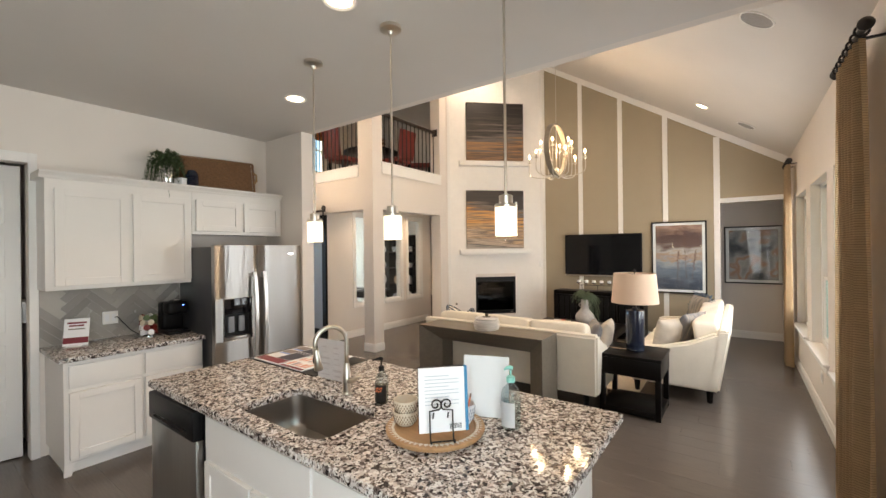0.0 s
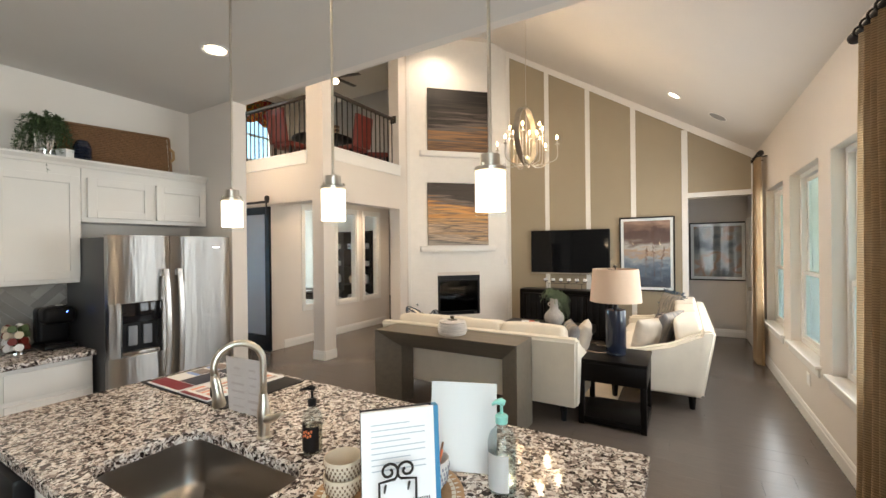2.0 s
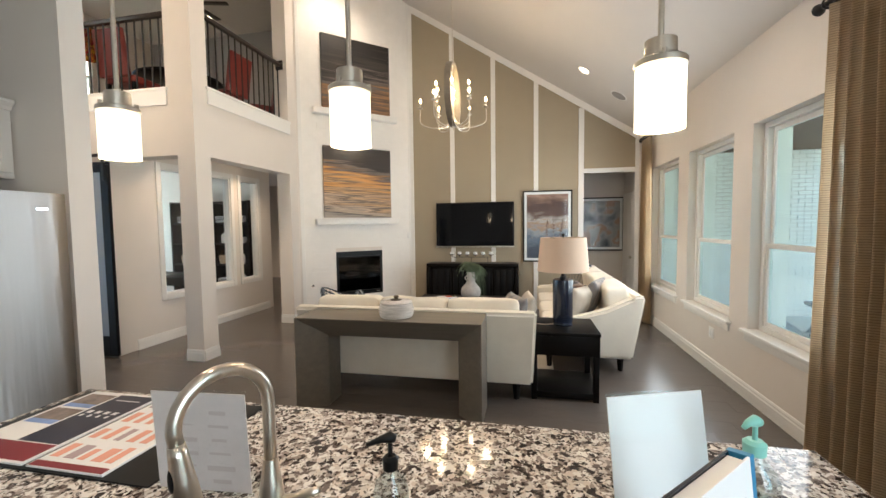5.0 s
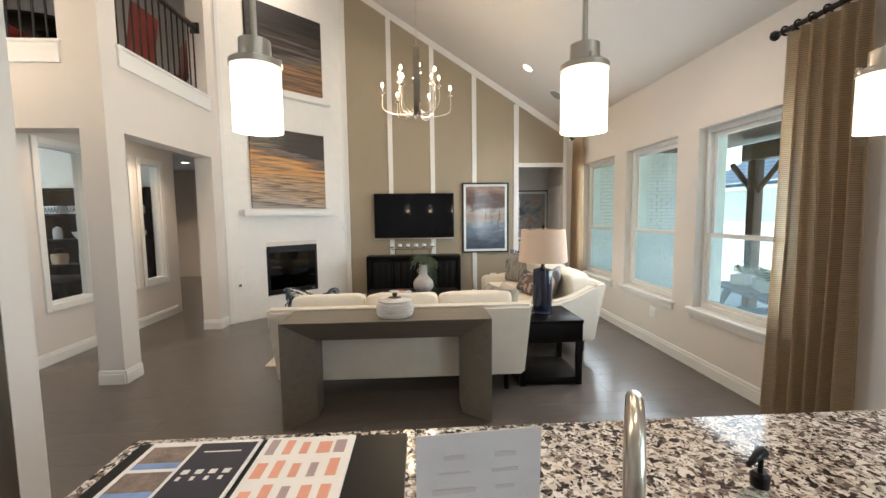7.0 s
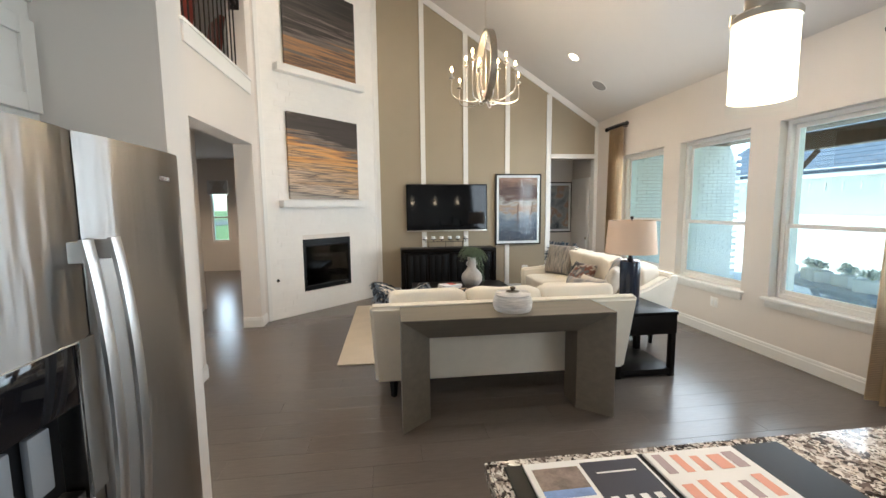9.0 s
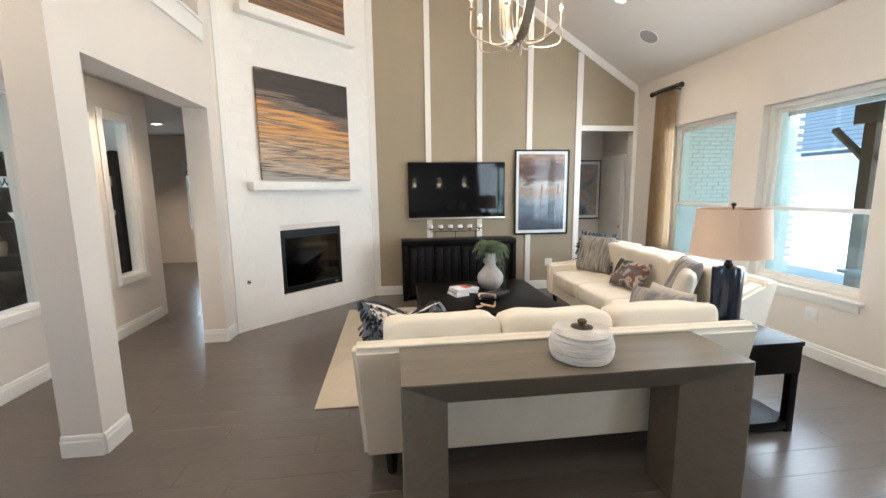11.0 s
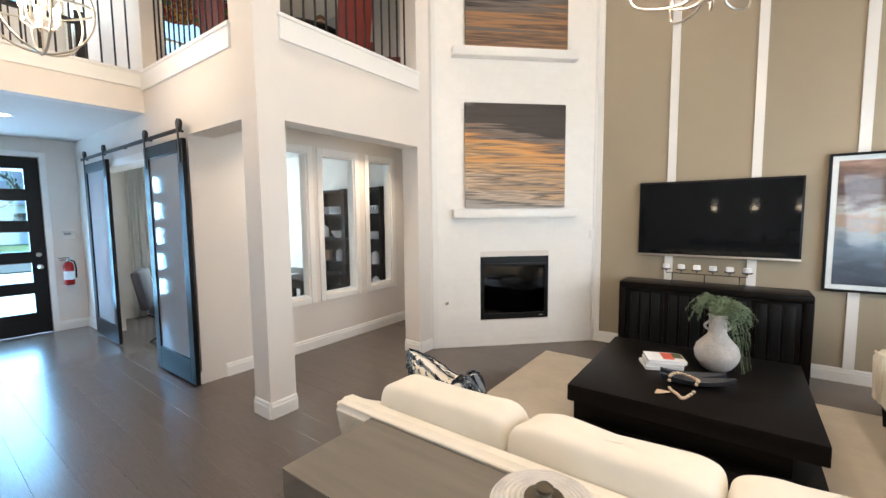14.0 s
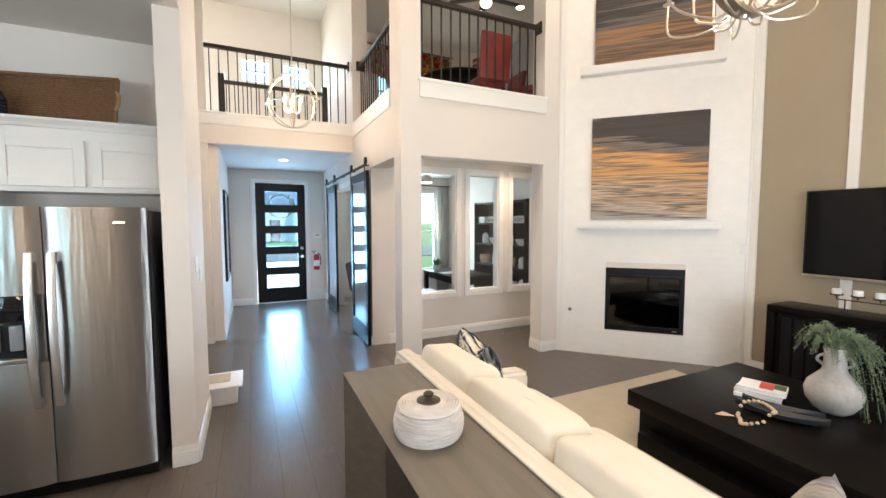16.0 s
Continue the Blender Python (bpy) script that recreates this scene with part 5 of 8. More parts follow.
def island_top():
    """Granite top with a rounded opening for the sink."""
    X0, X1, Y0, Y1 = -2.94, -0.45, 0.942, 2.045
    sx0, sx1, sy0, sy1, r = -2.06, -1.40, 1.04, 1.40, 0.07
    bm = bmesh.new()
    inner = []
    for cx, cy, a0 in ((sx1 - r, sy1 - r, 0), (sx0 + r, sy1 - r, 90), (sx0 + r, sy0 + r, 180), (sx1 - r, sy0 + r, 270)):
        for k in range(7):
            a = radians(a0 + 15 * k)
            inner.append((cx + r * math.cos(a), cy + r * math.sin(a)))
    outer = [(X1, Y1), (X0, Y1), (X0, Y0), (X1, Y0)]
    for z, rev in ((0.915, False), (0.876, True)):
        vi = [bm.verts.new((x, y, z)) for x, y in inner]
        vo = [bm.verts.new((x, y, z)) for x, y in outer]
        for q in range(4):
            seg = vi[q * 7:(q + 1) * 7]
            nxt = vi[((q + 1) * 7) % 28]
            for a, c in zip(seg, seg[1:]):
                bm.faces.new((vo[q], c, a))
            bm.faces.new((vo[q], vo[(q + 1) % 4], nxt, seg[-1]))
        if not rev:
            top_i, top_o = vi, vo
    for a, c in ((top_i, vi), (top_o, vo)):
        n = len(a)
        for k in range(n):
            j = (k + 1) % n
            bm.faces.new((a[k], a[j], c[j], c[k]))
    bmesh.ops.recalc_face_normals(bm, faces=bm.faces[:])
    es = [e for e in bm.edges if e.is_manifold and len(e.link_faces) == 2 and e.calc_face_angle(0) > 0.6 and all(abs(v.co.z - 0.915) < 1e-4 for v in e.verts)]
    bmesh.ops.bevel(bm, geom=es, offset=0.006, segments=2, affect="EDGES")
    tagged(part("countertop", bm, GRANITE, smooth=30), "speckled granite island top with a sink cut-out", "countertop")
    t = thing("kitchen_sink", 0, 0, 0, 0, "stainless undermount sink with rounded corners", "sink")
    bm = bmesh.new()
    rings = []
    cx, cy = (sx0 + sx1) / 2, (sy0 + sy1) / 2
    for k, z in ((1.01, 0.874), (0.985, 0.80), (0.97, 0.72), (0.93, 0.70), (0.5, 0.695), (0.12, 0.69)):
        rings.append([bm.verts.new((cx + (x - cx) * k, cy + (y - cy) * k, z)) for x, y in inner])
    for a, c in zip(rings, rings[1:]):
        for k in range(28):
            j = (k + 1) % 28
            bm.faces.new((a[k], a[j], c[j], c[k]))
    bm.faces.new(rings[-1])
    part("basin", bm, SINKSTEEL, t, smooth=60)
    part("drain", lathe(bmesh.new(), [(0, 0.692), (0.03, 0.692), (0.042, 0.699), (0.045, 0.697)], 24, cx, cy), CHROME, t)


island_top()


def dishwasher():
    t = thing("dishwasher", -2.58, 0.95, 0, 0, "stainless dishwasher with black control strip", "dishwasher")
    part("body", bx(-0.297, 0.297, 0.03, 0.70, 0.06, 0.872), BLACK, t)
    part("door", bx(-0.297, 0.297, -0.012, 0.029, 0.10, 0.71, r=0.004), STEEL, t)
    strip = part("control_strip", bx(-0.297, 0.297, -0.028, 0.029, 0.712, 0.868, r=0.01), BLACK, t)
    part("handle_recess", bx(-0.22, 0.22, -0.030, -0.027, 0.735, 0.76, r=0.001, seg=1), BLACKGLASS, strip)
    part("kick_plate", bx(-0.297, 0.297, 0.03, 0.05, 0, 0.058), BLACK, t)


dishwasher()


def faucet(x, y):
    t = thing("kitchen_faucet", x, y, 0.915, 0, "brushed nickel gooseneck faucet with side lever", "faucet")
    part("base", lathe(bmesh.new(), [(0, 0), (0.027, 0), (0.027, 0.006), (0.021, 0.012), (0.023, 0.06), (0.024, 0.10), (0.019, 0.13), (0.014, 0.17), (0, 0.17)], 28), NICKEL, t)
    d = Vector((-0.45, -0.89, 0)).normalized()
    pts = [(0, 0, 0.15), (0, 0, 0.22), (0, 0, 0.29)]
    R = 0.083
    for k in range(1, 15):
        a = math.pi - math.pi * 1.08 * k / 14
        pts.append(tuple(d * (R + R * math.cos(a)) + Vector((0, 0, 0.29 + R * math.sin(a)))))
    part("spout", tube(bmesh.new(), pts, 0.0125, 14), NICKEL, t, smooth=180)
    e = Vector(pts[-1])
    w = (e - Vector(pts[-2])).normalized()
    h = part("spray_head", tube(bmesh.new(), [e, e + w * 0.02, e + w * 0.06, e + w * 0.115, e + w * 0.12], [0.0135, 0.016, 0.019, 0.023, 0.02], 16), NICKEL, t, smooth=180)
    b = e + w * 0.06 + Vector((d.x, d.y, 0)) * 0.014
    part("button", pad(bmesh.new(), b, (0.016, 0.016, 0.045), 0.7, 16), BLACK, h)
    part("lever", tube(bmesh.new(), [(0.015, 0.0, 0.075), (0.04, 0.004, 0.078), (0.055, 0.006, 0.085), (0.075, 0.008, 0.10), (0.10, 0.01, 0.108)], [0.016, 0.017, 0.014, 0.009, 0.007], 12), NICKEL, t, smooth=180)


faucet(-1.738, 1.478)


# ---- doors ----
def front_door():
    d = new("door_1")
    d.matrix_world = pose(-9.90, 3.88, 0)
    tagged(d, "black front door with five horizontal glass lights", "door", kind="structure")
    lights = [(2.03 - 0.43 * k, 2.30 - 0.43 * k) for k in range(5)]
    bm = slab("x", -0.02, 0.045, -0.475, 0.475, 0.01, 2.465, [(-0.30, 0.32, a, c) for a, c in lights])
    part("leaf", bm, BLACK, d, smooth=0)
    for a, c in lights:
        p = part("pane", bx(0.0, 0.006, -0.30, 0.32, a, c), DOORPANE, d, "", 0)
        p.visible_shadow = False
    o = part("door_handle", lathe(bmesh.new(), [(0, 0), (0.03, 0), (0.03, 0.008), (0.012, 0.015), (0.012, 0.04), (0.026, 0.05), (0.03, 0.065), (0.02, 0.08), (0, 0.082)], 20), NICKEL, d)
    o.matrix_basis = pose(0.025, 0.40, 0.95, 0, 90)
    o = part("deadbolt", lathe(bmesh.new(), [(0, 0), (0.03, 0), (0.03, 0.01), (0.02, 0.018), (0, 0.018)], 20), NICKEL, d)
    o.matrix_basis = pose(0.025, 0.40, 1.12, 0, 90)


front_door()


def barn_door(x0, label):
    t = thing("barn_door", x0, 4.70, 0, 0, label, "door", "sliding barn doors")
    w = 0.93
    bm = bmesh.new()
    for a, c, e, f in ((0, 0.11, 0.02, 2.34), (w - 0.11, w, 0.02, 2.34), (0.11, w - 0.11, 2.22, 2.34), (0.11, w - 0.11, 0.02, 0.26)):
        box(bm, a, c, -0.02, 0.02, e, f, 0.003, 1)
    part("frame", bm, BLACK, t)
    part("panel", bx(0.11, w - 0.11, -0.005, 0.005, 0.26, 2.22), FROST, t, "frosted glass panel")
    for a in (0.055, w - 0.055):
        part("strap", bx(a - 0.02, a + 0.02, -0.027, -0.021, 2.12, 2.47, r=0.002), IRON, t)
        o = part("wheel", lathe(bmesh.new(), [(0, -0.012), (0.048, -0.012), (0.048, -0.004), (0.04, 0.0), (0.048, 0.004), (0.048, 0.012), (0, 0.012)], 24), IRON, t)
        o.matrix_basis = pose(a, -0.012, 2.47, 90)


barn_door(-6.97, "black sliding barn door with a frosted glass panel")
barn_door(-9.15, "black sliding barn door with a frosted glass panel, by the entry")
t = thing("barn_door_track", -9.3, 4.70, 2.42, 0, "black steel sliding door track", "door track")
part("rail", bx(0, 3.25, -0.012, -0.004, -0.02, 0.02, r=0.002), IRON, t)
for k in range(5):
    o = part("bolt", cyl(bmesh.new(), 0, 0, -0.05, 0.014, 0.01, n=10), IRON, t)
    o.matrix_basis = pose(0.1 + 0.76 * k, 0, 0, 90)
board("trim", -9.13, -9.05, 4.735, 4.758, 0, 2.33)
board("trim", -6.95, -6.87, 4.735, 4.758, 0, 2.33)
board("trim", -9.05, -6.95, 4.735, 4.758, 2.25, 2.33)


def panel_door():
    d = new("door_2")
    d.matrix_world = pose(-4.865, 0.665, 0, 0, 0, 257)
    tagged(d, "white six-panel pantry door standing open", "door", kind="structure")
    part("leaf", bx(0, 0.74, -0.018, 0.018, 0.01, 2.43, r=0.003), TRIM, d)
    for i in range(2):
        for k, (a, c) in enumerate(((0.2, 0.5), (0.6, 0.95), (1.05, 1.4), (1.5, 1.85), (1.95, 2.3))):
            for sy in (-0.024, 0.018):
                part("panel", bx(0.09 + 0.31 * i, 0.34 + 0.31 * i, sy, sy + 0.006, a, c, r=0.0029, seg=1), TRIM, d)


panel_door()


# ---- small things on the island ----
def acrylic_stand(x, y, rz, w, h, label, printed, tilt=-10, paper=None, ink=(0.68, 0.66, 0.66)):
    t = thing("sign_holder", x, y, 0.915, rz, label, "sign holder", "acrylic sign holders")
    lean = pose(0, 0, 0.004, tilt)
    bm = bx(-w / 2, w / 2, -0.003, 0.003, 0, h, r=0.001, seg=1)
    bmesh.ops.transform(bm, matrix=lean, verts=bm.verts[:])
    part("holder", bm, CLEAR, t, "clear acrylic sleeve")
    bm = bx(-w / 2 + 0.003, w / 2 - 0.003, -0.0012, 0.0012, 0.004, h - 0.008)
    bmesh.ops.transform(bm, matrix=lean, verts=bm.verts[:])
    sh = part("sheet", bm, paper or PAPER, t, "white printed sheet")
    part("foot", bx(-w / 2, w / 2, -0.002, 0.085, 0.0005, 0.004, r=0.001, seg=1), CLEAR, t)
    rng = random.Random(int(abs(x) * 100))
    GREYINK = paint("grey_ink", ink, 0.7)
    z = h - 0.05
    for k in range(printed):
        for sx in (-1, 1):
            c, ww = sx * w * 0.2, w * rng.uniform(0.15, 0.36)
            bm = bx(c - ww / 2, c + ww / 2, -0.0036, -0.0032, z - rng.uniform(0.003, 0.012), z)
            bmesh.ops.transform(bm, matrix=lean, verts=bm.verts[:])
            part("print_bar", bm, GREYINK, sh)
        z -= 0.034


# shade on this backlit white sheet is put into a darker mauve paper and ink
acrylic_stand(-1.985, 1.575, 4, 0.245, 0.255, "clear acrylic stand with a printed sheet behind the faucet", 6, 3, paint("shade_toned_paper", (0.60, 0.54, 0.53), 0.6, 0.08, 14), (0.50, 0.44, 0.43))
acrylic_stand(-0.955, 1.625, 20, 0.22, 0.285, "clear acrylic stand with a blank white sheet on the island", 0)


LBLACK = paint("black_label", (0.015, 0.012, 0.012), 0.5)


def pump_bottle(x, y, body, label, glassy, pump, h, r, sheet):
    t = thing("pump_bottle", x, y, 0.915, 25, label, "bottle")
    part("bottle", lathe(bmesh.new(), [(0, 0.0), (r * 0.95, 0.0), (r, 0.01), (r, h * 0.72), (r * 0.86, h * 0.84), (r * 0.42, h * 0.94), (r * 0.38, h), (0, h)], 32), glassy, t)
    part("contents", lathe(bmesh.new(), [(0, 0.004), (r * 0.9, 0.004), (r * 0.93, 0.012), (r * 0.93, h * 0.55), (0, h * 0.55)], 32), body, t)
    # the paper runs part of the way round
    bm, arc = bmesh.new(), 1.5 if sheet is LBLACK else 0.85
    cols = [[bm.verts.new(((r + 0.0008) * math.cos(w), (r + 0.0008) * math.sin(w), zz)) for zz in (h * 0.07, h * 0.60)] for w in [-2.0 + arc * (k / 6 - 1) for k in range(13)]]
    for p, q in zip(cols, cols[1:]):
        bm.faces.new((p[0], q[0], q[1], p[1]))
    bmesh.ops.solidify(bm, geom=bm.faces[:], thickness=0.0004)
    part("label", bm, sheet, t, smooth=60)
    part("collar", lathe(bmesh.new(), [(0, h), (r * 0.44, h), (r * 0.46, h + 0.02), (r * 0.3, h + 0.026), (0, h + 0.026)], 24), pump, t)
    reach = 0.045 if pump is BLACK else 0.028
    part("pump_stem", cyl(bmesh.new(), 0, 0, h + 0.02, h + 0.055, 0.0045, n=10), pump, t)
    part("pump_head", tube(bmesh.new(), [(0.01, 0, h + 0.058), (0, 0, h + 0.062), (-0.016, 0, h + 0.06), (-reach, 0, h + 0.052)], [0.008, 0.011, 0.007, 0.004], 10), pump, t, smooth=180)
    return t


AMBER = glass_mat("clear_soap", (0.82, 0.80, 0.74), solid=False, ior=1.2)
TEAL = paint("mint_plastic", (0.25, 0.62, 0.55), 0.35, 0.03)
GEL = glass_mat("clear_gel", (0.9, 0.97, 0.98), solid=False, ior=1.1)
ORANGE = paint("orange_print", (0.75, 0.2, 0.08), 0.6)
b = pump_bottle(-1.49, 1.495, AMBER, "clear soap bottle with a black label and black pump", BOTTLEGLASS, BLACK, 0.165, 0.034, LBLACK)
for k in range(8):
    a = 0.95 + 0.27 * (k % 4) + 0.1 * (k // 4)
    part("label_print", pad(bmesh.new(), (-0.0345 * math.cos(a), -0.0345 * math.sin(a), 0.066 + 0.014 * (k // 4) + 0.004 * (k % 2)), (0.007, 0.007, 0.010), 0.8, 10), ORANGE, b)
pump_bottle(-0.815, 1.61, GEL, "clear hand gel bottle with a mint pump and white label", BOTTLEGLASS, TEAL, 0.20, 0.042, PAPER)


def serving_tray(x, y):
    WOOD = paint("mango_wood", (0.40, 0.23, 0.11), 0.5, 0.25, 6, 60, 0.15, stretch=(1, 6, 1))
    BONE = paint("white_inlay", (0.72, 0.68, 0.60), 0.5, 0.05)
    t = thing("round_tray", x, y, 0.915, 0, "round mango wood tray with white inlay rim on the island", "tray")
    part("board", lathe(bmesh.new(), [(0, 0.006), (0.19, 0.006), (0.207, 0.010), (0.212, 0.02), (0.212, 0.028), (0.206, 0.03), (0.172, 0.026), (0.168, 0.022), (0, 0.022)], 64), WOOD, t)
    me = bpy.data.meshes.new("inlay")
    bm = bmesh.new()
    prism(bm, [(0.176, -0.007, 0.0272), (0.188, -0.0085, 0.0284), (0.188, 0.0085, 0.0284), (0.176, 0.007, 0.0272)], (0, 0, 0.0012))
    prism(bm, [(0.191, -0.004, 0.0288), (0.203, 0.0, 0.0298), (0.191, 0.004, 0.0288)], (0, 0, 0.0012))
    bm.to_mesh(me)
    bm.free()
    me.materials.append(BONE)
    for k in range(56):
        o = new("inlay", me)
        o.parent = t
        o.matrix_basis = pose(0, 0, 0, 0, 0, 360 * k / 56)
    for k in range(4):
        part("foot", cyl(bmesh.new(), 0.14 * math.cos(1.57 * k), 0.14 * math.sin(1.57 * k), 0, 0.007, 0.012, n=12), WOOD, t)


serving_tray(-1.065, 1.39)
DOTS = paint("cream_stoneware", (0.62, 0.54, 0.42), 0.6, 0.1)
DASH = paint("brown_dashes", (0.16, 0.10, 0.06), 0.7)
WHITEPOT = paint("white_pot_glaze", (0.70, 0.70, 0.70), 0.5, 0.05)
BLUEDASH = paint("blue_grey_dashes", (0.22, 0.25, 0.32), 0.6)


def patterned_bowl(x, y, z, r, h, m, mark, label, cat, name):
    t = thing(name, x, y, z, 0, label, cat)
    part("body", lathe(bmesh.new(), [(0, 0), (r * 0.6, 0), (r * 0.85, h * 0.25), (r, h * 0.7), (r, h), (r * 0.94, h), (r * 0.9, h * 0.6), (r * 0.5, h * 0.1), (0, h * 0.08)], 36), m, t)
    bm = bmesh.new()
    for row in range(4):
        zz = h * (0.28 + 0.17 * row)
        rr = r * (0.88 + 0.12 * min(1, row / 2.5)) + 0.0005
        for k in range(26):
            a = 2 * math.pi * (k + 0.5 * (row % 2)) / 26
            c = Vector((rr * math.cos(a), rr * math.sin(a), zz))
            s = Vector((-math.sin(a), math.cos(a), 0)) * 0.0022
            u = Vector((0, 0, h * 0.05))
            prism(bm, [c - s - u, c + s - u, c + s + u, c - s + u], Vector((math.cos(a), math.sin(a), 0)) * 0.0012)
    tagged(part("glaze_marks", bm, mark, t, "painted dashes", 0), kind="stuff")
    return t


patterned_bowl(-1.185, 1.335, 0.938, 0.055, 0.062, DOTS, DASH, "cream dashed stoneware bowl on the tray", "bowl", "stoneware_bowl")
patterned_bowl(-1.185, 1.335, 0.985, 0.053, 0.062, DOTS, DASH, "cream dashed stoneware bowl stacked on another", "bowl", "stoneware_bowl")
p = patterned_bowl(-0.985, 1.49, 0.938, 0.05, 0.085, WHITEPOT, BLUEDASH, "white dashed pot that holds pencils", "pot", "pencil_pot")
for k in range(7):
    a = 0.9 * k
    e = Vector((0.035 * math.cos(a), 0.035 * math.sin(a), 0.115 + 0.008 * (k % 3)))
    part("pencil", tube(bmesh.new(), [(0.01 * math.cos(a), 0.01 * math.sin(a), 0.012), e], 0.0035, 6), ORANGE if k % 3 == 0 else WICKER, p, "wooden pencil")


def book_on_easel(x, y, rz):
    e = thing("book_easel", x, y, 0.937, rz, "black scrolled wrought iron easel on the tray", "easel")
    for sx in (-1, 1):
        pts = []
        for k in range(22):
            a = k / 21 * 2.6 * math.pi
            r = 0.006 + 0.0009 * k
            pts.append((sx * (0.022 + r * math.cos(a + 2.2)), -0.012, 0.145 + r * math.sin(a + 2.2)))
        pts += [(sx * 0.046, -0.012, 0.12), (sx * 0.046, -0.014, 0.06), (sx * 0.046, -0.03, 0.005), (sx * 0.046, -0.052, 0.004), (sx * 0.046, -0.054, 0.02)]
        part("scroll", tube(bmesh.new(), pts, 0.0033, 7), IRON, e)
        part("back_leg", tube(bmesh.new(), [(sx * 0.03, -0.008, 0.11), (sx * 0.03, 0.07, 0.004)], 0.003, 6), IRON, e)
    part("cross_bar", tube(bmesh.new(), [(-0.046, -0.03, 0.006), (0.046, -0.03, 0.006)], 0.003, 6), IRON, e)
    b = thing("recipe_book", x, y + 0.012, 0.962, rz, "upright white recipe book with a blue spine on the easel", "book")
    m = pose(0, 0.002, 0, -6)
    for nm, a, mt, lb in (("cover", (-0.095, 0.095, -0.004, 0.0, 0, 0.255), PAPER, "white back cover"), ("page_block", (-0.092, 0.088, 0.0005, 0.022, 0.004, 0.251), PAPER, ""), ("spine", (0.0955, 0.108, -0.004, 0.027, 0, 0.255), paint("blue_binding", (0.02, 0.22, 0.42), 0.5), "blue spine"), ("back", (-0.095, 0.095, 0.0225, 0.0265, 0, 0.255), NAVY, "")):
        bm = bx(*a, r=0.0006, seg=1)
        bmesh.ops.transform(bm, matrix=m, verts=bm.verts[:])
        pt = part(nm, bm, mt, b, lb)
        if nm == "cover":
            cov = pt
    INK = paint("pale_ink", (0.45, 0.5, 0.56), 0.7)
    for k in range(9):
        bm = bx(-0.07, -0.07 + (0.14 if k % 3 else 0.10), -0.0046, -0.0042, 0.22 - 0.014 * k, 0.2225 - 0.014 * k)
        bmesh.ops.transform(bm, matrix=m, verts=bm.verts[:])
        part("text_line", bm, INK, cov)
    for k in range(11):
        bm = bx(0.03 + 0.0045 * k, 0.0325 + 0.0045 * k, -0.0046, -0.0042, 0.012, 0.032)
        bmesh.ops.transform(bm, matrix=m, verts=bm.verts[:])
        part("bar", bm, BLACK, cov)


book_on_easel(-0.972, 1.305, 46)


def plan_binder(x, y):
    t = thing("open_binder", x, y, 0.915, 0, "open black binder with colour floor plan sheets", "binder")
    DARK = paint("navy_print", (0.025, 0.025, 0.045), 0.45)
    PINK = paint("salmon_print", (0.75, 0.36, 0.28), 0.6)
    LILAC = paint("mauve_print", (0.42, 0.33, 0.36), 0.6)
    MAROON = paint("maroon_print", (0.22, 0.02, 0.03), 0.5)
    BLUEP = paint("sky_photo", (0.20, 0.32, 0.62), 0.4, 0.3, 12)
    GREYP = paint("house_photo", (0.22, 0.17, 0.15), 0.4, 0.5, 30)
    part("cover", bx(-0.36, 0.405, -0.225, 0.225, 0.0005, 0.005, r=0.002, seg=1), BLACK, t)
    left = part("left_sheet", bx(-0.315, -0.012, -0.215, 0.215, 0.0055, 0.012, r=0.001, seg=1), PAPER, t)
    right = part("right_sheet", bx(0.004, 0.255, -0.215, 0.215, 0.0055, 0.012, r=0.001, seg=1), PAPER, t)
    z = 0.0122
    part("dark_panel", bx(-0.175, -0.02, -0.12, 0.20, z, z + 0.0006), DARK, left)
    for k, yy in enumerate((0.115, 0.0)):
        part("photo", bx(-0.30, -0.185, yy, yy + 0.075, z, z + 0.0006), GREYP, left)
        part("photo_sky", bx(-0.30, -0.185, yy - 0.026, yy - 0.0005, z, z + 0.0006), BLUEP, left)
    part("red_band", bx(-0.31, -0.02, -0.205, -0.125, z, z + 0.0006), MAROON, left)
    for k in range(4):
        part("icon", bx(-0.16 + 0.034 * k, -0.142 + 0.034 * k, 0.06, 0.078, z + 0.0007, z + 0.0012), PAPER, left)
        part("text_bar", bx(-0.16 + 0.034 * k, -0.15 + 0.034 * k, 0.035, 0.05, z + 0.0007, z + 0.0012), PAPER, left)
    part("text_line", bx(-0.15, -0.05, 0.155, 0.160, z + 0.0007, z + 0.0012), PAPER, left)
    rng = random.Random(8)
    for r in range(4):
        for c in range(5):
            x0, y0 = 0.02 + 0.046 * c, 0.13 - 0.10 * r
            part("plan", bx(x0, x0 + rng.uniform(0.02, 0.036), y0, y0 + rng.uniform(0.05, 0.075), z, z + 0.0006), LILAC if (c + r) % 4 == 0 else PINK, right)
    part("red_footer", bx(0.01, 0.25, -0.213, -0.19, z, z + 0.0006), MAROON, right)


plan_binder(-2.54, 1.785)


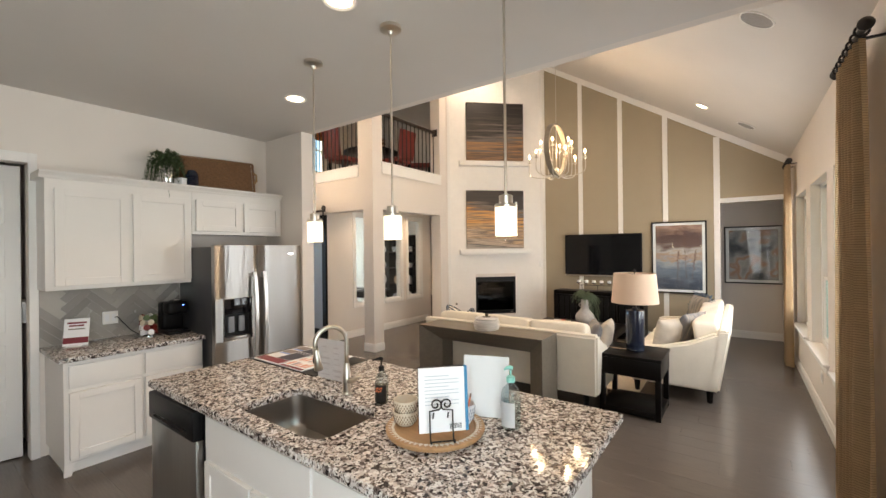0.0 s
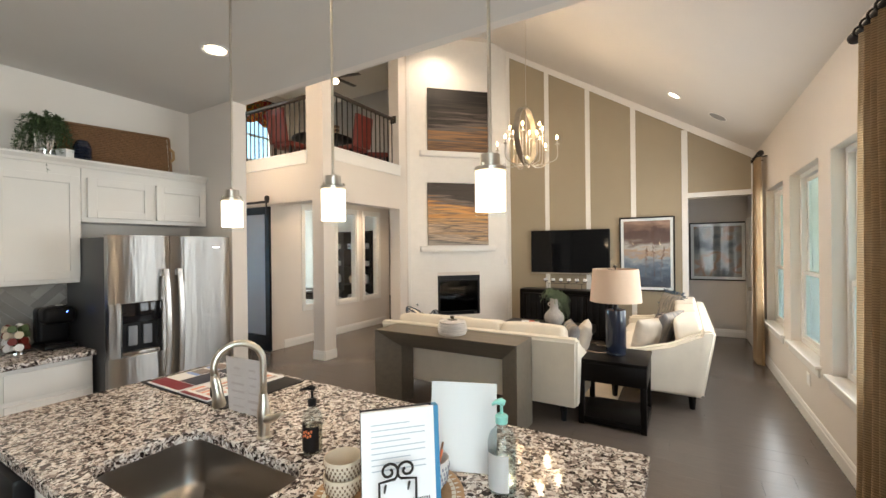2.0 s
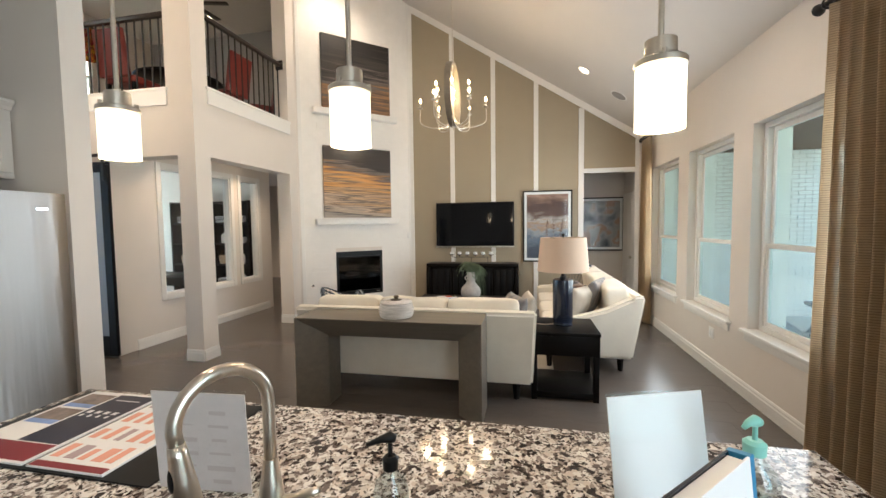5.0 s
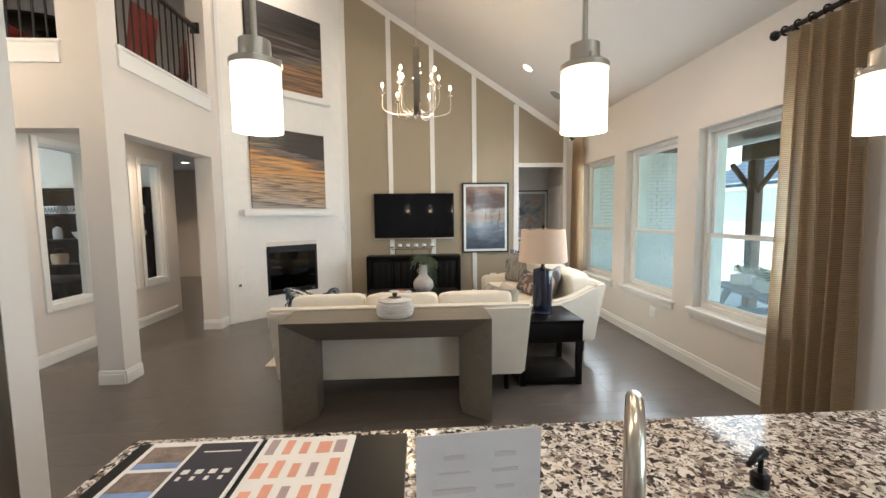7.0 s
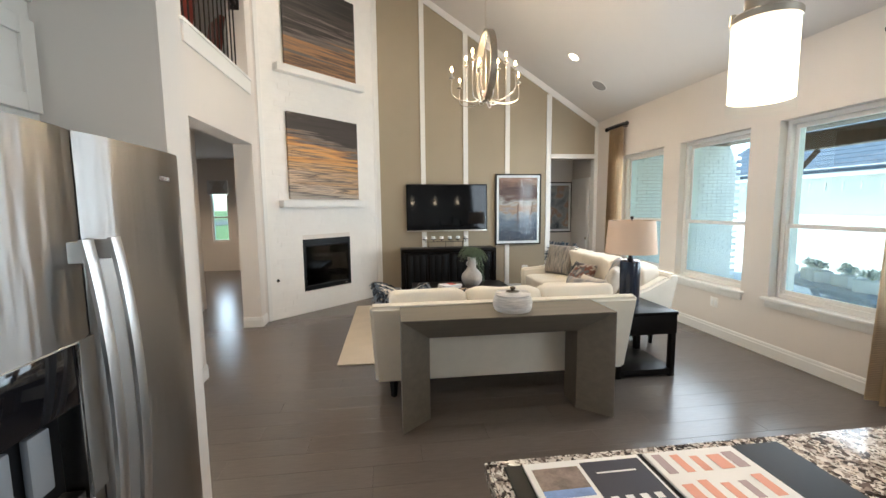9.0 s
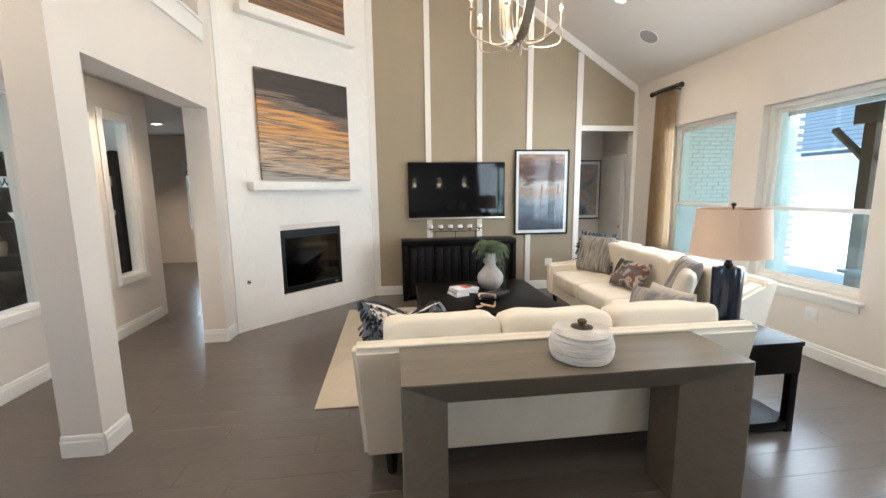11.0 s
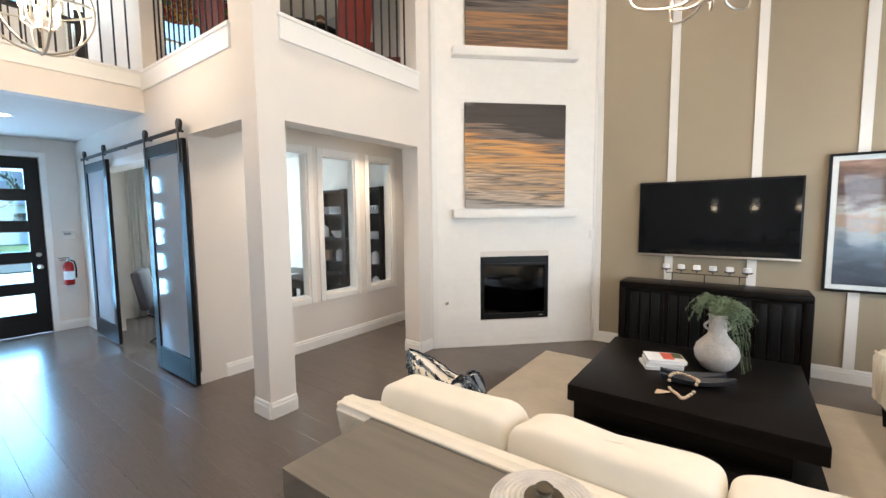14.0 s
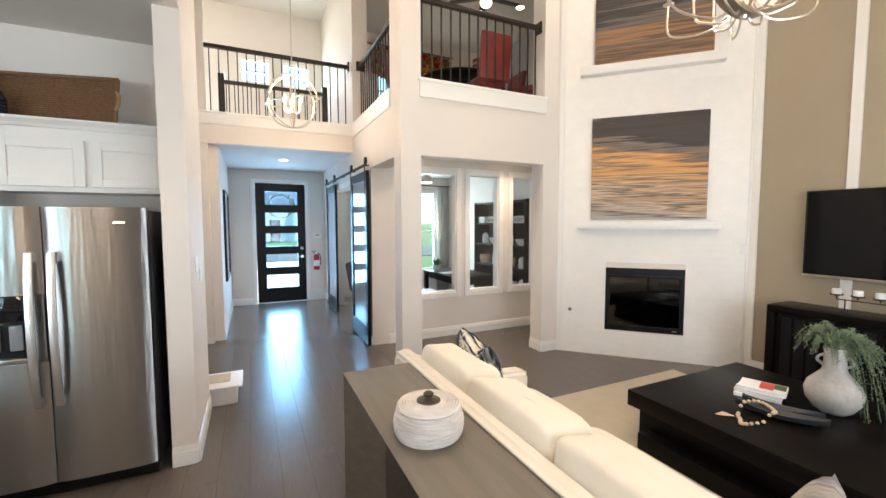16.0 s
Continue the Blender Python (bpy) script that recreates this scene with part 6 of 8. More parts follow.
# ---- kitchen counter and cabinet top ----
def counter_sign():
    t = thing("counter_sign", -4.56, 0.94, 0.915, 62, "white and maroon printed counter sign leaning on the tile", "sign")
    MAROON2 = paint("maroon_sign", (0.20, 0.02, 0.03), 0.5)
    m = pose(0, 0, 0, -14)
    for nm, a, mt in (("board", (-0.085, 0.085, 0, 0.004, 0, 0.23), PAPER), ("band", (-0.084, 0.084, -0.0008, -0.0002, 0.02, 0.07), MAROON2), ("headline", (-0.065, 0.065, -0.0008, -0.0002, 0.185, 0.20), MAROON2), ("headline", (-0.05, 0.05, -0.0008, -0.0002, 0.162, 0.175), MAROON2), ("text_line", (-0.055, 0.055, -0.0008, -0.0002, 0.135, 0.145), GREYWOOD)):
        bm = bx(*a)
        bmesh.ops.transform(bm, matrix=m, verts=bm.verts[:])
        part(nm, bm, mt, t)
    bm = cyl(bmesh.new(), 0, 0, -0.001, 0.0, 0.032, n=28)
    bmesh.ops.transform(bm, matrix=m @ pose(0, -0.0005, 0.085, 90), verts=bm.verts[:])
    part("seal", bm, PAPER, t)
    part("stand", bx(-0.05, 0.05, -0.05, 0.06, 0, 0.006, r=0.001, seg=1), PAPER, t)


counter_sign()


def outlet(name, m, label, toggles=0):
    t = new(name)
    t.matrix_world = m
    tagged(t, label, "outlet" if not toggles else "switch")
    part("plate", bx(-0.058 if toggles != 1 else -0.036, 0.058 if toggles != 1 else 0.036, -0.006, 0, -0.058, 0.058, r=0.004), TRIM, t)
    if toggles:
        for k in range(toggles):
            x = (k - (toggles - 1) / 2) * 0.046
            part("rocker", bx(x - 0.016, x + 0.016, -0.0095, -0.0062, -0.033, 0.033, r=0.002), TRIM, t)
    else:
        for x in (-0.026, 0.026):
            part("socket", bx(x - 0.016, x + 0.016, -0.008, -0.0062, -0.033, 0.033, r=0.002), PAPER, t)


outlet("wall_outlet", pose(-4.7175, 1.22, 1.10, 0, 0, 90), "white double outlet on the tile with a plug")
outlet("light_switch", pose(-4.52, 2.931, 1.26, 0, 0, 180), "white light switch on the foyer side", 1)
outlet("light_switch", pose(-4.30, 2.931, 1.36, 0, 0, 180), "white double switch on the foyer side", 2)
outlet("light_switch", FW @ pose(2.0, -0.015, 1.36), "white light switch beside the fireplace", 1)
outlet("wall_outlet", pose(-0.72, 8.299, 0.42), "white outlet low on the tan wall")
outlet("wall_outlet", pose(0.649, 5.4, 0.40, 0, 0, -90), "white outlet under the windows")
c = thing("power_cord", -4.70, 1.25, 0.916, 0, "black power cord from the outlet to the coffee maker", "cord")
part("cord", tube(bmesh.new(), [(0.0, 0.0, 0.185), (0.03, 0.01, 0.19), (0.05, 0.05, 0.13), (0.06, 0.10, 0.06), (0.06, 0.16, 0.008), (0.05, 0.26, 0.006), (0.05, 0.32, 0.006)], 0.004, 7), BLACK, c, smooth=180)


def pod_carousel(x, y):
    t = thing("coffee_pod_carousel", x, y, 0.915, 0, "chrome wire carousel of coffee pods on the counter", "pod holder")
    part("base", lathe(bmesh.new(), [(0, 0), (0.07, 0), (0.07, 0.006), (0.01, 0.01), (0, 0.01)], 28), CHROME, t)
    part("pole", cyl(bmesh.new(), 0, 0, 0.008, 0.20, 0.005, n=10), CHROME, t)
    cols = [PAPER, REDLEATHER, DOTS, LEAF, GREYWOOD]
    for r in range(4):
        for k in range(6):
            a = 2 * math.pi * (k + 0.5 * (r % 2)) / 6
            o = part("coffee_pod", lathe(bmesh.new(), [(0, 0), (0.018, 0), (0.024, 0.036), (0.026, 0.037), (0.026, 0.04), (0, 0.04)], 14), cols[(r + k) % 5], t)
            o.matrix_basis = pose(0.028 * math.cos(a), 0.028 * math.sin(a), 0.035 + 0.045 * r, 0, 78, math.degrees(a))
        part("wire", tube(bmesh.new(), [(0.05 * math.cos(q * 0.35), 0.05 * math.sin(q * 0.35), 0.02 + 0.045 * r) for q in range(18)], 0.0018, 5, True), CHROME, t)


pod_carousel(-4.50, 1.45)


def coffee_maker(x, y):
    t = thing("coffee_maker", x, y, 0.915, 90, "black single-serve coffee maker on the counter", "coffee maker")
    part("base", bx(-0.10, 0.10, -0.15, 0.13, 0, 0.03, r=0.012), BLACK, t)
    part("tower", bx(-0.095, 0.095, 0.0, 0.13, 0.03, 0.30, r=0.03, seg=4), BLACK, t)
    part("head", bx(-0.095, 0.095, -0.13, 0.02, 0.185, 0.31, r=0.035, seg=4), BLACK, t)
    part("drip_tray", bx(-0.075, 0.075, -0.145, -0.02, 0.0305, 0.045, r=0.005), BLACKGLASS, t)
    o = part("lid_ring", lathe(bmesh.new(), [(0.055, 0.311), (0.06, 0.318), (0.045, 0.32), (0.04, 0.311)], 28, 0, -0.055), CHROME, t)
    part("indicator", bx(0.03, 0.04, -0.133, -0.1305, 0.27, 0.276), glow("blue_led", (0.05, 0.15, 1), 6), t, "small blue light")


coffee_maker(-4.50, 1.66)


def leaf_blade(bm, o, d, ln, w, droop):
    d = d.normalized()
    s = d.cross(Vector((0, 0, 1)))
    if s.length < 0.05:
        s = Vector((1, 0, 0))
    s.normalize()
    mid, tip = o + d * ln * 0.5 + Vector((0, 0, -droop * 0.3)), o + d * ln + Vector((0, 0, -droop))
    vs = [bm.verts.new(p) for p in (o, mid + s * w, tip, mid - s * w)]
    bm.faces.new(vs)


def sprigs(n, spread, height, droop, seed, ln=0.016, w=0.004, per=26, way=0.0, fan=math.pi):
    """Thin arching stems with many small leaves."""
    rng = random.Random(seed)
    stems, leaves = bmesh.new(), bmesh.new()
    for i in range(n):
        a = way + fan * (2 * i / n - 1) + rng.uniform(-0.3, 0.3)
        r, h, dr = spread * rng.uniform(0.4, 1.1), height * rng.uniform(0.5, 1.1), droop * rng.uniform(0.2, 1.3)
        pts = []
        for k in range(9):
            f = k / 8
            pts.append(Vector((r * f * math.cos(a + 0.4 * f), r * f * math.sin(a + 0.4 * f), h * math.sin(f * 2.2) / 0.99 - dr * f ** 3)))
        tube(stems, pts, 0.0013, 4)
        for k in range(per):
            f = 0.15 + 0.85 * k / per
            q = f * 8
            p = pts[int(min(q, 7))].lerp(pts[int(min(q, 7)) + 1], q - int(min(q, 7)))
            for sg in range(2):
                d = Vector((rng.uniform(-1, 1), rng.uniform(-1, 1), rng.uniform(-0.3, 0.9)))
                leaf_blade(leaves, p, d, ln * rng.uniform(0.7, 1.4), w, 0.003)
    return stems, leaves


t = thing("potted_plant", -4.58, 1.645, 2.361, 0, "trailing green plant in a glossy silver pot on the cabinets", "plant")
part("pot", lathe(bmesh.new(), [(0, 0), (0.06, 0), (0.068, 0.02), (0.072, 0.19), (0.066, 0.20), (0.06, 0.17), (0, 0.165)], 32), CHROME, t, "mercury glass pot")
st_, lv_ = sprigs(60, 0.18, 0.20, 0.34, 11, 0.03, 0.007, 34)
for b_ in (st_, lv_):
    bmesh.ops.translate(b_, vec=(0, 0, 0.17), verts=b_.verts[:])
part("stem_cluster", st_, LEAF, t)
tagged(part("leaves", lv_, LEAF, t, "small drooping leaves", 0), kind="stuff")
t = thing("wicker_tray", -4.53, 2.09, 2.361, -13, "large brown wicker tray leaning back on the cabinets", "tray")
bm = bmesh.new()
box(bm, -0.012, 0.0, -0.37, 0.37, 0.01, 0.33, 0.004, 1)
for k in range(20):
    tube(bm, [(0.004 + 0.003 * math.sin(q * 1.6 + k * 1.57), -0.37 + 0.74 * q / 40, 0.018 + 0.0155 * k) for q in range(41)], 0.0075, 5)
bmesh.ops.rotate(bm, cent=(0, 0, 0), matrix=Euler((0, radians(-12), 0)).to_matrix(), verts=bm.verts[:])
part("weave", bm, WICKER, t)
for (a, c) in (((-0.385, 0.0), (-0.385, 0.33)), ((0.385, 0.0), (0.385, 0.33)), ((-0.385, 0.335), (0.385, 0.335)), ((-0.385, 0.004), (0.385, 0.004))):
    bm = tube(bmesh.new(), [(0.012, a[0], a[1]), (0.012, c[0], c[1])], 0.013, 8)
    bmesh.ops.rotate(bm, cent=(0, 0, 0), matrix=Euler((0, radians(-12), 0)).to_matrix(), verts=bm.verts[:])
    part("rim", bm, WICKER, t)
for sg in (-1, 1):
    bm = tube(bmesh.new(), [(0.02, sg * 0.385, 0.10), (0.035, sg * 0.41, 0.13), (0.035, sg * 0.41, 0.20), (0.02, sg * 0.385, 0.23)], 0.012, 8)
    bmesh.ops.rotate(bm, cent=(0, 0, 0), matrix=Euler((0, radians(-12), 0)).to_matrix(), verts=bm.verts[:])
    part("handle", bm, paint("tan_rope", (0.36, 0.22, 0.10), 0.8, 0.2), t, "tan rope handle")
t = thing("blue_vase", -4.47, 1.83, 2.361, 0, "ribbed dark blue glazed vase on the cabinets", "vase")
part("body", lathe(bmesh.new(), [(0, 0)] + [(0.058 + 0.003 * math.sin(k * 1.57) - 0.02 * max(0, k - 22) / 10, 0.005 * k) for k in range(33)] + [(0.03, 0.165), (0, 0.15)], 32), NAVY, t, smooth=60)
t = thing("small_box", -4.46, 1.72, 2.361, 25, "small white box lying on the cabinets", "box")
bm = bx(-0.045, 0.045, -0.03, 0.03, 0.0, 0.055, r=0.002)
part("box", bm, PAPER, t)
part("lid", bx(-0.047, 0.047, -0.032, 0.032, 0.0555, 0.07, r=0.002), PAPER, t)


# ---- things on the coffee table ----
t = thing("vase", -2.04, 6.70, 0.427, 20, "whitewashed stoneware jug vase with small ear handles", "vase")
part("body", lathe(bmesh.new(), [(0, 0), (0.06, 0), (0.09, 0.02), (0.125, 0.07), (0.133, 0.115), (0.12, 0.155), (0.088, 0.19), (0.060, 0.22), (0.052, 0.245), (0.050, 0.32), (0.056, 0.345), (0.05, 0.35), (0.04, 0.33), (0.036, 0.27), (0, 0.26)], 44), STONE, t, smooth=60).scale = (1.12, 1.12, 1.22)
for sg in (-1, 1):
    part("handle", tube(bmesh.new(), [(sg * (0.05 + 0.028 * math.sin(math.pi * k / 8)), 0, 0.25 + 0.055 * k / 8) for k in range(9)], 0.008, 8), STONE, t).scale = (1.12, 1.12, 1.22)
t = thing("greenery", -2.04, 6.70, 0.427, 0, "airy sage green stems standing in the vase", "plant")
st_, lv_ = sprigs(80, 0.20, 0.17, 0.12, 4, 0.019, 0.004, 38)
s2_, l2_ = sprigs(38, 0.25, 0.12, 0.42, 9, 0.019, 0.004, 42, 0.5, 0.9)
for b_ in (st_, lv_, s2_, l2_):
    bmesh.ops.translate(b_, vec=(0, 0, 0.405), verts=b_.verts[:])
part("stem_cluster", st_, SAGE, t)
part("stem_cluster", s2_, SAGE, t)
tagged(part("leaves", l2_, SAGE, t, "small trailing sage leaves", 0), kind="stuff")
tagged(part("leaves", lv_, SAGE, t, "small sage leaves", 0), kind="stuff")
COVER = paint("magazine_cover", (0.62, 0.56, 0.50), 0.4, 0.3, 12)
REDP = paint("red_cover_print", (0.62, 0.09, 0.05), 0.4, 0.2, 12)
for k, (dx, dy, rz, m_, lab) in enumerate(((-0.01, -0.005, 24, PAPER, "white softcover book at the bottom of a stack"), (0.0, 0.0, 16, COVER, "grey softcover book in a stack"), (0.012, 0.01, 20, PAPER, "white softcover book with a red printed cover on a stack"))):
    z0 = 0.428 + 0.025 * k
    t = thing("book", -2.38 + dx, 6.55 + dy, z0, rz, lab, "book", "books on the coffee table")
    t.scale = (1.0, 1.0, 1.46)
    part("page_block", bx(-0.128, 0.13, -0.098, 0.098, 0.0015, 0.0145), PAPER, t)
    part("cover", bx(-0.132, 0.132, -0.10, 0.10, 0.0148, 0.0165), m_, t)
    part("back_cover", bx(-0.132, 0.132, -0.10, 0.10, 0, 0.0013), m_, t)
    part("spine", bx(-0.1345, -0.1325, -0.10, 0.10, 0, 0.0165), m_, t)
    if k == 2:
        part("cover_print", bx(-0.02, 0.06, -0.06, 0.09, 0.0166, 0.0172), REDP, t)
        part("cover_photo", bx(0.06, 0.125, -0.02, 0.09, 0.0166, 0.0172), LEAF, t)
DRIFT = paint("dark_driftwood", (0.035, 0.036, 0.042), 0.5, 0.4, 14, 60, 0.4, stretch=(1, 4, 4))
t = thing("carved_bowl", -2.13, 6.27, 0.428, 20, "long dark carved wooden boat bowl", "bowl")
for k, (dy, s_) in enumerate(((0.0, 1.0), (0.10, 0.9))):
    bm = bmesh.new()
    rows_ = []
    for i in range(15):
        f = i / 14
        w_ = 0.05 * math.sin(math.pi * (0.06 + 0.88 * f)) * s_
        xx = (f - 0.5) * 0.46 * s_
        z_ = 0.03 * (2 * f - 1) ** 2
        rows_.append([bm.verts.new((xx, dy + w_ * c_, z_ + h_)) for c_, h_ in ((-1, 0.045), (-0.75, 0.012), (0, 0.0), (0.75, 0.012), (1, 0.045), (0.85, 0.046), (0.4, 0.02), (0, 0.014), (-0.4, 0.02), (-0.85, 0.046))])
    for a_, c_ in zip(rows_, rows_[1:]):
        for i in range(10):
            j = (i + 1) % 10
            bm.faces.new((a_[i], c_[i], c_[j], a_[j]))
    bm.faces.new(rows_[0])
    bm.faces.new(rows_[-1][::-1])
    bmesh.ops.recalc_face_normals(bm, faces=bm.faces[:])
    part("hull", bm, DRIFT, t, smooth=60)
BEAD = paint("pale_wood_bead", (0.58, 0.42, 0.28), 0.6, 0.15, 20)
t = thing("bead_garland", -2.20, 6.12, 0.428, 0, "pale wooden bead garland with a tassel", "garland")
bead_me = None
for k in range(28):
    a = 2 * math.pi * k / 28
    p = Vector((0.075 * math.cos(a) + 0.02 * math.sin(2 * a), 0.14 * math.sin(a) + 0.02 * math.cos(3 * a), 0.012))
    p.z += 0.055 * min(1.0, max(0.0, (p.y + 0.02) / 0.05))
    if bead_me is None:
        o = part("bead", pad(bmesh.new(), (0, 0, 0), (0.024, 0.024, 0.022), 1.0, 12), BEAD, t, smooth=180)
        bead_me = o.data
    else:
        o = new("bead", bead_me)
        o.parent = t
    o.location = p
bm = bmesh.new()
for k in range(14):
    tube(bm, [(-0.06, -0.09, 0.014), (-0.10 - 0.004 * (k % 5), -0.10 + 0.004 * (k - 7), 0.008), (-0.145, -0.105 + 0.006 * (k - 7), 0.004)], 0.002, 4)
part("tassel", bm, BEAD, t, "jute tassel")


# ---- pillows ----
def fabric(name, stops, scale, stretch=(1, 1, 1), detail=3, mode="LINEAR"):
    m, n, l, b = nodes_of(name)
    v = coords(n, l, stretch)
    l.new(ramp(n, l, noise_tex(n, l, v, scale, detail, 0.5), stops, mode), b.inputs["Base Color"])
    b.inputs["Roughness"].default_value = 0.9
    bump(n, l, b, noise_tex(n, l, v, 500, 2), 0.3, 0.002)
    return m


STRIPE = fabric("grey_striped_weave", [(0.3, (0.10, 0.10, 0.11)), (0.45, (0.26, 0.24, 0.22)), (0.55, (0.40, 0.36, 0.31)), (0.7, (0.13, 0.14, 0.16))], 9, (5, 1, 0.4))
ABSTRACT = fabric("abstract_weave", [(0.36, (0.03, 0.03, 0.035)), (0.45, (0.13, 0.11, 0.11)), (0.49, (0.42, 0.36, 0.31)), (0.53, (0.19, 0.085, 0.06)), (0.57, (0.14, 0.13, 0.135)), (0.63, (0.36, 0.32, 0.29))], 4.5, mode="CONSTANT")
LEAFY = fabric("grey_leaf_print", [(0.38, (0.17, 0.16, 0.165)), (0.50, (0.25, 0.24, 0.24)), (0.58, (0.40, 0.34, 0.27)), (0.66, (0.28, 0.26, 0.24))], 6, (4, 1, 0.7))
PLAIN = fabric("natural_linen", [(0.35, (0.50, 0.44, 0.37)), (0.65, (0.62, 0.55, 0.46))], 5)
TEALFR = paint("blue_grey_fringe", (0.075, 0.105, 0.14), 0.9, 0.5, 30, 200, 0.3)


def pillow(x, y, z, w, h, rx, rz, m_, label, fringe=False, back=None):
    t = new("throw_pillow")
    t.matrix_world = pose(x, y, z, 0, 0, rz) @ pose(0, 0, h / 2, rx)
    tagged(t, label, "pillow", "pillows on the sofas")
    bm = bmesh.new()
    n = 22
    top, bot = [], []
    for i in range(n + 1):
        ra, rb = [], []
        for j in range(n + 1):
            u, v = 2 * i / n - 1, 2 * j / n - 1
            px, pz = u * w / 2 * (0.94 + 0.06 * abs(v) ** 3), v * h / 2 * (0.94 + 0.06 * abs(u) ** 3)
            th = 0.075 * (max(0, (1 - u ** 4) * (1 - v ** 4))) ** 0.55 * (1 + 0.18 * noise.noise(Vector((u * 2, v * 2, x + y))))
            ra.append(bm.verts.new((px, -th - 0.002, pz)))
            rb.append(bm.verts.new((px, th + 0.002, pz)))
        top.append(ra)
        bot.append(rb)
    for g, fl in ((top, 1), (bot, 0)):
        for i in range(n):
            for j in range(n):
                q = (g[i][j], g[i + 1][j], g[i + 1][j + 1], g[i][j + 1])
                bm.faces.new(q if fl else q[::-1])
    bmesh.ops.remove_doubles(bm, verts=bm.verts[:], dist=0.006)
    part("cover", bm, m_, t, smooth=180)
    if fringe:
        rng = random.Random(int(100 * abs(x)))
        bm = bmesh.new()
        for k in range(150):
            e = rng.choice((0, 1, 2, 2, 0, 1))
            f = rng.uniform(-1, 1)
            o = Vector((-w / 2 if e == 0 else w / 2 if e == 1 else f * w / 2, 0, h / 2 if e == 2 else f * h / 2))
            d = Vector((-1 if e == 0 else 1 if e == 1 else 0, rng.uniform(-0.7, 0.7), 1 if e == 2 else rng.uniform(-0.6, 0.3)))
            s = Vector((rng.uniform(-1, 1), rng.uniform(-1, 1), rng.uniform(-1, 1))) * 0.009
            q = o + d * rng.uniform(0.03, 0.055)
            vs = [bm.verts.new(p) for p in (o - s, o + s, q + s * 0.8, q - s * 0.8)]
            bm.faces.new(vs)
        tagged(part("fringe", bm, TEALFR, t, "ragged blue-grey fringe", 0), kind="stuff")
    return t


pillow(-0.52, 7.22, 0.47, 0.50, 0.48, -18, -62, STRIPE, "large grey striped pillow with ragged blue fringe", True)
pillow(-0.60, 6.28, 0.475, 0.46, 0.32, -28, -80, ABSTRACT, "oblong abstract patterned pillow on the window sofa")
pillow(-0.50, 5.62, 0.475, 0.50, 0.46, -22, -112, LEAFY, "grey leaf-print pillow leaning on the sofa arm")
pillow(-0.66, 5.40, 0.475, 0.44, 0.40, -16, -128, PLAIN, "plain natural linen pillow on the window sofa")
pillow(-1.37, 4.74, 0.475, 0.44, 0.40, -20, -68, LEAFY, "grey leaf-print pillow in the sofa corner")
pillow(-1.24, 4.80, 0.475, 0.40, 0.40, -14, -84, PLAIN, "plain natural linen pillow in the sofa corner")


def ruffled_throw(x, y, z):
    t = thing("ruffled_pillow", x, y, z, 0, "cream pillow with ragged blue-grey ruffles leaning on the sofa back", "pillow")
    t.matrix_world = pose(x, y, z, 14, 0, -8)

    def skin(u, v, sg):
        """A square pillow with pulled corners and a dent in the middle of its top edge."""
        px = 0.235 * u * (0.90 + 0.10 * abs(v) ** 3)
        pz = 0.225 * v * (0.88 + 0.12 * abs(u) ** 3) + 0.225
        pz -= 0.085 * max(0.0, v) ** 2 * math.exp(-((u - 0.15) / 0.5) ** 2)
        th = 0.085 * max(0.0, (1 - u ** 4) * (1 - v ** 4)) ** 0.55
        return Vector((px, sg * (th + 0.003), pz))
    bm = bmesh.new()
    n = 24
    for sg in (-1, 1):
        g = [[bm.verts.new(skin(2 * i / n - 1, 2 * j / n - 1, sg)) for j in range(n + 1)] for i in range(n + 1)]
        for i in range(n):
            for j in range(n):
                q = (g[i][j], g[i + 1][j], g[i + 1][j + 1], g[i][j + 1])
                bm.faces.new(q if sg < 0 else q[::-1])
    bmesh.ops.remove_doubles(bm, verts=bm.verts[:], dist=0.0065)
    part("cover", bm, SOFA, t, smooth=180)
    rng = random.Random(12)
    for nm, rgb, many in (("blue", (0.14, 0.175, 0.22), 620), ("dark", (0.014, 0.017, 0.024), 620), ("grey", (0.25, 0.275, 0.305), 480)):
        m_ = paint("ruffle_" + nm, rgb, 0.9, 0.4, 20)
        bm = bmesh.new()
        for k in range(many):
            u, v = rng.uniform(-1, 0.15), rng.uniform(-0.9, 1)
            if k % 3 == 0:
                u, v = rng.choice(((rng.uniform(-1, 1), 0.98), (rng.uniform(0.72, 1.0), v)))
            sg = 1 if k % 2 else -1
            o = skin(u, v, sg)
            nn = Vector((0.5 * u, sg, 0.6 * max(v, 0))).normalized()
            d = Vector((rng.uniform(-0.7, 0.7), 0, rng.uniform(-1.2, -0.2) if v < 0.9 else rng.uniform(-1.2, 0.0))).normalized()
            s = d.cross(nn).normalized() * rng.uniform(0.005, 0.011)
            ln, lift = rng.uniform(0.035, 0.075), rng.uniform(0.004, 0.014)
            row = []
            for q in range(4):
                f = q / 3
                c = o + d * ln * f + nn * (0.003 + lift * math.sin(math.pi * min(1, f * 1.2))) + Vector((0, 0, -0.02 * f * f))
                w = s * (1.0 + 0.3 * math.sin(5 * f + k)) * (1 - 0.25 * f)
                row.append((bm.verts.new(c - w), bm.verts.new(c + w)))
            for a, c in zip(row, row[1:]):
                bm.faces.new((a[0], a[1], c[1], c[0]))
        tagged(part("ruffle", bm, m_, t, "ragged cloth strips", 60), kind="stuff")


ruffled_throw(-3.08, 4.72, 0.478)


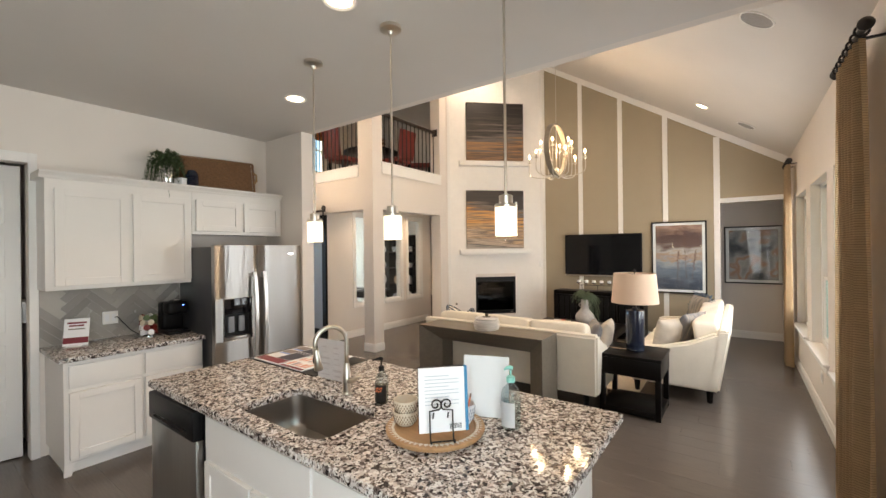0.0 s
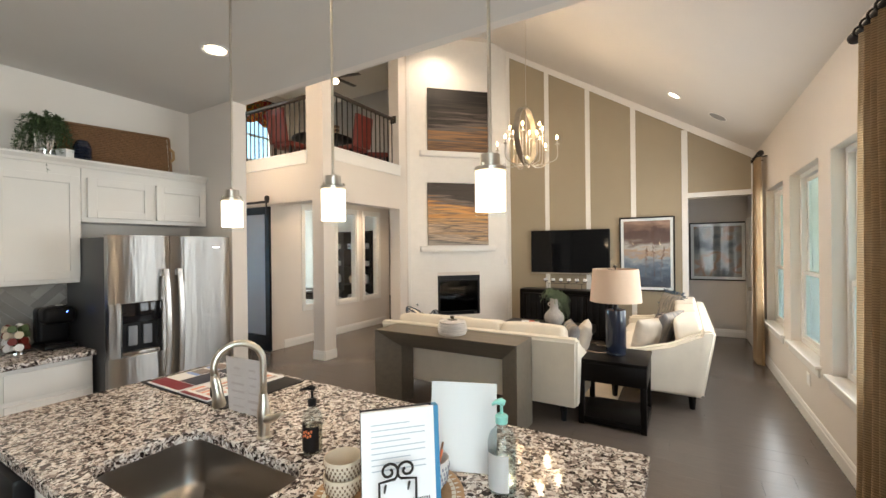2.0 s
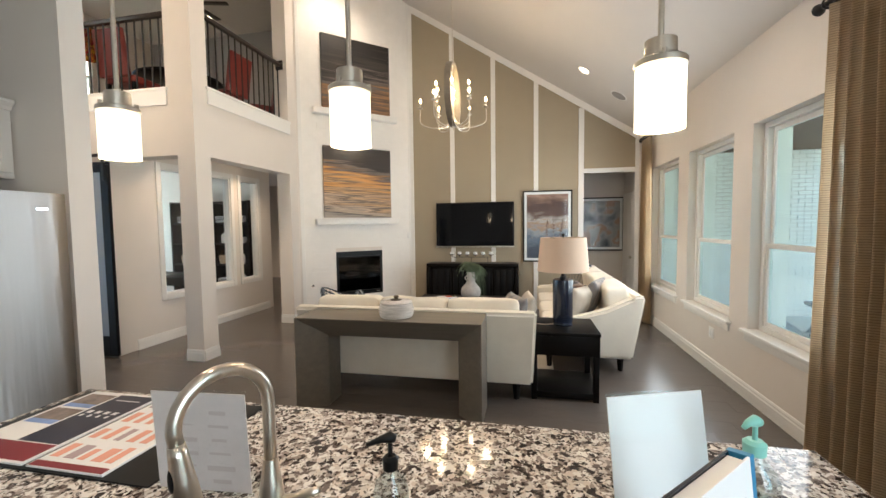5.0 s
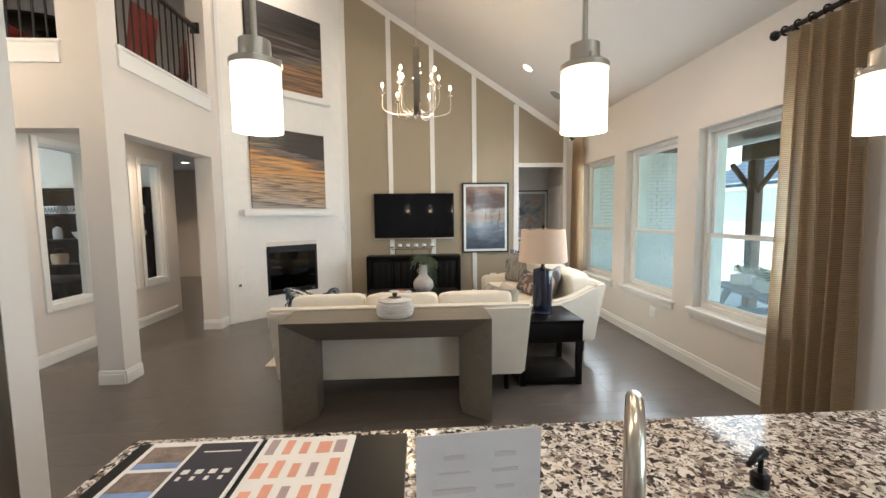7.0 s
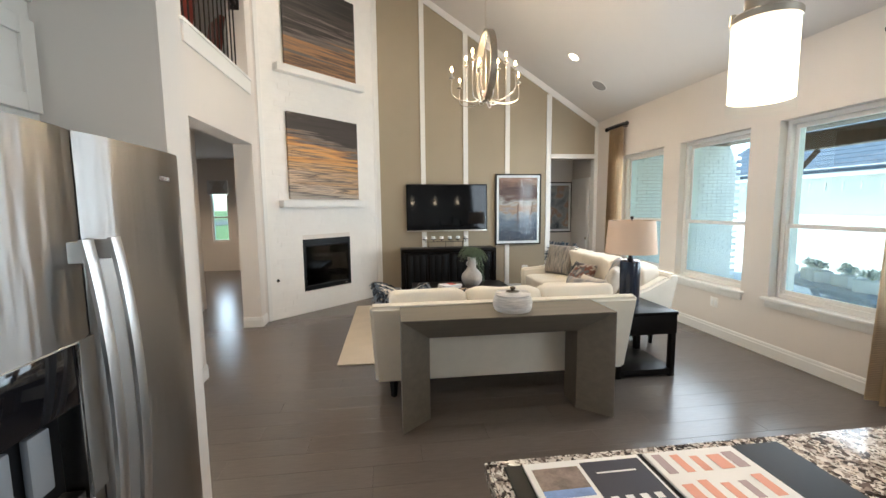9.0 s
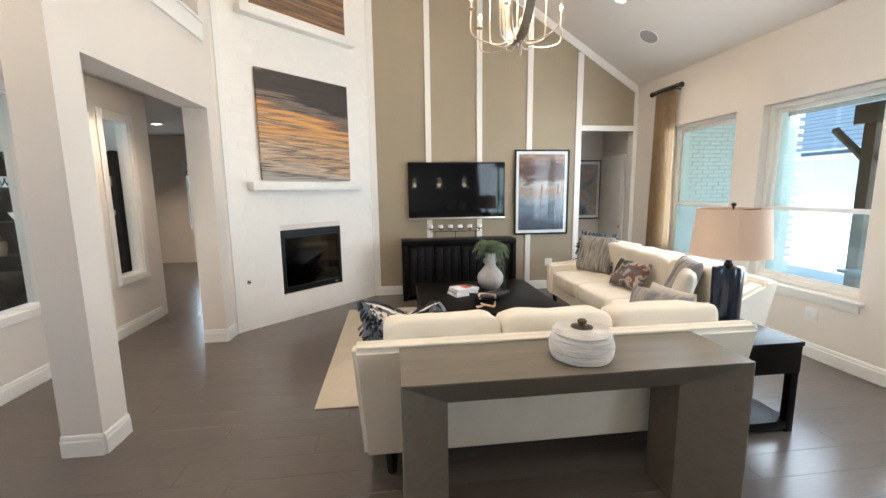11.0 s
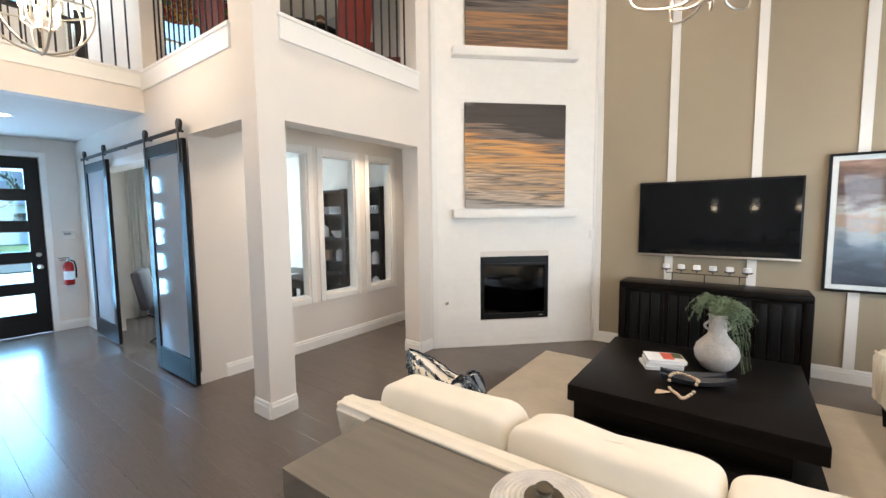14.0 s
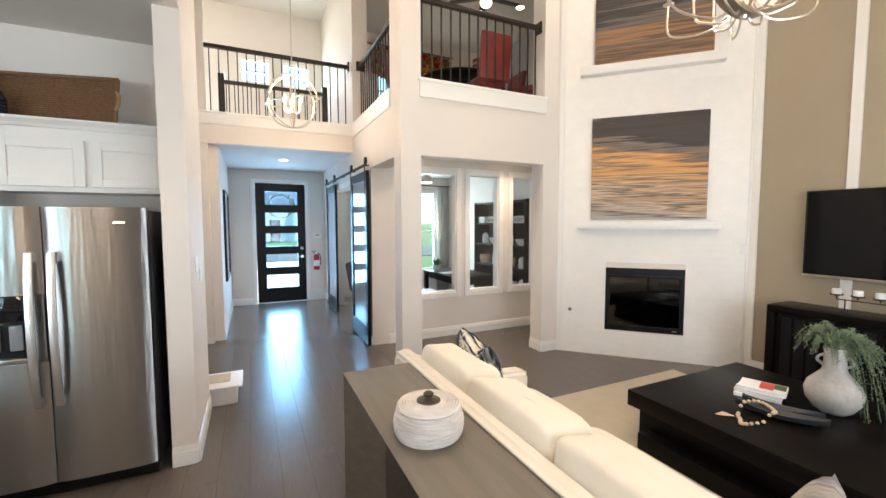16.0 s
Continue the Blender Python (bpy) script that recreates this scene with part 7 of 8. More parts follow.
# ---- foyer ----
def orb_chandelier(x, y, z, r):
    t = thing("orb_chandelier", x, y, z, 0, "silver orb chandelier with lit candle bulbs in the foyer", "chandelier")
    for k, (rx, rz) in enumerate(((90, 0), (90, 60), (90, 120), (12, 20))):
        bm = tube(bmesh.new(), [(r * math.cos(2 * math.pi * q / 48), r * math.sin(2 * math.pi * q / 48), 0) for q in range(48)], 0.008, 6, True)
        bmesh.ops.transform(bm, matrix=pose(0, 0, 0, rx, 0, rz), verts=bm.verts[:])
        part("ring", bm, NICKEL, t)
    part("stem", cyl(bmesh.new(), 0, 0, -r, TOP - z, 0.006, n=8), NICKEL, t)
    for k in range(6):
        a = math.pi * k / 3
        arm = part("arm", tube(bmesh.new(), [(0, 0, -0.12), (0.05 * math.cos(a), 0.05 * math.sin(a), -0.14), (0.10 * math.cos(a), 0.10 * math.sin(a), -0.10)], 0.005, 6), NICKEL, t)
        cx, cy = 0.10 * math.cos(a), 0.10 * math.sin(a)
        part("candle_sleeve", cyl(bmesh.new(), cx, cy, -0.10, -0.02, 0.011, n=10), TRIM, arm)
        part("bulb", lathe(bmesh.new(), [(0, -0.02), (0.014, 0.0), (0.015, 0.015), (0.008, 0.04), (0, 0.055)], 12, cx, cy), BULB, arm, "lit flame bulb")
    part("canopy", lathe(bmesh.new(), [(0, TOP - z), (0.07, TOP - z - 0.001), (0.06, TOP - z - 0.03), (0, TOP - z - 0.035)], 24), NICKEL, t)
    bulb("orb_lamp", x, y, z + 0.02, 60, r=0.15)


orb_chandelier(-5.9, 3.79, 3.07, 0.30)


def wreath():
    t = thing("door_wreath", -9.93, 3.88, 2.0, 0, "dark leafy wreath hung on the outside of the door", "wreath")
    rng = random.Random(6)
    bm = bmesh.new()
    for k in range(520):
        a = rng.uniform(0, 2 * math.pi)
        r = 0.24 + rng.gauss(0, 0.03)
        o = Vector((rng.uniform(-0.03, 0.02), r * math.cos(a), r * math.sin(a)))
        leaf_blade(bm, o, Vector((rng.uniform(-0.3, 0.3), -math.sin(a) + rng.uniform(-0.6, 0.6), math.cos(a) + rng.uniform(-0.6, 0.6))), 0.07, 0.012, 0.0)
    tagged(part("leaves", bm, LEAF, t, "", 0), kind="stuff")
    part("hoop", tube(bmesh.new(), [(0, 0.24 * math.cos(2 * math.pi * q / 40), 0.24 * math.sin(2 * math.pi * q / 40)) for q in range(40)], 0.012, 6, True), WICKER, t)


wreath()


def extinguisher():
    t = thing("fire_extinguisher", -9.78, 4.56, 0.66, 0, "red fire extinguisher hung on the wall by the front door", "extinguisher")
    RED = paint("red_enamel", (0.42, 0.015, 0.015), 0.25, 0.08, coat=0.5)
    part("cylinder", lathe(bmesh.new(), [(0, 0), (0.055, 0.0), (0.06, 0.015), (0.06, 0.27), (0.045, 0.32), (0.02, 0.34), (0, 0.34)], 28), RED, t)
    part("valve", cyl(bmesh.new(), 0, 0, 0.34, 0.385, 0.018, n=14), CHROME, t)
    part("lever", bx(-0.012, 0.012, -0.10, 0.02, 0.39, 0.40, r=0.003), IRON, t)
    part("handle", bx(-0.012, 0.012, -0.09, 0.02, 0.362, 0.372, r=0.003), IRON, t)
    part("hose", tube(bmesh.new(), [(0.02, 0.02, 0.36), (0.03, 0.06, 0.34), (0.04, 0.075, 0.25), (0.04, 0.07, 0.10)], 0.010, 8), BLACK, t)
    part("label", lathe(bmesh.new(), [(0.0603, 0.08), (0.0608, 0.082), (0.0608, 0.20), (0.0603, 0.202)], 28), PAPER, t)
    part("bracket", bx(-0.07, -0.055, -0.03, 0.03, 0.15, 0.30, r=0.003), IRON, t)


extinguisher()
t = thing("alarm_panel", -9.849, 4.60, 1.38, 0, "white alarm keypad on the wall", "keypad")
part("case", bx(0, 0.022, -0.075, 0.075, -0.05, 0.05, r=0.006), TRIM, t)
part("screen", bx(0.0222, 0.024, -0.05, 0.03, 0.005, 0.035), FROST, t)
framed("framed_mirror", pose(-8.45, 2.931, 1.46, 0, 0, 180), 1.1, 1.42, FROST, "tall black framed picture on the entry side wall", 0.02, 0.035)

# ---- loft ----
def loft_chair(x, y, rz, label):
    t = thing("dining_chair", x, y, 3.08, rz, label, "chair", "red chairs at the loft table")
    bm = bx(-0.23, 0.23, -0.23, 0.23, 0.40, 0.50, r=0.03, seg=3)
    part("seat", bm, REDLEATHER, t)
    bm = bx(-0.23, 0.23, -0.035, 0.035, 0.46, 1.05, r=0.025, seg=3)
    bmesh.ops.transform(bm, matrix=pose(0, -0.21, 0, 8), verts=bm.verts[:])
    part("backrest", bm, REDLEATHER, t)
    for a in (-0.2, 0.2):
        for c in (-0.2, 0.2):
            part("leg", bx(a - 0.02, a + 0.02, c - 0.02, c + 0.02, 0, 0.41, r=0.003), ESPRESSO, t)


loft_chair(-6.50, 5.52, 0, "red leather dining chair at the loft table")
loft_chair(-5.78, 6.28, 90, "red leather dining chair beside the loft railing")
loft_chair(-6.55, 7.05, 180, "red leather dining chair at the far side of the loft table")
loft_chair(-5.72, 7.0, 130, "red leather dining chair set aside in the loft")
t = thing("round_table", -6.5, 6.28, 3.08, 0, "round espresso wood pedestal table in the loft", "table")
part("tabletop", lathe(bmesh.new(), [(0, 0.70), (0.58, 0.70), (0.60, 0.715), (0.60, 0.745), (0.59, 0.755), (0, 0.755)], 48), ESPRESSO, t)
part("pedestal", lathe(bmesh.new(), [(0, 0.02), (0.30, 0.02), (0.28, 0.05), (0.10, 0.10), (0.08, 0.40), (0.12, 0.66), (0.2, 0.70), (0, 0.70)], 32), ESPRESSO, t)
t = thing("wood_block_stack", -6.35, 6.5, 3.836, 10, "stack of pale wooden game blocks on the loft table", "game")
for k in range(12):
    part("block", bx(-0.04, 0.04, -0.04, 0.04, 0.026 * k, 0.026 * k + 0.024, r=0.002, seg=1), WICKER if k % 3 else BEAD, t)
t = thing("ceiling_fan", -6.9, 7.0, TOP, 0, "bronze ceiling fan with a lit glass bowl in the loft", "fan")
part("rod", cyl(bmesh.new(), 0, 0, -0.35, 0, 0.014, n=10), BRASSKNOB, t)
part("motor", lathe(bmesh.new(), [(0, -0.34), (0.08, -0.35), (0.13, -0.39), (0.13, -0.45), (0.06, -0.48), (0, -0.48)], 28), BRASSKNOB, t)
part("light_bowl", lathe(bmesh.new(), [(0.09, -0.48), (0.10, -0.50), (0.07, -0.55), (0, -0.57)], 28), CAN, t, "lit glass bowl")
for k in range(5):
    b_ = part("blade", bx(0.14, 0.62, -0.06, 0.06, -0.425, -0.417, r=0.003), RAILWOOD, t)
    b_.matrix_basis = pose(0, 0, 0, 0, 0, 72 * k + 15)
t = thing("window_valance", -9.78, 6.78, 5.22, 0, "red and gold patterned valance over the loft window", "valance")
VAL = fabric("red_gold_print", [(0.35, (0.30, 0.02, 0.02)), (0.46, (0.55, 0.30, 0.05)), (0.52, (0.35, 0.03, 0.02)), (0.6, (0.10, 0.16, 0.05))], 9, mode="CONSTANT")
bm = bmesh.new()
cols_ = []
for i in range(49):
    u = i / 48
    cols_.append([bm.verts.new((0.03 * math.sin(u * 38), (u - 0.5) * 1.9, zz - (0.10 * abs(math.sin(u * 9.42)) if zz < 0 else 0))) for zz in (-0.25, 0.05, 0.35)])
for a_, c_ in zip(cols_, cols_[1:]):
    for k in range(2):
        bm.faces.new((a_[k], c_[k], c_[k + 1], a_[k + 1]))
bmesh.ops.solidify(bm, geom=bm.faces[:], thickness=0.006)
part("cloth", bm, VAL, t, smooth=180)
part("rod", tube(bmesh.new(), [(0.0, -1.05, 0.37), (0.0, 1.05, 0.37)], 0.014, 8), IRON, t)
t = thing("bench_seat", -8.9, 6.1, 3.08, 0, "low black upholstered bench under the loft window", "bench")
part("seat", bx(-0.35, 0.35, -0.9, 0.9, 0.25, 0.45, r=0.05, seg=3), BLACK, t)
for a in (-0.28, 0.28):
    for c in (-0.8, 0.8):
        part("leg", bx(a - 0.025, a + 0.025, c - 0.025, c + 0.025, 0, 0.26), ESPRESSO, t)
framed("framed_print", pose(-6.2, 8.96, 3.75), 0.42, 0.5, ART, "small black framed landscape leaning low on the loft wall", 0.03, 0.02)

# ---- office behind the inner windows ----
def etagere(x, y, label):
    t = thing("bookcase", x, y, 0, 0, label, "bookcase", "open bookcases in the office")
    for a in (-0.42, 0.38):
        part("side_panel", bx(a, a + 0.04, -0.17, 0.17, 0, 2.05, r=0.003, seg=1), ESPRESSO, t)
    for k in range(6):
        part("shelf", bx(-0.379, 0.379, -0.16, 0.16, 0.06 + 0.39 * k, 0.09 + 0.39 * k, r=0.002, seg=1), ESPRESSO, t)
    part("back_panel", bx(-0.379, 0.379, 0.161, 0.169, 0.06, 2.04), BLACK, t)


NAVYPAPER = paint("white_lattice", (0.70, 0.72, 0.75), 0.6)


def shelf_piece(x, y, z, kind, k):
    if kind == "box":
        t = thing("storage_box", x, y, z, 6 * k, "white lattice-patterned storage box on a shelf", "box")
        part("body", bx(-0.11, 0.11, -0.09, 0.09, 0, 0.12, r=0.004), NAVYPAPER, t)
        bm = bmesh.new()
        for q in range(5):
            for sg in (-1, 1):
                prism(bm, [(-0.10 + 0.045 * q, -0.0915, 0.02), (-0.088 + 0.045 * q, -0.0915, 0.02), (-0.088 + 0.045 * q + sg * 0.03, -0.0915, 0.10), (-0.10 + 0.045 * q + sg * 0.03, -0.0915, 0.10)], (0, 0.001, 0))
        part("lattice", bm, NAVY, t, "", 0)
    elif kind == "bowl":
        t = thing("bowl", x, y, z, 0, "white ceramic bowl on a shelf", "bowl")
        part("body", lathe(bmesh.new(), [(0, 0), (0.06, 0), (0.10, 0.05), (0.13, 0.11), (0.124, 0.11), (0.09, 0.05), (0, 0.012)], 28), PAPER, t)
    elif kind == "jar":
        t = thing("canister", x, y, z, 0, "white lidded canister on a shelf", "jar")
        part("body", lathe(bmesh.new(), [(0, 0), (0.055, 0), (0.06, 0.02), (0.06, 0.14), (0.05, 0.16), (0, 0.16)], 24), PAPER, t)
        part("lid", lathe(bmesh.new(), [(0.05, 0.161), (0.05, 0.175), (0.015, 0.185), (0.015, 0.20), (0, 0.20)], 24), PAPER, t)
    elif kind == "basket":
        t = thing("basket", x, y, z, 0, "tan woven basket on a shelf", "basket")
        part("body", lathe(bmesh.new(), [(0, 0), (0.09, 0), (0.11, 0.09), (0.105, 0.16), (0.098, 0.16), (0.10, 0.09), (0, 0.02)], 28), BEAD, t)
        part("handle", tube(bmesh.new(), [(-0.10, 0, 0.15), (-0.07, 0, 0.24), (0.07, 0, 0.24), (0.10, 0, 0.15)], 0.008, 6), WICKER, t)


for x, lab in ((-6.665, "tall espresso open bookcase with white ceramics"), (-7.51, "tall espresso open bookcase beside its twin")):
    etagere(x, 7.54, lab)
    for k, kinds in enumerate((("bowl", "jar"), ("box", "jar"), ("basket", "jar"), ("jar", "bowl"), ("box", "box"))):
        for q, kd in enumerate(kinds):
            shelf_piece(x - 0.19 + 0.36 * q, 7.50, 0.091 + 0.39 * k, kd, q)
t = thing("desk", -7.40, 6.72, 0, 0, "espresso wood writing desk in the office", "desk")
part("top", bx(-0.70, 0.70, -0.40, 0.40, 0.71, 0.75, r=0.004), ESPRESSO, t)
for a in (-0.68, 0.61):
    for c in (-0.38, 0.31):
        part("leg", bx(a, a + 0.07, c, c + 0.07, 0, 0.71, r=0.003), ESPRESSO, t)
part("drawer_box", bx(-0.61, 0.61, -0.31, 0.31, 0.60, 0.709, r=0.003), ESPRESSO, t)
t = thing("desk_plant", -7.84, 6.5, 0.75, 0, "small spiky green plant in a white pot on the desk", "plant")
part("pot", lathe(bmesh.new(), [(0, 0), (0.06, 0), (0.075, 0.10), (0.068, 0.10), (0.06, 0.085), (0, 0.08)], 24), PAPER, t)
bm = bmesh.new()
rng = random.Random(21)
for k in range(34):
    a = rng.uniform(0, 6.28)
    leaf_blade(bm, Vector((0, 0, 0.08)), Vector((math.cos(a), math.sin(a), rng.uniform(0.6, 2.2))), rng.uniform(0.16, 0.26), 0.014, 0.03)
part("leaves", bm, LEAF, t, "", 0)
t = thing("paper_sheet", -7.4, 6.55, 0.7505, 15, "white sheet of paper on the desk", "paper")
part("sheet", bx(-0.11, 0.11, -0.15, 0.15, 0, 0.002), PAPER, t)


def office_chair(x, y, rz, m_, label):
    t = thing("armchair", x, y, 0, rz, label, "chair")
    part("seat", bx(-0.28, 0.28, -0.28, 0.28, 0.36, 0.48, r=0.04, seg=3), m_, t)
    bm = bx(-0.28, 0.28, -0.05, 0.05, 0.42, 0.95, r=0.045, seg=3)
    bmesh.ops.transform(bm, matrix=pose(0, -0.24, 0, 10), verts=bm.verts[:])
    part("backrest", bm, m_, t)
    for sx in (-1, 1):
        part("frame", tube(bmesh.new(), [(sx * 0.27, -0.28, 0.0), (sx * 0.27, 0.27, 0.36), (sx * 0.27, 0.27, 0.0), (sx * 0.27, -0.28, 0.36)], 0.012, 7), IRON, t)


office_chair(-7.2, 5.95, 0, WHITEPOT, "white upholstered office chair by the desk")
office_chair(-8.2, 5.35, -30, paint("grey_velvet", (0.07, 0.07, 0.085), 0.8), "dark grey sling chair on a black metal frame")
t = thing("office_pendant", -7.6, 6.2, 2.74, 0, "nickel drum pendant in the office", "light")
part("stem", cyl(bmesh.new(), 0, 0, -0.25, 0, 0.008, n=8), NICKEL, t)
part("shade", lathe(bmesh.new(), [(0.03, -0.22), (0.09, -0.26), (0.10, -0.36), (0.096, -0.36), (0.086, -0.265), (0.03, -0.23)], 28), NICKEL, t)
part("diffuser", cyl(bmesh.new(), 0, 0, -0.365, -0.35, 0.092, n=24), CAN, t)
for yc, wide in ((5.55, 0.5), (7.53, 0.32)):
    t = thing("curtain", -9.75, yc, 0, 0, "white curtain panel beside the office window", "curtain")
    bm = bmesh.new()
    cols_ = []
    for i in range(61):
        u = i / 60
        cols_.append([bm.verts.new((0.04 * math.sin(u * 31 + 0.4 * zz), (u - 0.5) * wide, zz)) for zz in (0.02, 0.8, 1.7, 2.5)])
    for a_, c_ in zip(cols_, cols_[1:]):
        for k in range(3):
            bm.faces.new((a_[k], c_[k], c_[k + 1], a_[k + 1]))
    bmesh.ops.solidify(bm, geom=bm.faces[:], thickness=0.004)
    part("cloth", bm, paint("white_curtain_cloth", (0.78, 0.76, 0.72), 0.9, 0.05, 5, 400, 0.2), t, smooth=180)
t = thing("curtain_rod", -9.75, 6.47, 2.53, 0, "dark rod above the office window", "rod")
part("rod", tube(bmesh.new(), [(0, -1.25, 0), (0, 1.25, 0)], 0.012, 8), IRON, t)

# ---- back room at the end of the hall ----
w = new("window_13")
tagged(w, "narrow white back window with clear panes", "window", kind="structure")
bm = bmesh.new()
for p_ in ((-7.64, -7.61, 0.75, 2.2), (-7.27, -7.24, 0.75, 2.2), (-7.61, -7.27, 2.16, 2.2), (-7.61, -7.27, 0.75, 0.79), (-7.61, -7.27, 1.34, 1.38)):
    box(bm, p_[0], p_[1], 12.03, 12.1, p_[2], p_[3])
part("window_frame", bm, TRIM, w)
part("pane", bx(-7.61, -7.27, 12.06, 12.064, 0.79, 2.16), PANE, w, "", 0).visible_shadow = False
t = thing("valance", -7.44, 11.97, 1.94, 0, "white valance with a brown lattice print over the back window", "valance")
part("cloth", bx(-0.24, 0.24, -0.03, 0.0, 0, 0.34, r=0.004), WHITEPOT, t)
bm = bmesh.new()
for q in range(-6, 12):
    for sg in (-1, 1):
        x0_, x1_ = -0.24 + 0.06 * q, -0.24 + 0.06 * q + sg * 0.18
        if min(x0_, x1_) > -0.24 and max(x0_, x1_) < 0.22:
            prism(bm, [(x0_, -0.0345, 0.02), (x0_ + 0.014, -0.0345, 0.02), (x1_ + 0.014, -0.0345, 0.32), (x1_, -0.0345, 0.32)], (0, 0.002, 0))
part("lattice_print", bm, WICKER, t, "brown lattice print", 0)

# ---- passage door ----
d = new("door_3")
d.matrix_world = pose(0.645, 8.90, 0, 0, 0, 90)
tagged(d, "white panelled passage door, closed", "door", kind="structure")
part("leaf", bx(-0.38, 0.38, 0.001, 0.03, 0.01, 2.1, r=0.003), TRIM, d)
for a in (-0.30, 0.04):
    for e, f in ((0.2, 0.9), (1.05, 1.95)):
        part("panel", bx(a, a + 0.26, 0.0305, 0.036, e, f, r=0.003, seg=1), TRIM, d)
part("door_handle", lathe(bmesh.new(), [(0, 0.9), (0.02, 0.91), (0.024, 0.93), (0.02, 0.95), (0, 0.96)], 16, -0.32, 0.055), NICKEL, d)

# ---- outdoors ----
GRASS = paint("lawn", (0.06, 0.10, 0.03), 0.9, 0.4, 0.8, 40, 0.8)
PAVE = paint("pale_concrete", (0.58, 0.57, 0.55), 0.85, 0.12, 1.5, 90, 0.4)
BRICK = paint("painted_brick", (0.86, 0.83, 0.78), 0.8, 0.12, 4, 80, 0.6)
MORTAR = paint("painted_mortar", (0.60, 0.56, 0.51), 0.9, 0.1, 6, 90, 0.5)
CEDAR = paint("stained_cedar", (0.13, 0.065, 0.035), 0.6, 0.3, 3, 40, 0.3, stretch=(6, 6, 0.6))
SLATE = paint("blue_grey_shingle", (0.06, 0.075, 0.11), 0.8, 0.35, 5, 60, 0.6)
STUCCO = paint("white_siding", (0.66, 0.68, 0.68), 0.8, 0.06, 1.5, 90, 0.3)
DENIMWOOD = paint("blue_grey_painted_wood", (0.10, 0.13, 0.19), 0.55, 0.2, 4, 60, 0.2)
setting("ground", bx(-400, 400, -400, 400, -0.5, -0.25), GRASS, "lawn that runs to the horizon")
setting("patio", bx(0.95, 8.2, -4.0, 16.0, -0.249, -0.06), PAVE, "pale concrete patio slab")
setting("pavement", bx(-20, -10.0, 1.0, 6.0, -0.249, -0.06), PAVE, "pale concrete front walk")
setting("road", bx(-30, -22, -200, 200, -0.249, -0.20), paint("asphalt", (0.06, 0.06, 0.06), 0.9, 0.2, 2, 90, 0.6), "grey asphalt street")
# facade of this house: thick brick veneer outside the windows
setting("wall_veneer", slab("x", 0.832, 0.11, -3.35, 8.6, -0.25, 3.0, [(a, c, 0.60, 2.38) for a, c in WIN] + [(-1.8, 0.6, 0.60, 2.38)]), BRICK, "painted brick facade round the windows")
wing = setting("wall_wing", bx(0.95, 3.80, 8.62, 8.9, -0.25, 3.0), MORTAR, "painted brick wing of the house")


def brickwork():
    rng = random.Random(9)
    meshes = []
    for ln in (0.194, 0.094):
        b = bmesh.new()
        box(b, -ln / 2, ln / 2, -0.012, 0.01, -0.0285, 0.0285, 0.003, 1)
        me = bpy.data.meshes.new("brick")
        b.to_mesh(me)
        b.free()
        me.materials.append(BRICK)
        meshes.append(me)
    rest, count = bmesh.new(), 0
    z, row = -0.2, 0
    while z < 2.97:
        x = 0.95 + (0.1 if row % 2 == 0 else 0.0)
        while x < 3.72:
            cx, cy = x + 0.1, 8.62 + rng.uniform(-0.003, 0.003)
            if 0.95 < z < 2.6 and x < 2.75 and count < 300:
                o = new("brick", meshes[0])
                o.parent = wing
                o.location = (cx, cy, z)
                count += 1
            else:
                box(rest, cx - 0.097, cx + 0.097, cy - 0.012, cy + 0.01, z - 0.0285, z + 0.0285)
            x += 0.204
        z += 0.067
        row += 1
    tagged(part("far_bricks", rest, BRICK, wing, "painted bricks", 0), kind="stuff")


setting("patio_ceiling", bx(0.95, 3.6, 2.5, 8.6, 2.72, 2.8), CEDAR, "stained board patio ceiling")
t = thing("patio_beam", 3.3, 0, 2.38, 0, "stained cedar beam along the patio edge", "beam")
part("beam", bx(-0.09, 0.09, 2.5, 7.3, 0, 0.26, r=0.006), CEDAR, t)
for k, y in enumerate((7.1, 2.6)):
    t = thing("patio_post", 3.3, y, -0.06, 0, "square stained cedar post under the patio beam", "post", "patio posts")
    part("post", bx(-0.075, 0.075, -0.075, 0.075, 0, 2.438, r=0.006), CEDAR, t)
    for sg in (-1, 1):
        part("brace", tube(bmesh.new(), [(0, sg * 0.05, 1.95), (0, sg * 0.5, 2.42)], 0.05, 4), CEDAR, t)
    part("foot_plate", bx(-0.10, 0.10, -0.10, 0.10, 0, 0.06, r=0.004), IRON, t)


def patio_table(x, y, rz):
    t = thing("picnic_table", x, y, -0.06, rz, "blue-grey painted wooden picnic table on the patio", "table")
    for k in range(4):
        part("top_board", bx(-0.95, 0.95, -0.36 + 0.18 * k, -0.19 + 0.18 * k, 0.62, 0.66, r=0.004), DENIMWOOD, t)
    for sg in (-1, 1):
        part("seat_board", bx(-0.95, 0.95, sg * 0.62 - 0.12, sg * 0.62 + 0.12, 0.36, 0.40, r=0.004), DENIMWOOD, t)
        part("cross_beam", bx(sg * 0.6 - 0.03, sg * 0.6 + 0.03, -0.72, 0.72, 0.28, 0.36, r=0.003), DENIMWOOD, t)
        for sy in (-1, 1):
            part("leg", tube(bmesh.new(), [(sg * 0.66, sy * 0.55, 0.0), (sg * 0.66, sy * 0.2, 0.62)], 0.045, 4), DENIMWOOD, t)


patio_table(2.10, 5.30, 76)


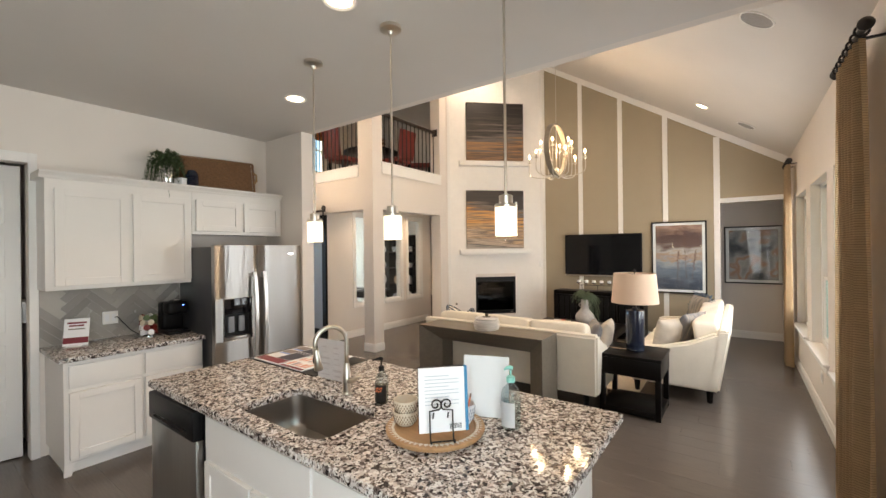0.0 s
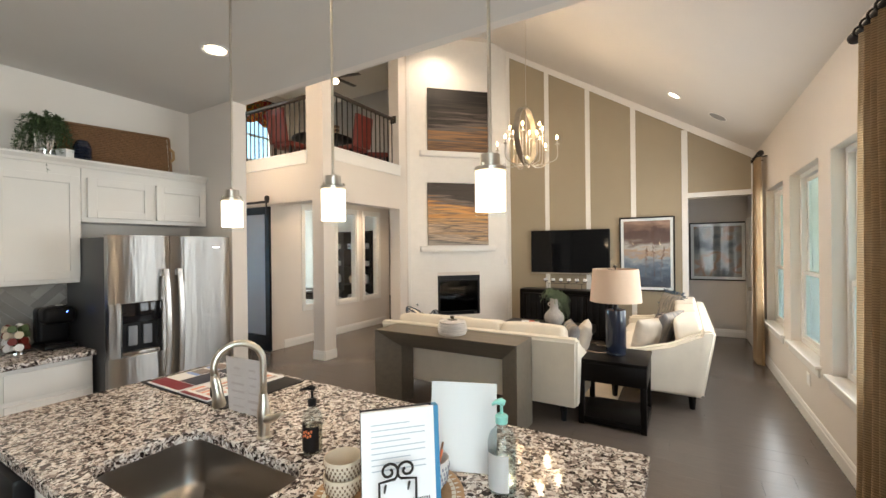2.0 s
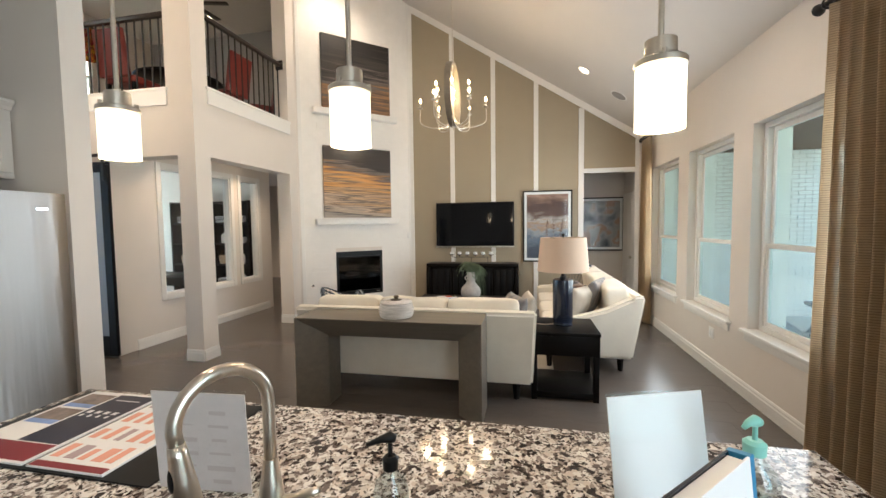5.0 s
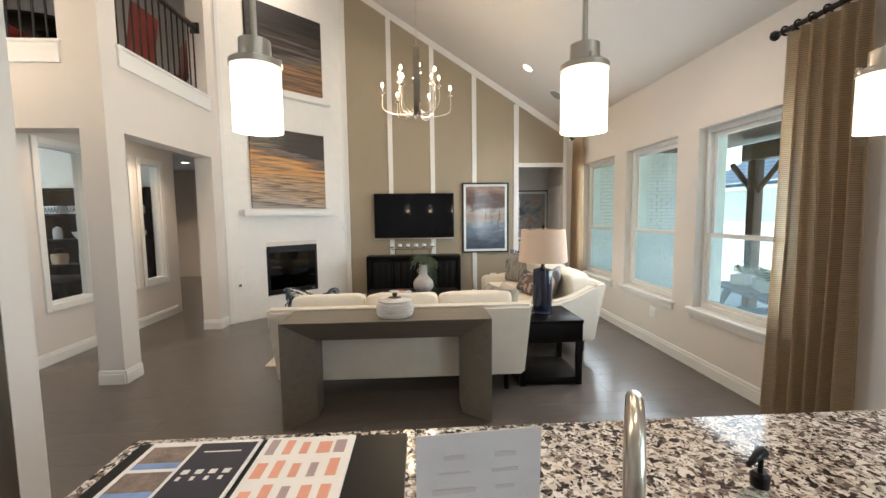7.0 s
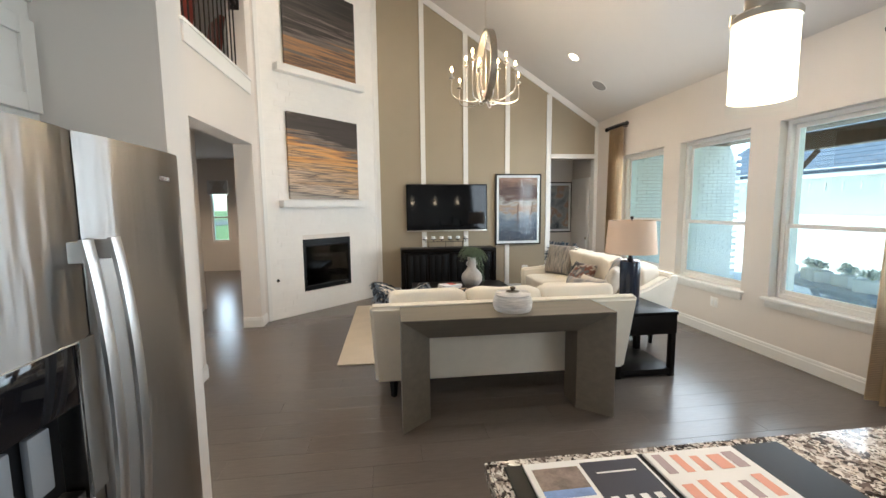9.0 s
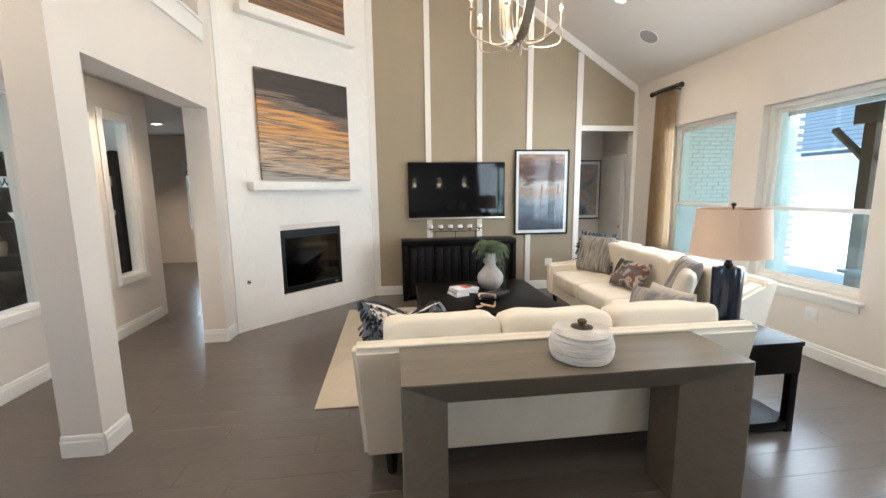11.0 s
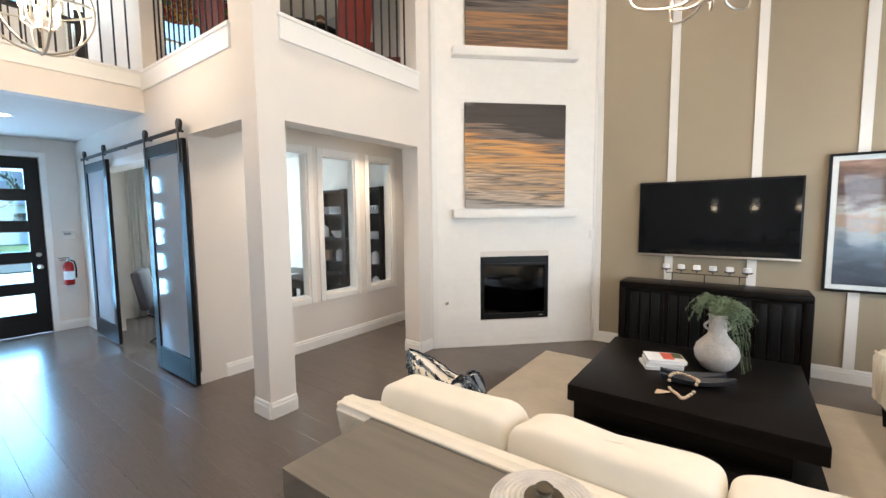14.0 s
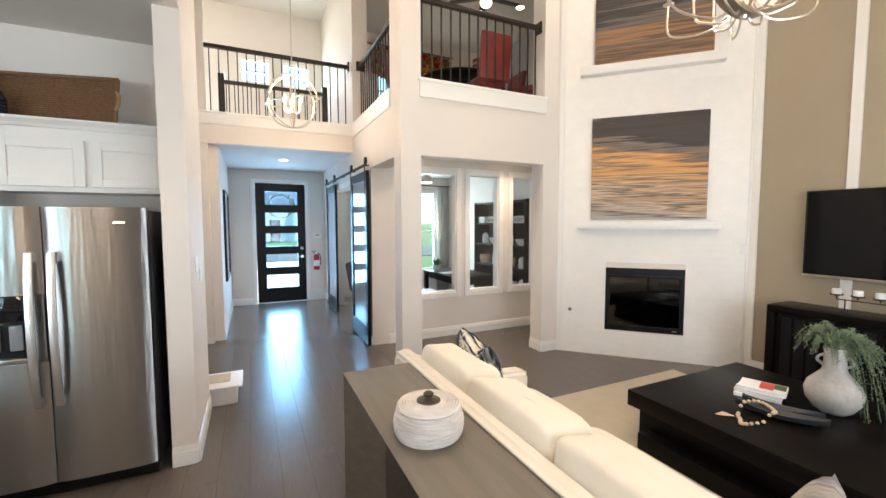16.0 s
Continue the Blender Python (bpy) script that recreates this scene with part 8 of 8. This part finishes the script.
def planter(x, y, z, seed):
    t = thing("planter", x, y, z, 20 * seed, "white slatted planter with silvery green plants", "planter", "planters on the patio table")
    part("body", bx(-0.11, 0.11, -0.09, 0.09, 0, 0.13, r=0.004), PAPER, t)
    for k in range(6):
        part("slat", bx(-0.108 + 0.037 * k, -0.082 + 0.037 * k, -0.101, -0.0905, 0.005, 0.14, r=0.002, seg=1), PAPER, t)
    st2, lv2 = sprigs(16, 0.14, 0.12, 0.06, seed, 0.05, 0.012, 10)
    for b2 in (st2, lv2):
        bmesh.ops.translate(b2, vec=(0, 0, 0.12), verts=b2.verts[:])
    part("stem_cluster", st2, SAGE, t)
    tagged(part("leaves", lv2, SAGE, t, "", 0), kind="stuff")


for ds, dn, seed in ((0.68, 0.05, 1), (0.36, -0.02, 2), (0.10, 0.06, 3), (-0.22, 0.0, 4), (-0.58, 0.05, 5)):
    a = radians(76)
    planter(2.10 + ds * math.cos(a) - dn * math.sin(a), 5.30 + ds * math.sin(a) + dn * math.cos(a), 0.60, seed)


def neighbour_house():
    t = thing("neighbour_house", 8.0, 2.0, -0.42, 0, "white neighbouring house with a blue-grey shingle roof", "house")
    part("wall", bx(0, 6, -9, 12, 0, 2.75), STUCCO, t)
    part("soffit", bx(-0.45, 0.0, -9.3, 12.3, 2.68, 2.75), TRIM, t)
    part("fascia", bx(-0.48, -0.452, -9.3, 12.3, 2.62, 2.84, r=0.004), TRIM, t)
    roof = part("roof", prism(bmesh.new(), [(-0.5, -9.4, 2.78), (3.0, -9.4, 4.7), (3.0, -9.4, 4.6), (-0.5, -9.4, 2.72)], (0, 21.8, 0)), SLATE, t)
    for k in range(14):
        f = k / 14
        x0, z0 = -0.5 + 3.5 * f, 2.80 + 1.92 * f
        part("shingle_course", prism(bmesh.new(), [(x0 - 0.02, -9.4, z0 - 0.02), (x0 - 0.02, -9.4, z0 + 0.008), (x0 + 0.25, -9.4, z0 + 0.14), (x0 + 0.25, -9.4, z0 + 0.11)], (0, 21.8, 0)), SLATE, roof)
    for k in range(50):
        part("frieze_slat", bx(-0.03, -0.001, -8.9 + 0.41 * k, -8.86 + 0.41 * k, 2.30, 2.50), TRIM, t)


neighbour_house()


def front_house():
    t = thing("street_house", -45, 6.0, -0.25, 0, "pale brick house across the street", "house")
    part("wall", bx(-6, 0, -9, 9, 0, 3.0), STUCCO, t)
    part("roof", prism(bmesh.new(), [(0.6, -9.5, 2.9), (-3, -9.5, 5.6), (-6.6, -9.5, 2.9)], (0, 19, 0)), SLATE, t)
    for y in (-5, 2.5, 6):
        wn_ = part("window", bx(0.001, 0.05, y, y + 1.2, 0.9, 2.3), BLACKGLASS, t)
        part("window_frame", bx(0.051, 0.07, y - 0.08, y + 1.28, 2.3, 2.38), TRIM, wn_)
    part("door", bx(0.001, 0.06, -1, 0, 0, 2.2), ESPRESSO, t)


front_house()
# unseen slab added so that no sun reaches in through the door glass
setting("sun_block_slab", bx(-12.5, -10.0, 1.5, 6.0, 2.75, 2.9), TRIM, "unseen white slab that keeps the sun off the front door")


def ledge_stone():
    """Thin painted stone strips that face the fireplace wall, hardly proud of one another."""
    rng = random.Random(17)
    WHITESTONE = paint("painted_ledge_stone", (0.86, 0.83, 0.79), 0.5, 0.04, 6, 120, 0.25)
    base = bpy.data.objects["wall_fireplace"]
    meshes, rest, count = {}, bmesh.new(), 0
    h, row, z = 0.078, 0, 0.0
    while z + h < TOP:
        s = 0.062 - rng.uniform(0, 0.2)
        while s < 2.018:
            ln = rng.choice((0.24, 0.36, 0.48))
            a, c = max(s, 0.062), min(s + ln, 2.018)
            spans = [(a, c)]
            if z + h > 0.325 and z < 1.108:
                spans = [(max(a, p), min(c, q)) for p, q in ((0.062, 0.578), (1.442, 2.018))]
            for p, q in spans:
                if q - p < 0.015:
                    continue
                d = rng.uniform(0.004, 0.0052)
                if q - p > ln - 0.001 and count < 300 and z < 3.3:
                    if ln not in meshes:
                        b = bmesh.new()
                        box(b, -ln / 2 + 0.0003, ln / 2 - 0.0003, -0.006, 0.004, 0.0003, h - 0.0003, 0.0006, 1)
                        me = bpy.data.meshes.new("stone_strip")
                        b.to_mesh(me)
                        b.free()
                        me.materials.append(WHITESTONE)
                        meshes[ln] = me
                    o = new("stone_strip", meshes[ln])
                    o.parent = base
                    o.location = ((p + q) / 2, 0.001 - d * 0.4, z)
                    count += 1
                else:
                    box(rest, p + 0.0003, q - 0.0003, -d, -0.0005, z + 0.0003, z + h - 0.0003)
            s += ln
        z += h
        row += 1
    tagged(part("stone_facing", rest, WHITESTONE, base, "white painted stone strips", 0), kind="stuff")


# ---- pieces of walls and floors ----
brickwork()
ledge_stone()
floor_finish()
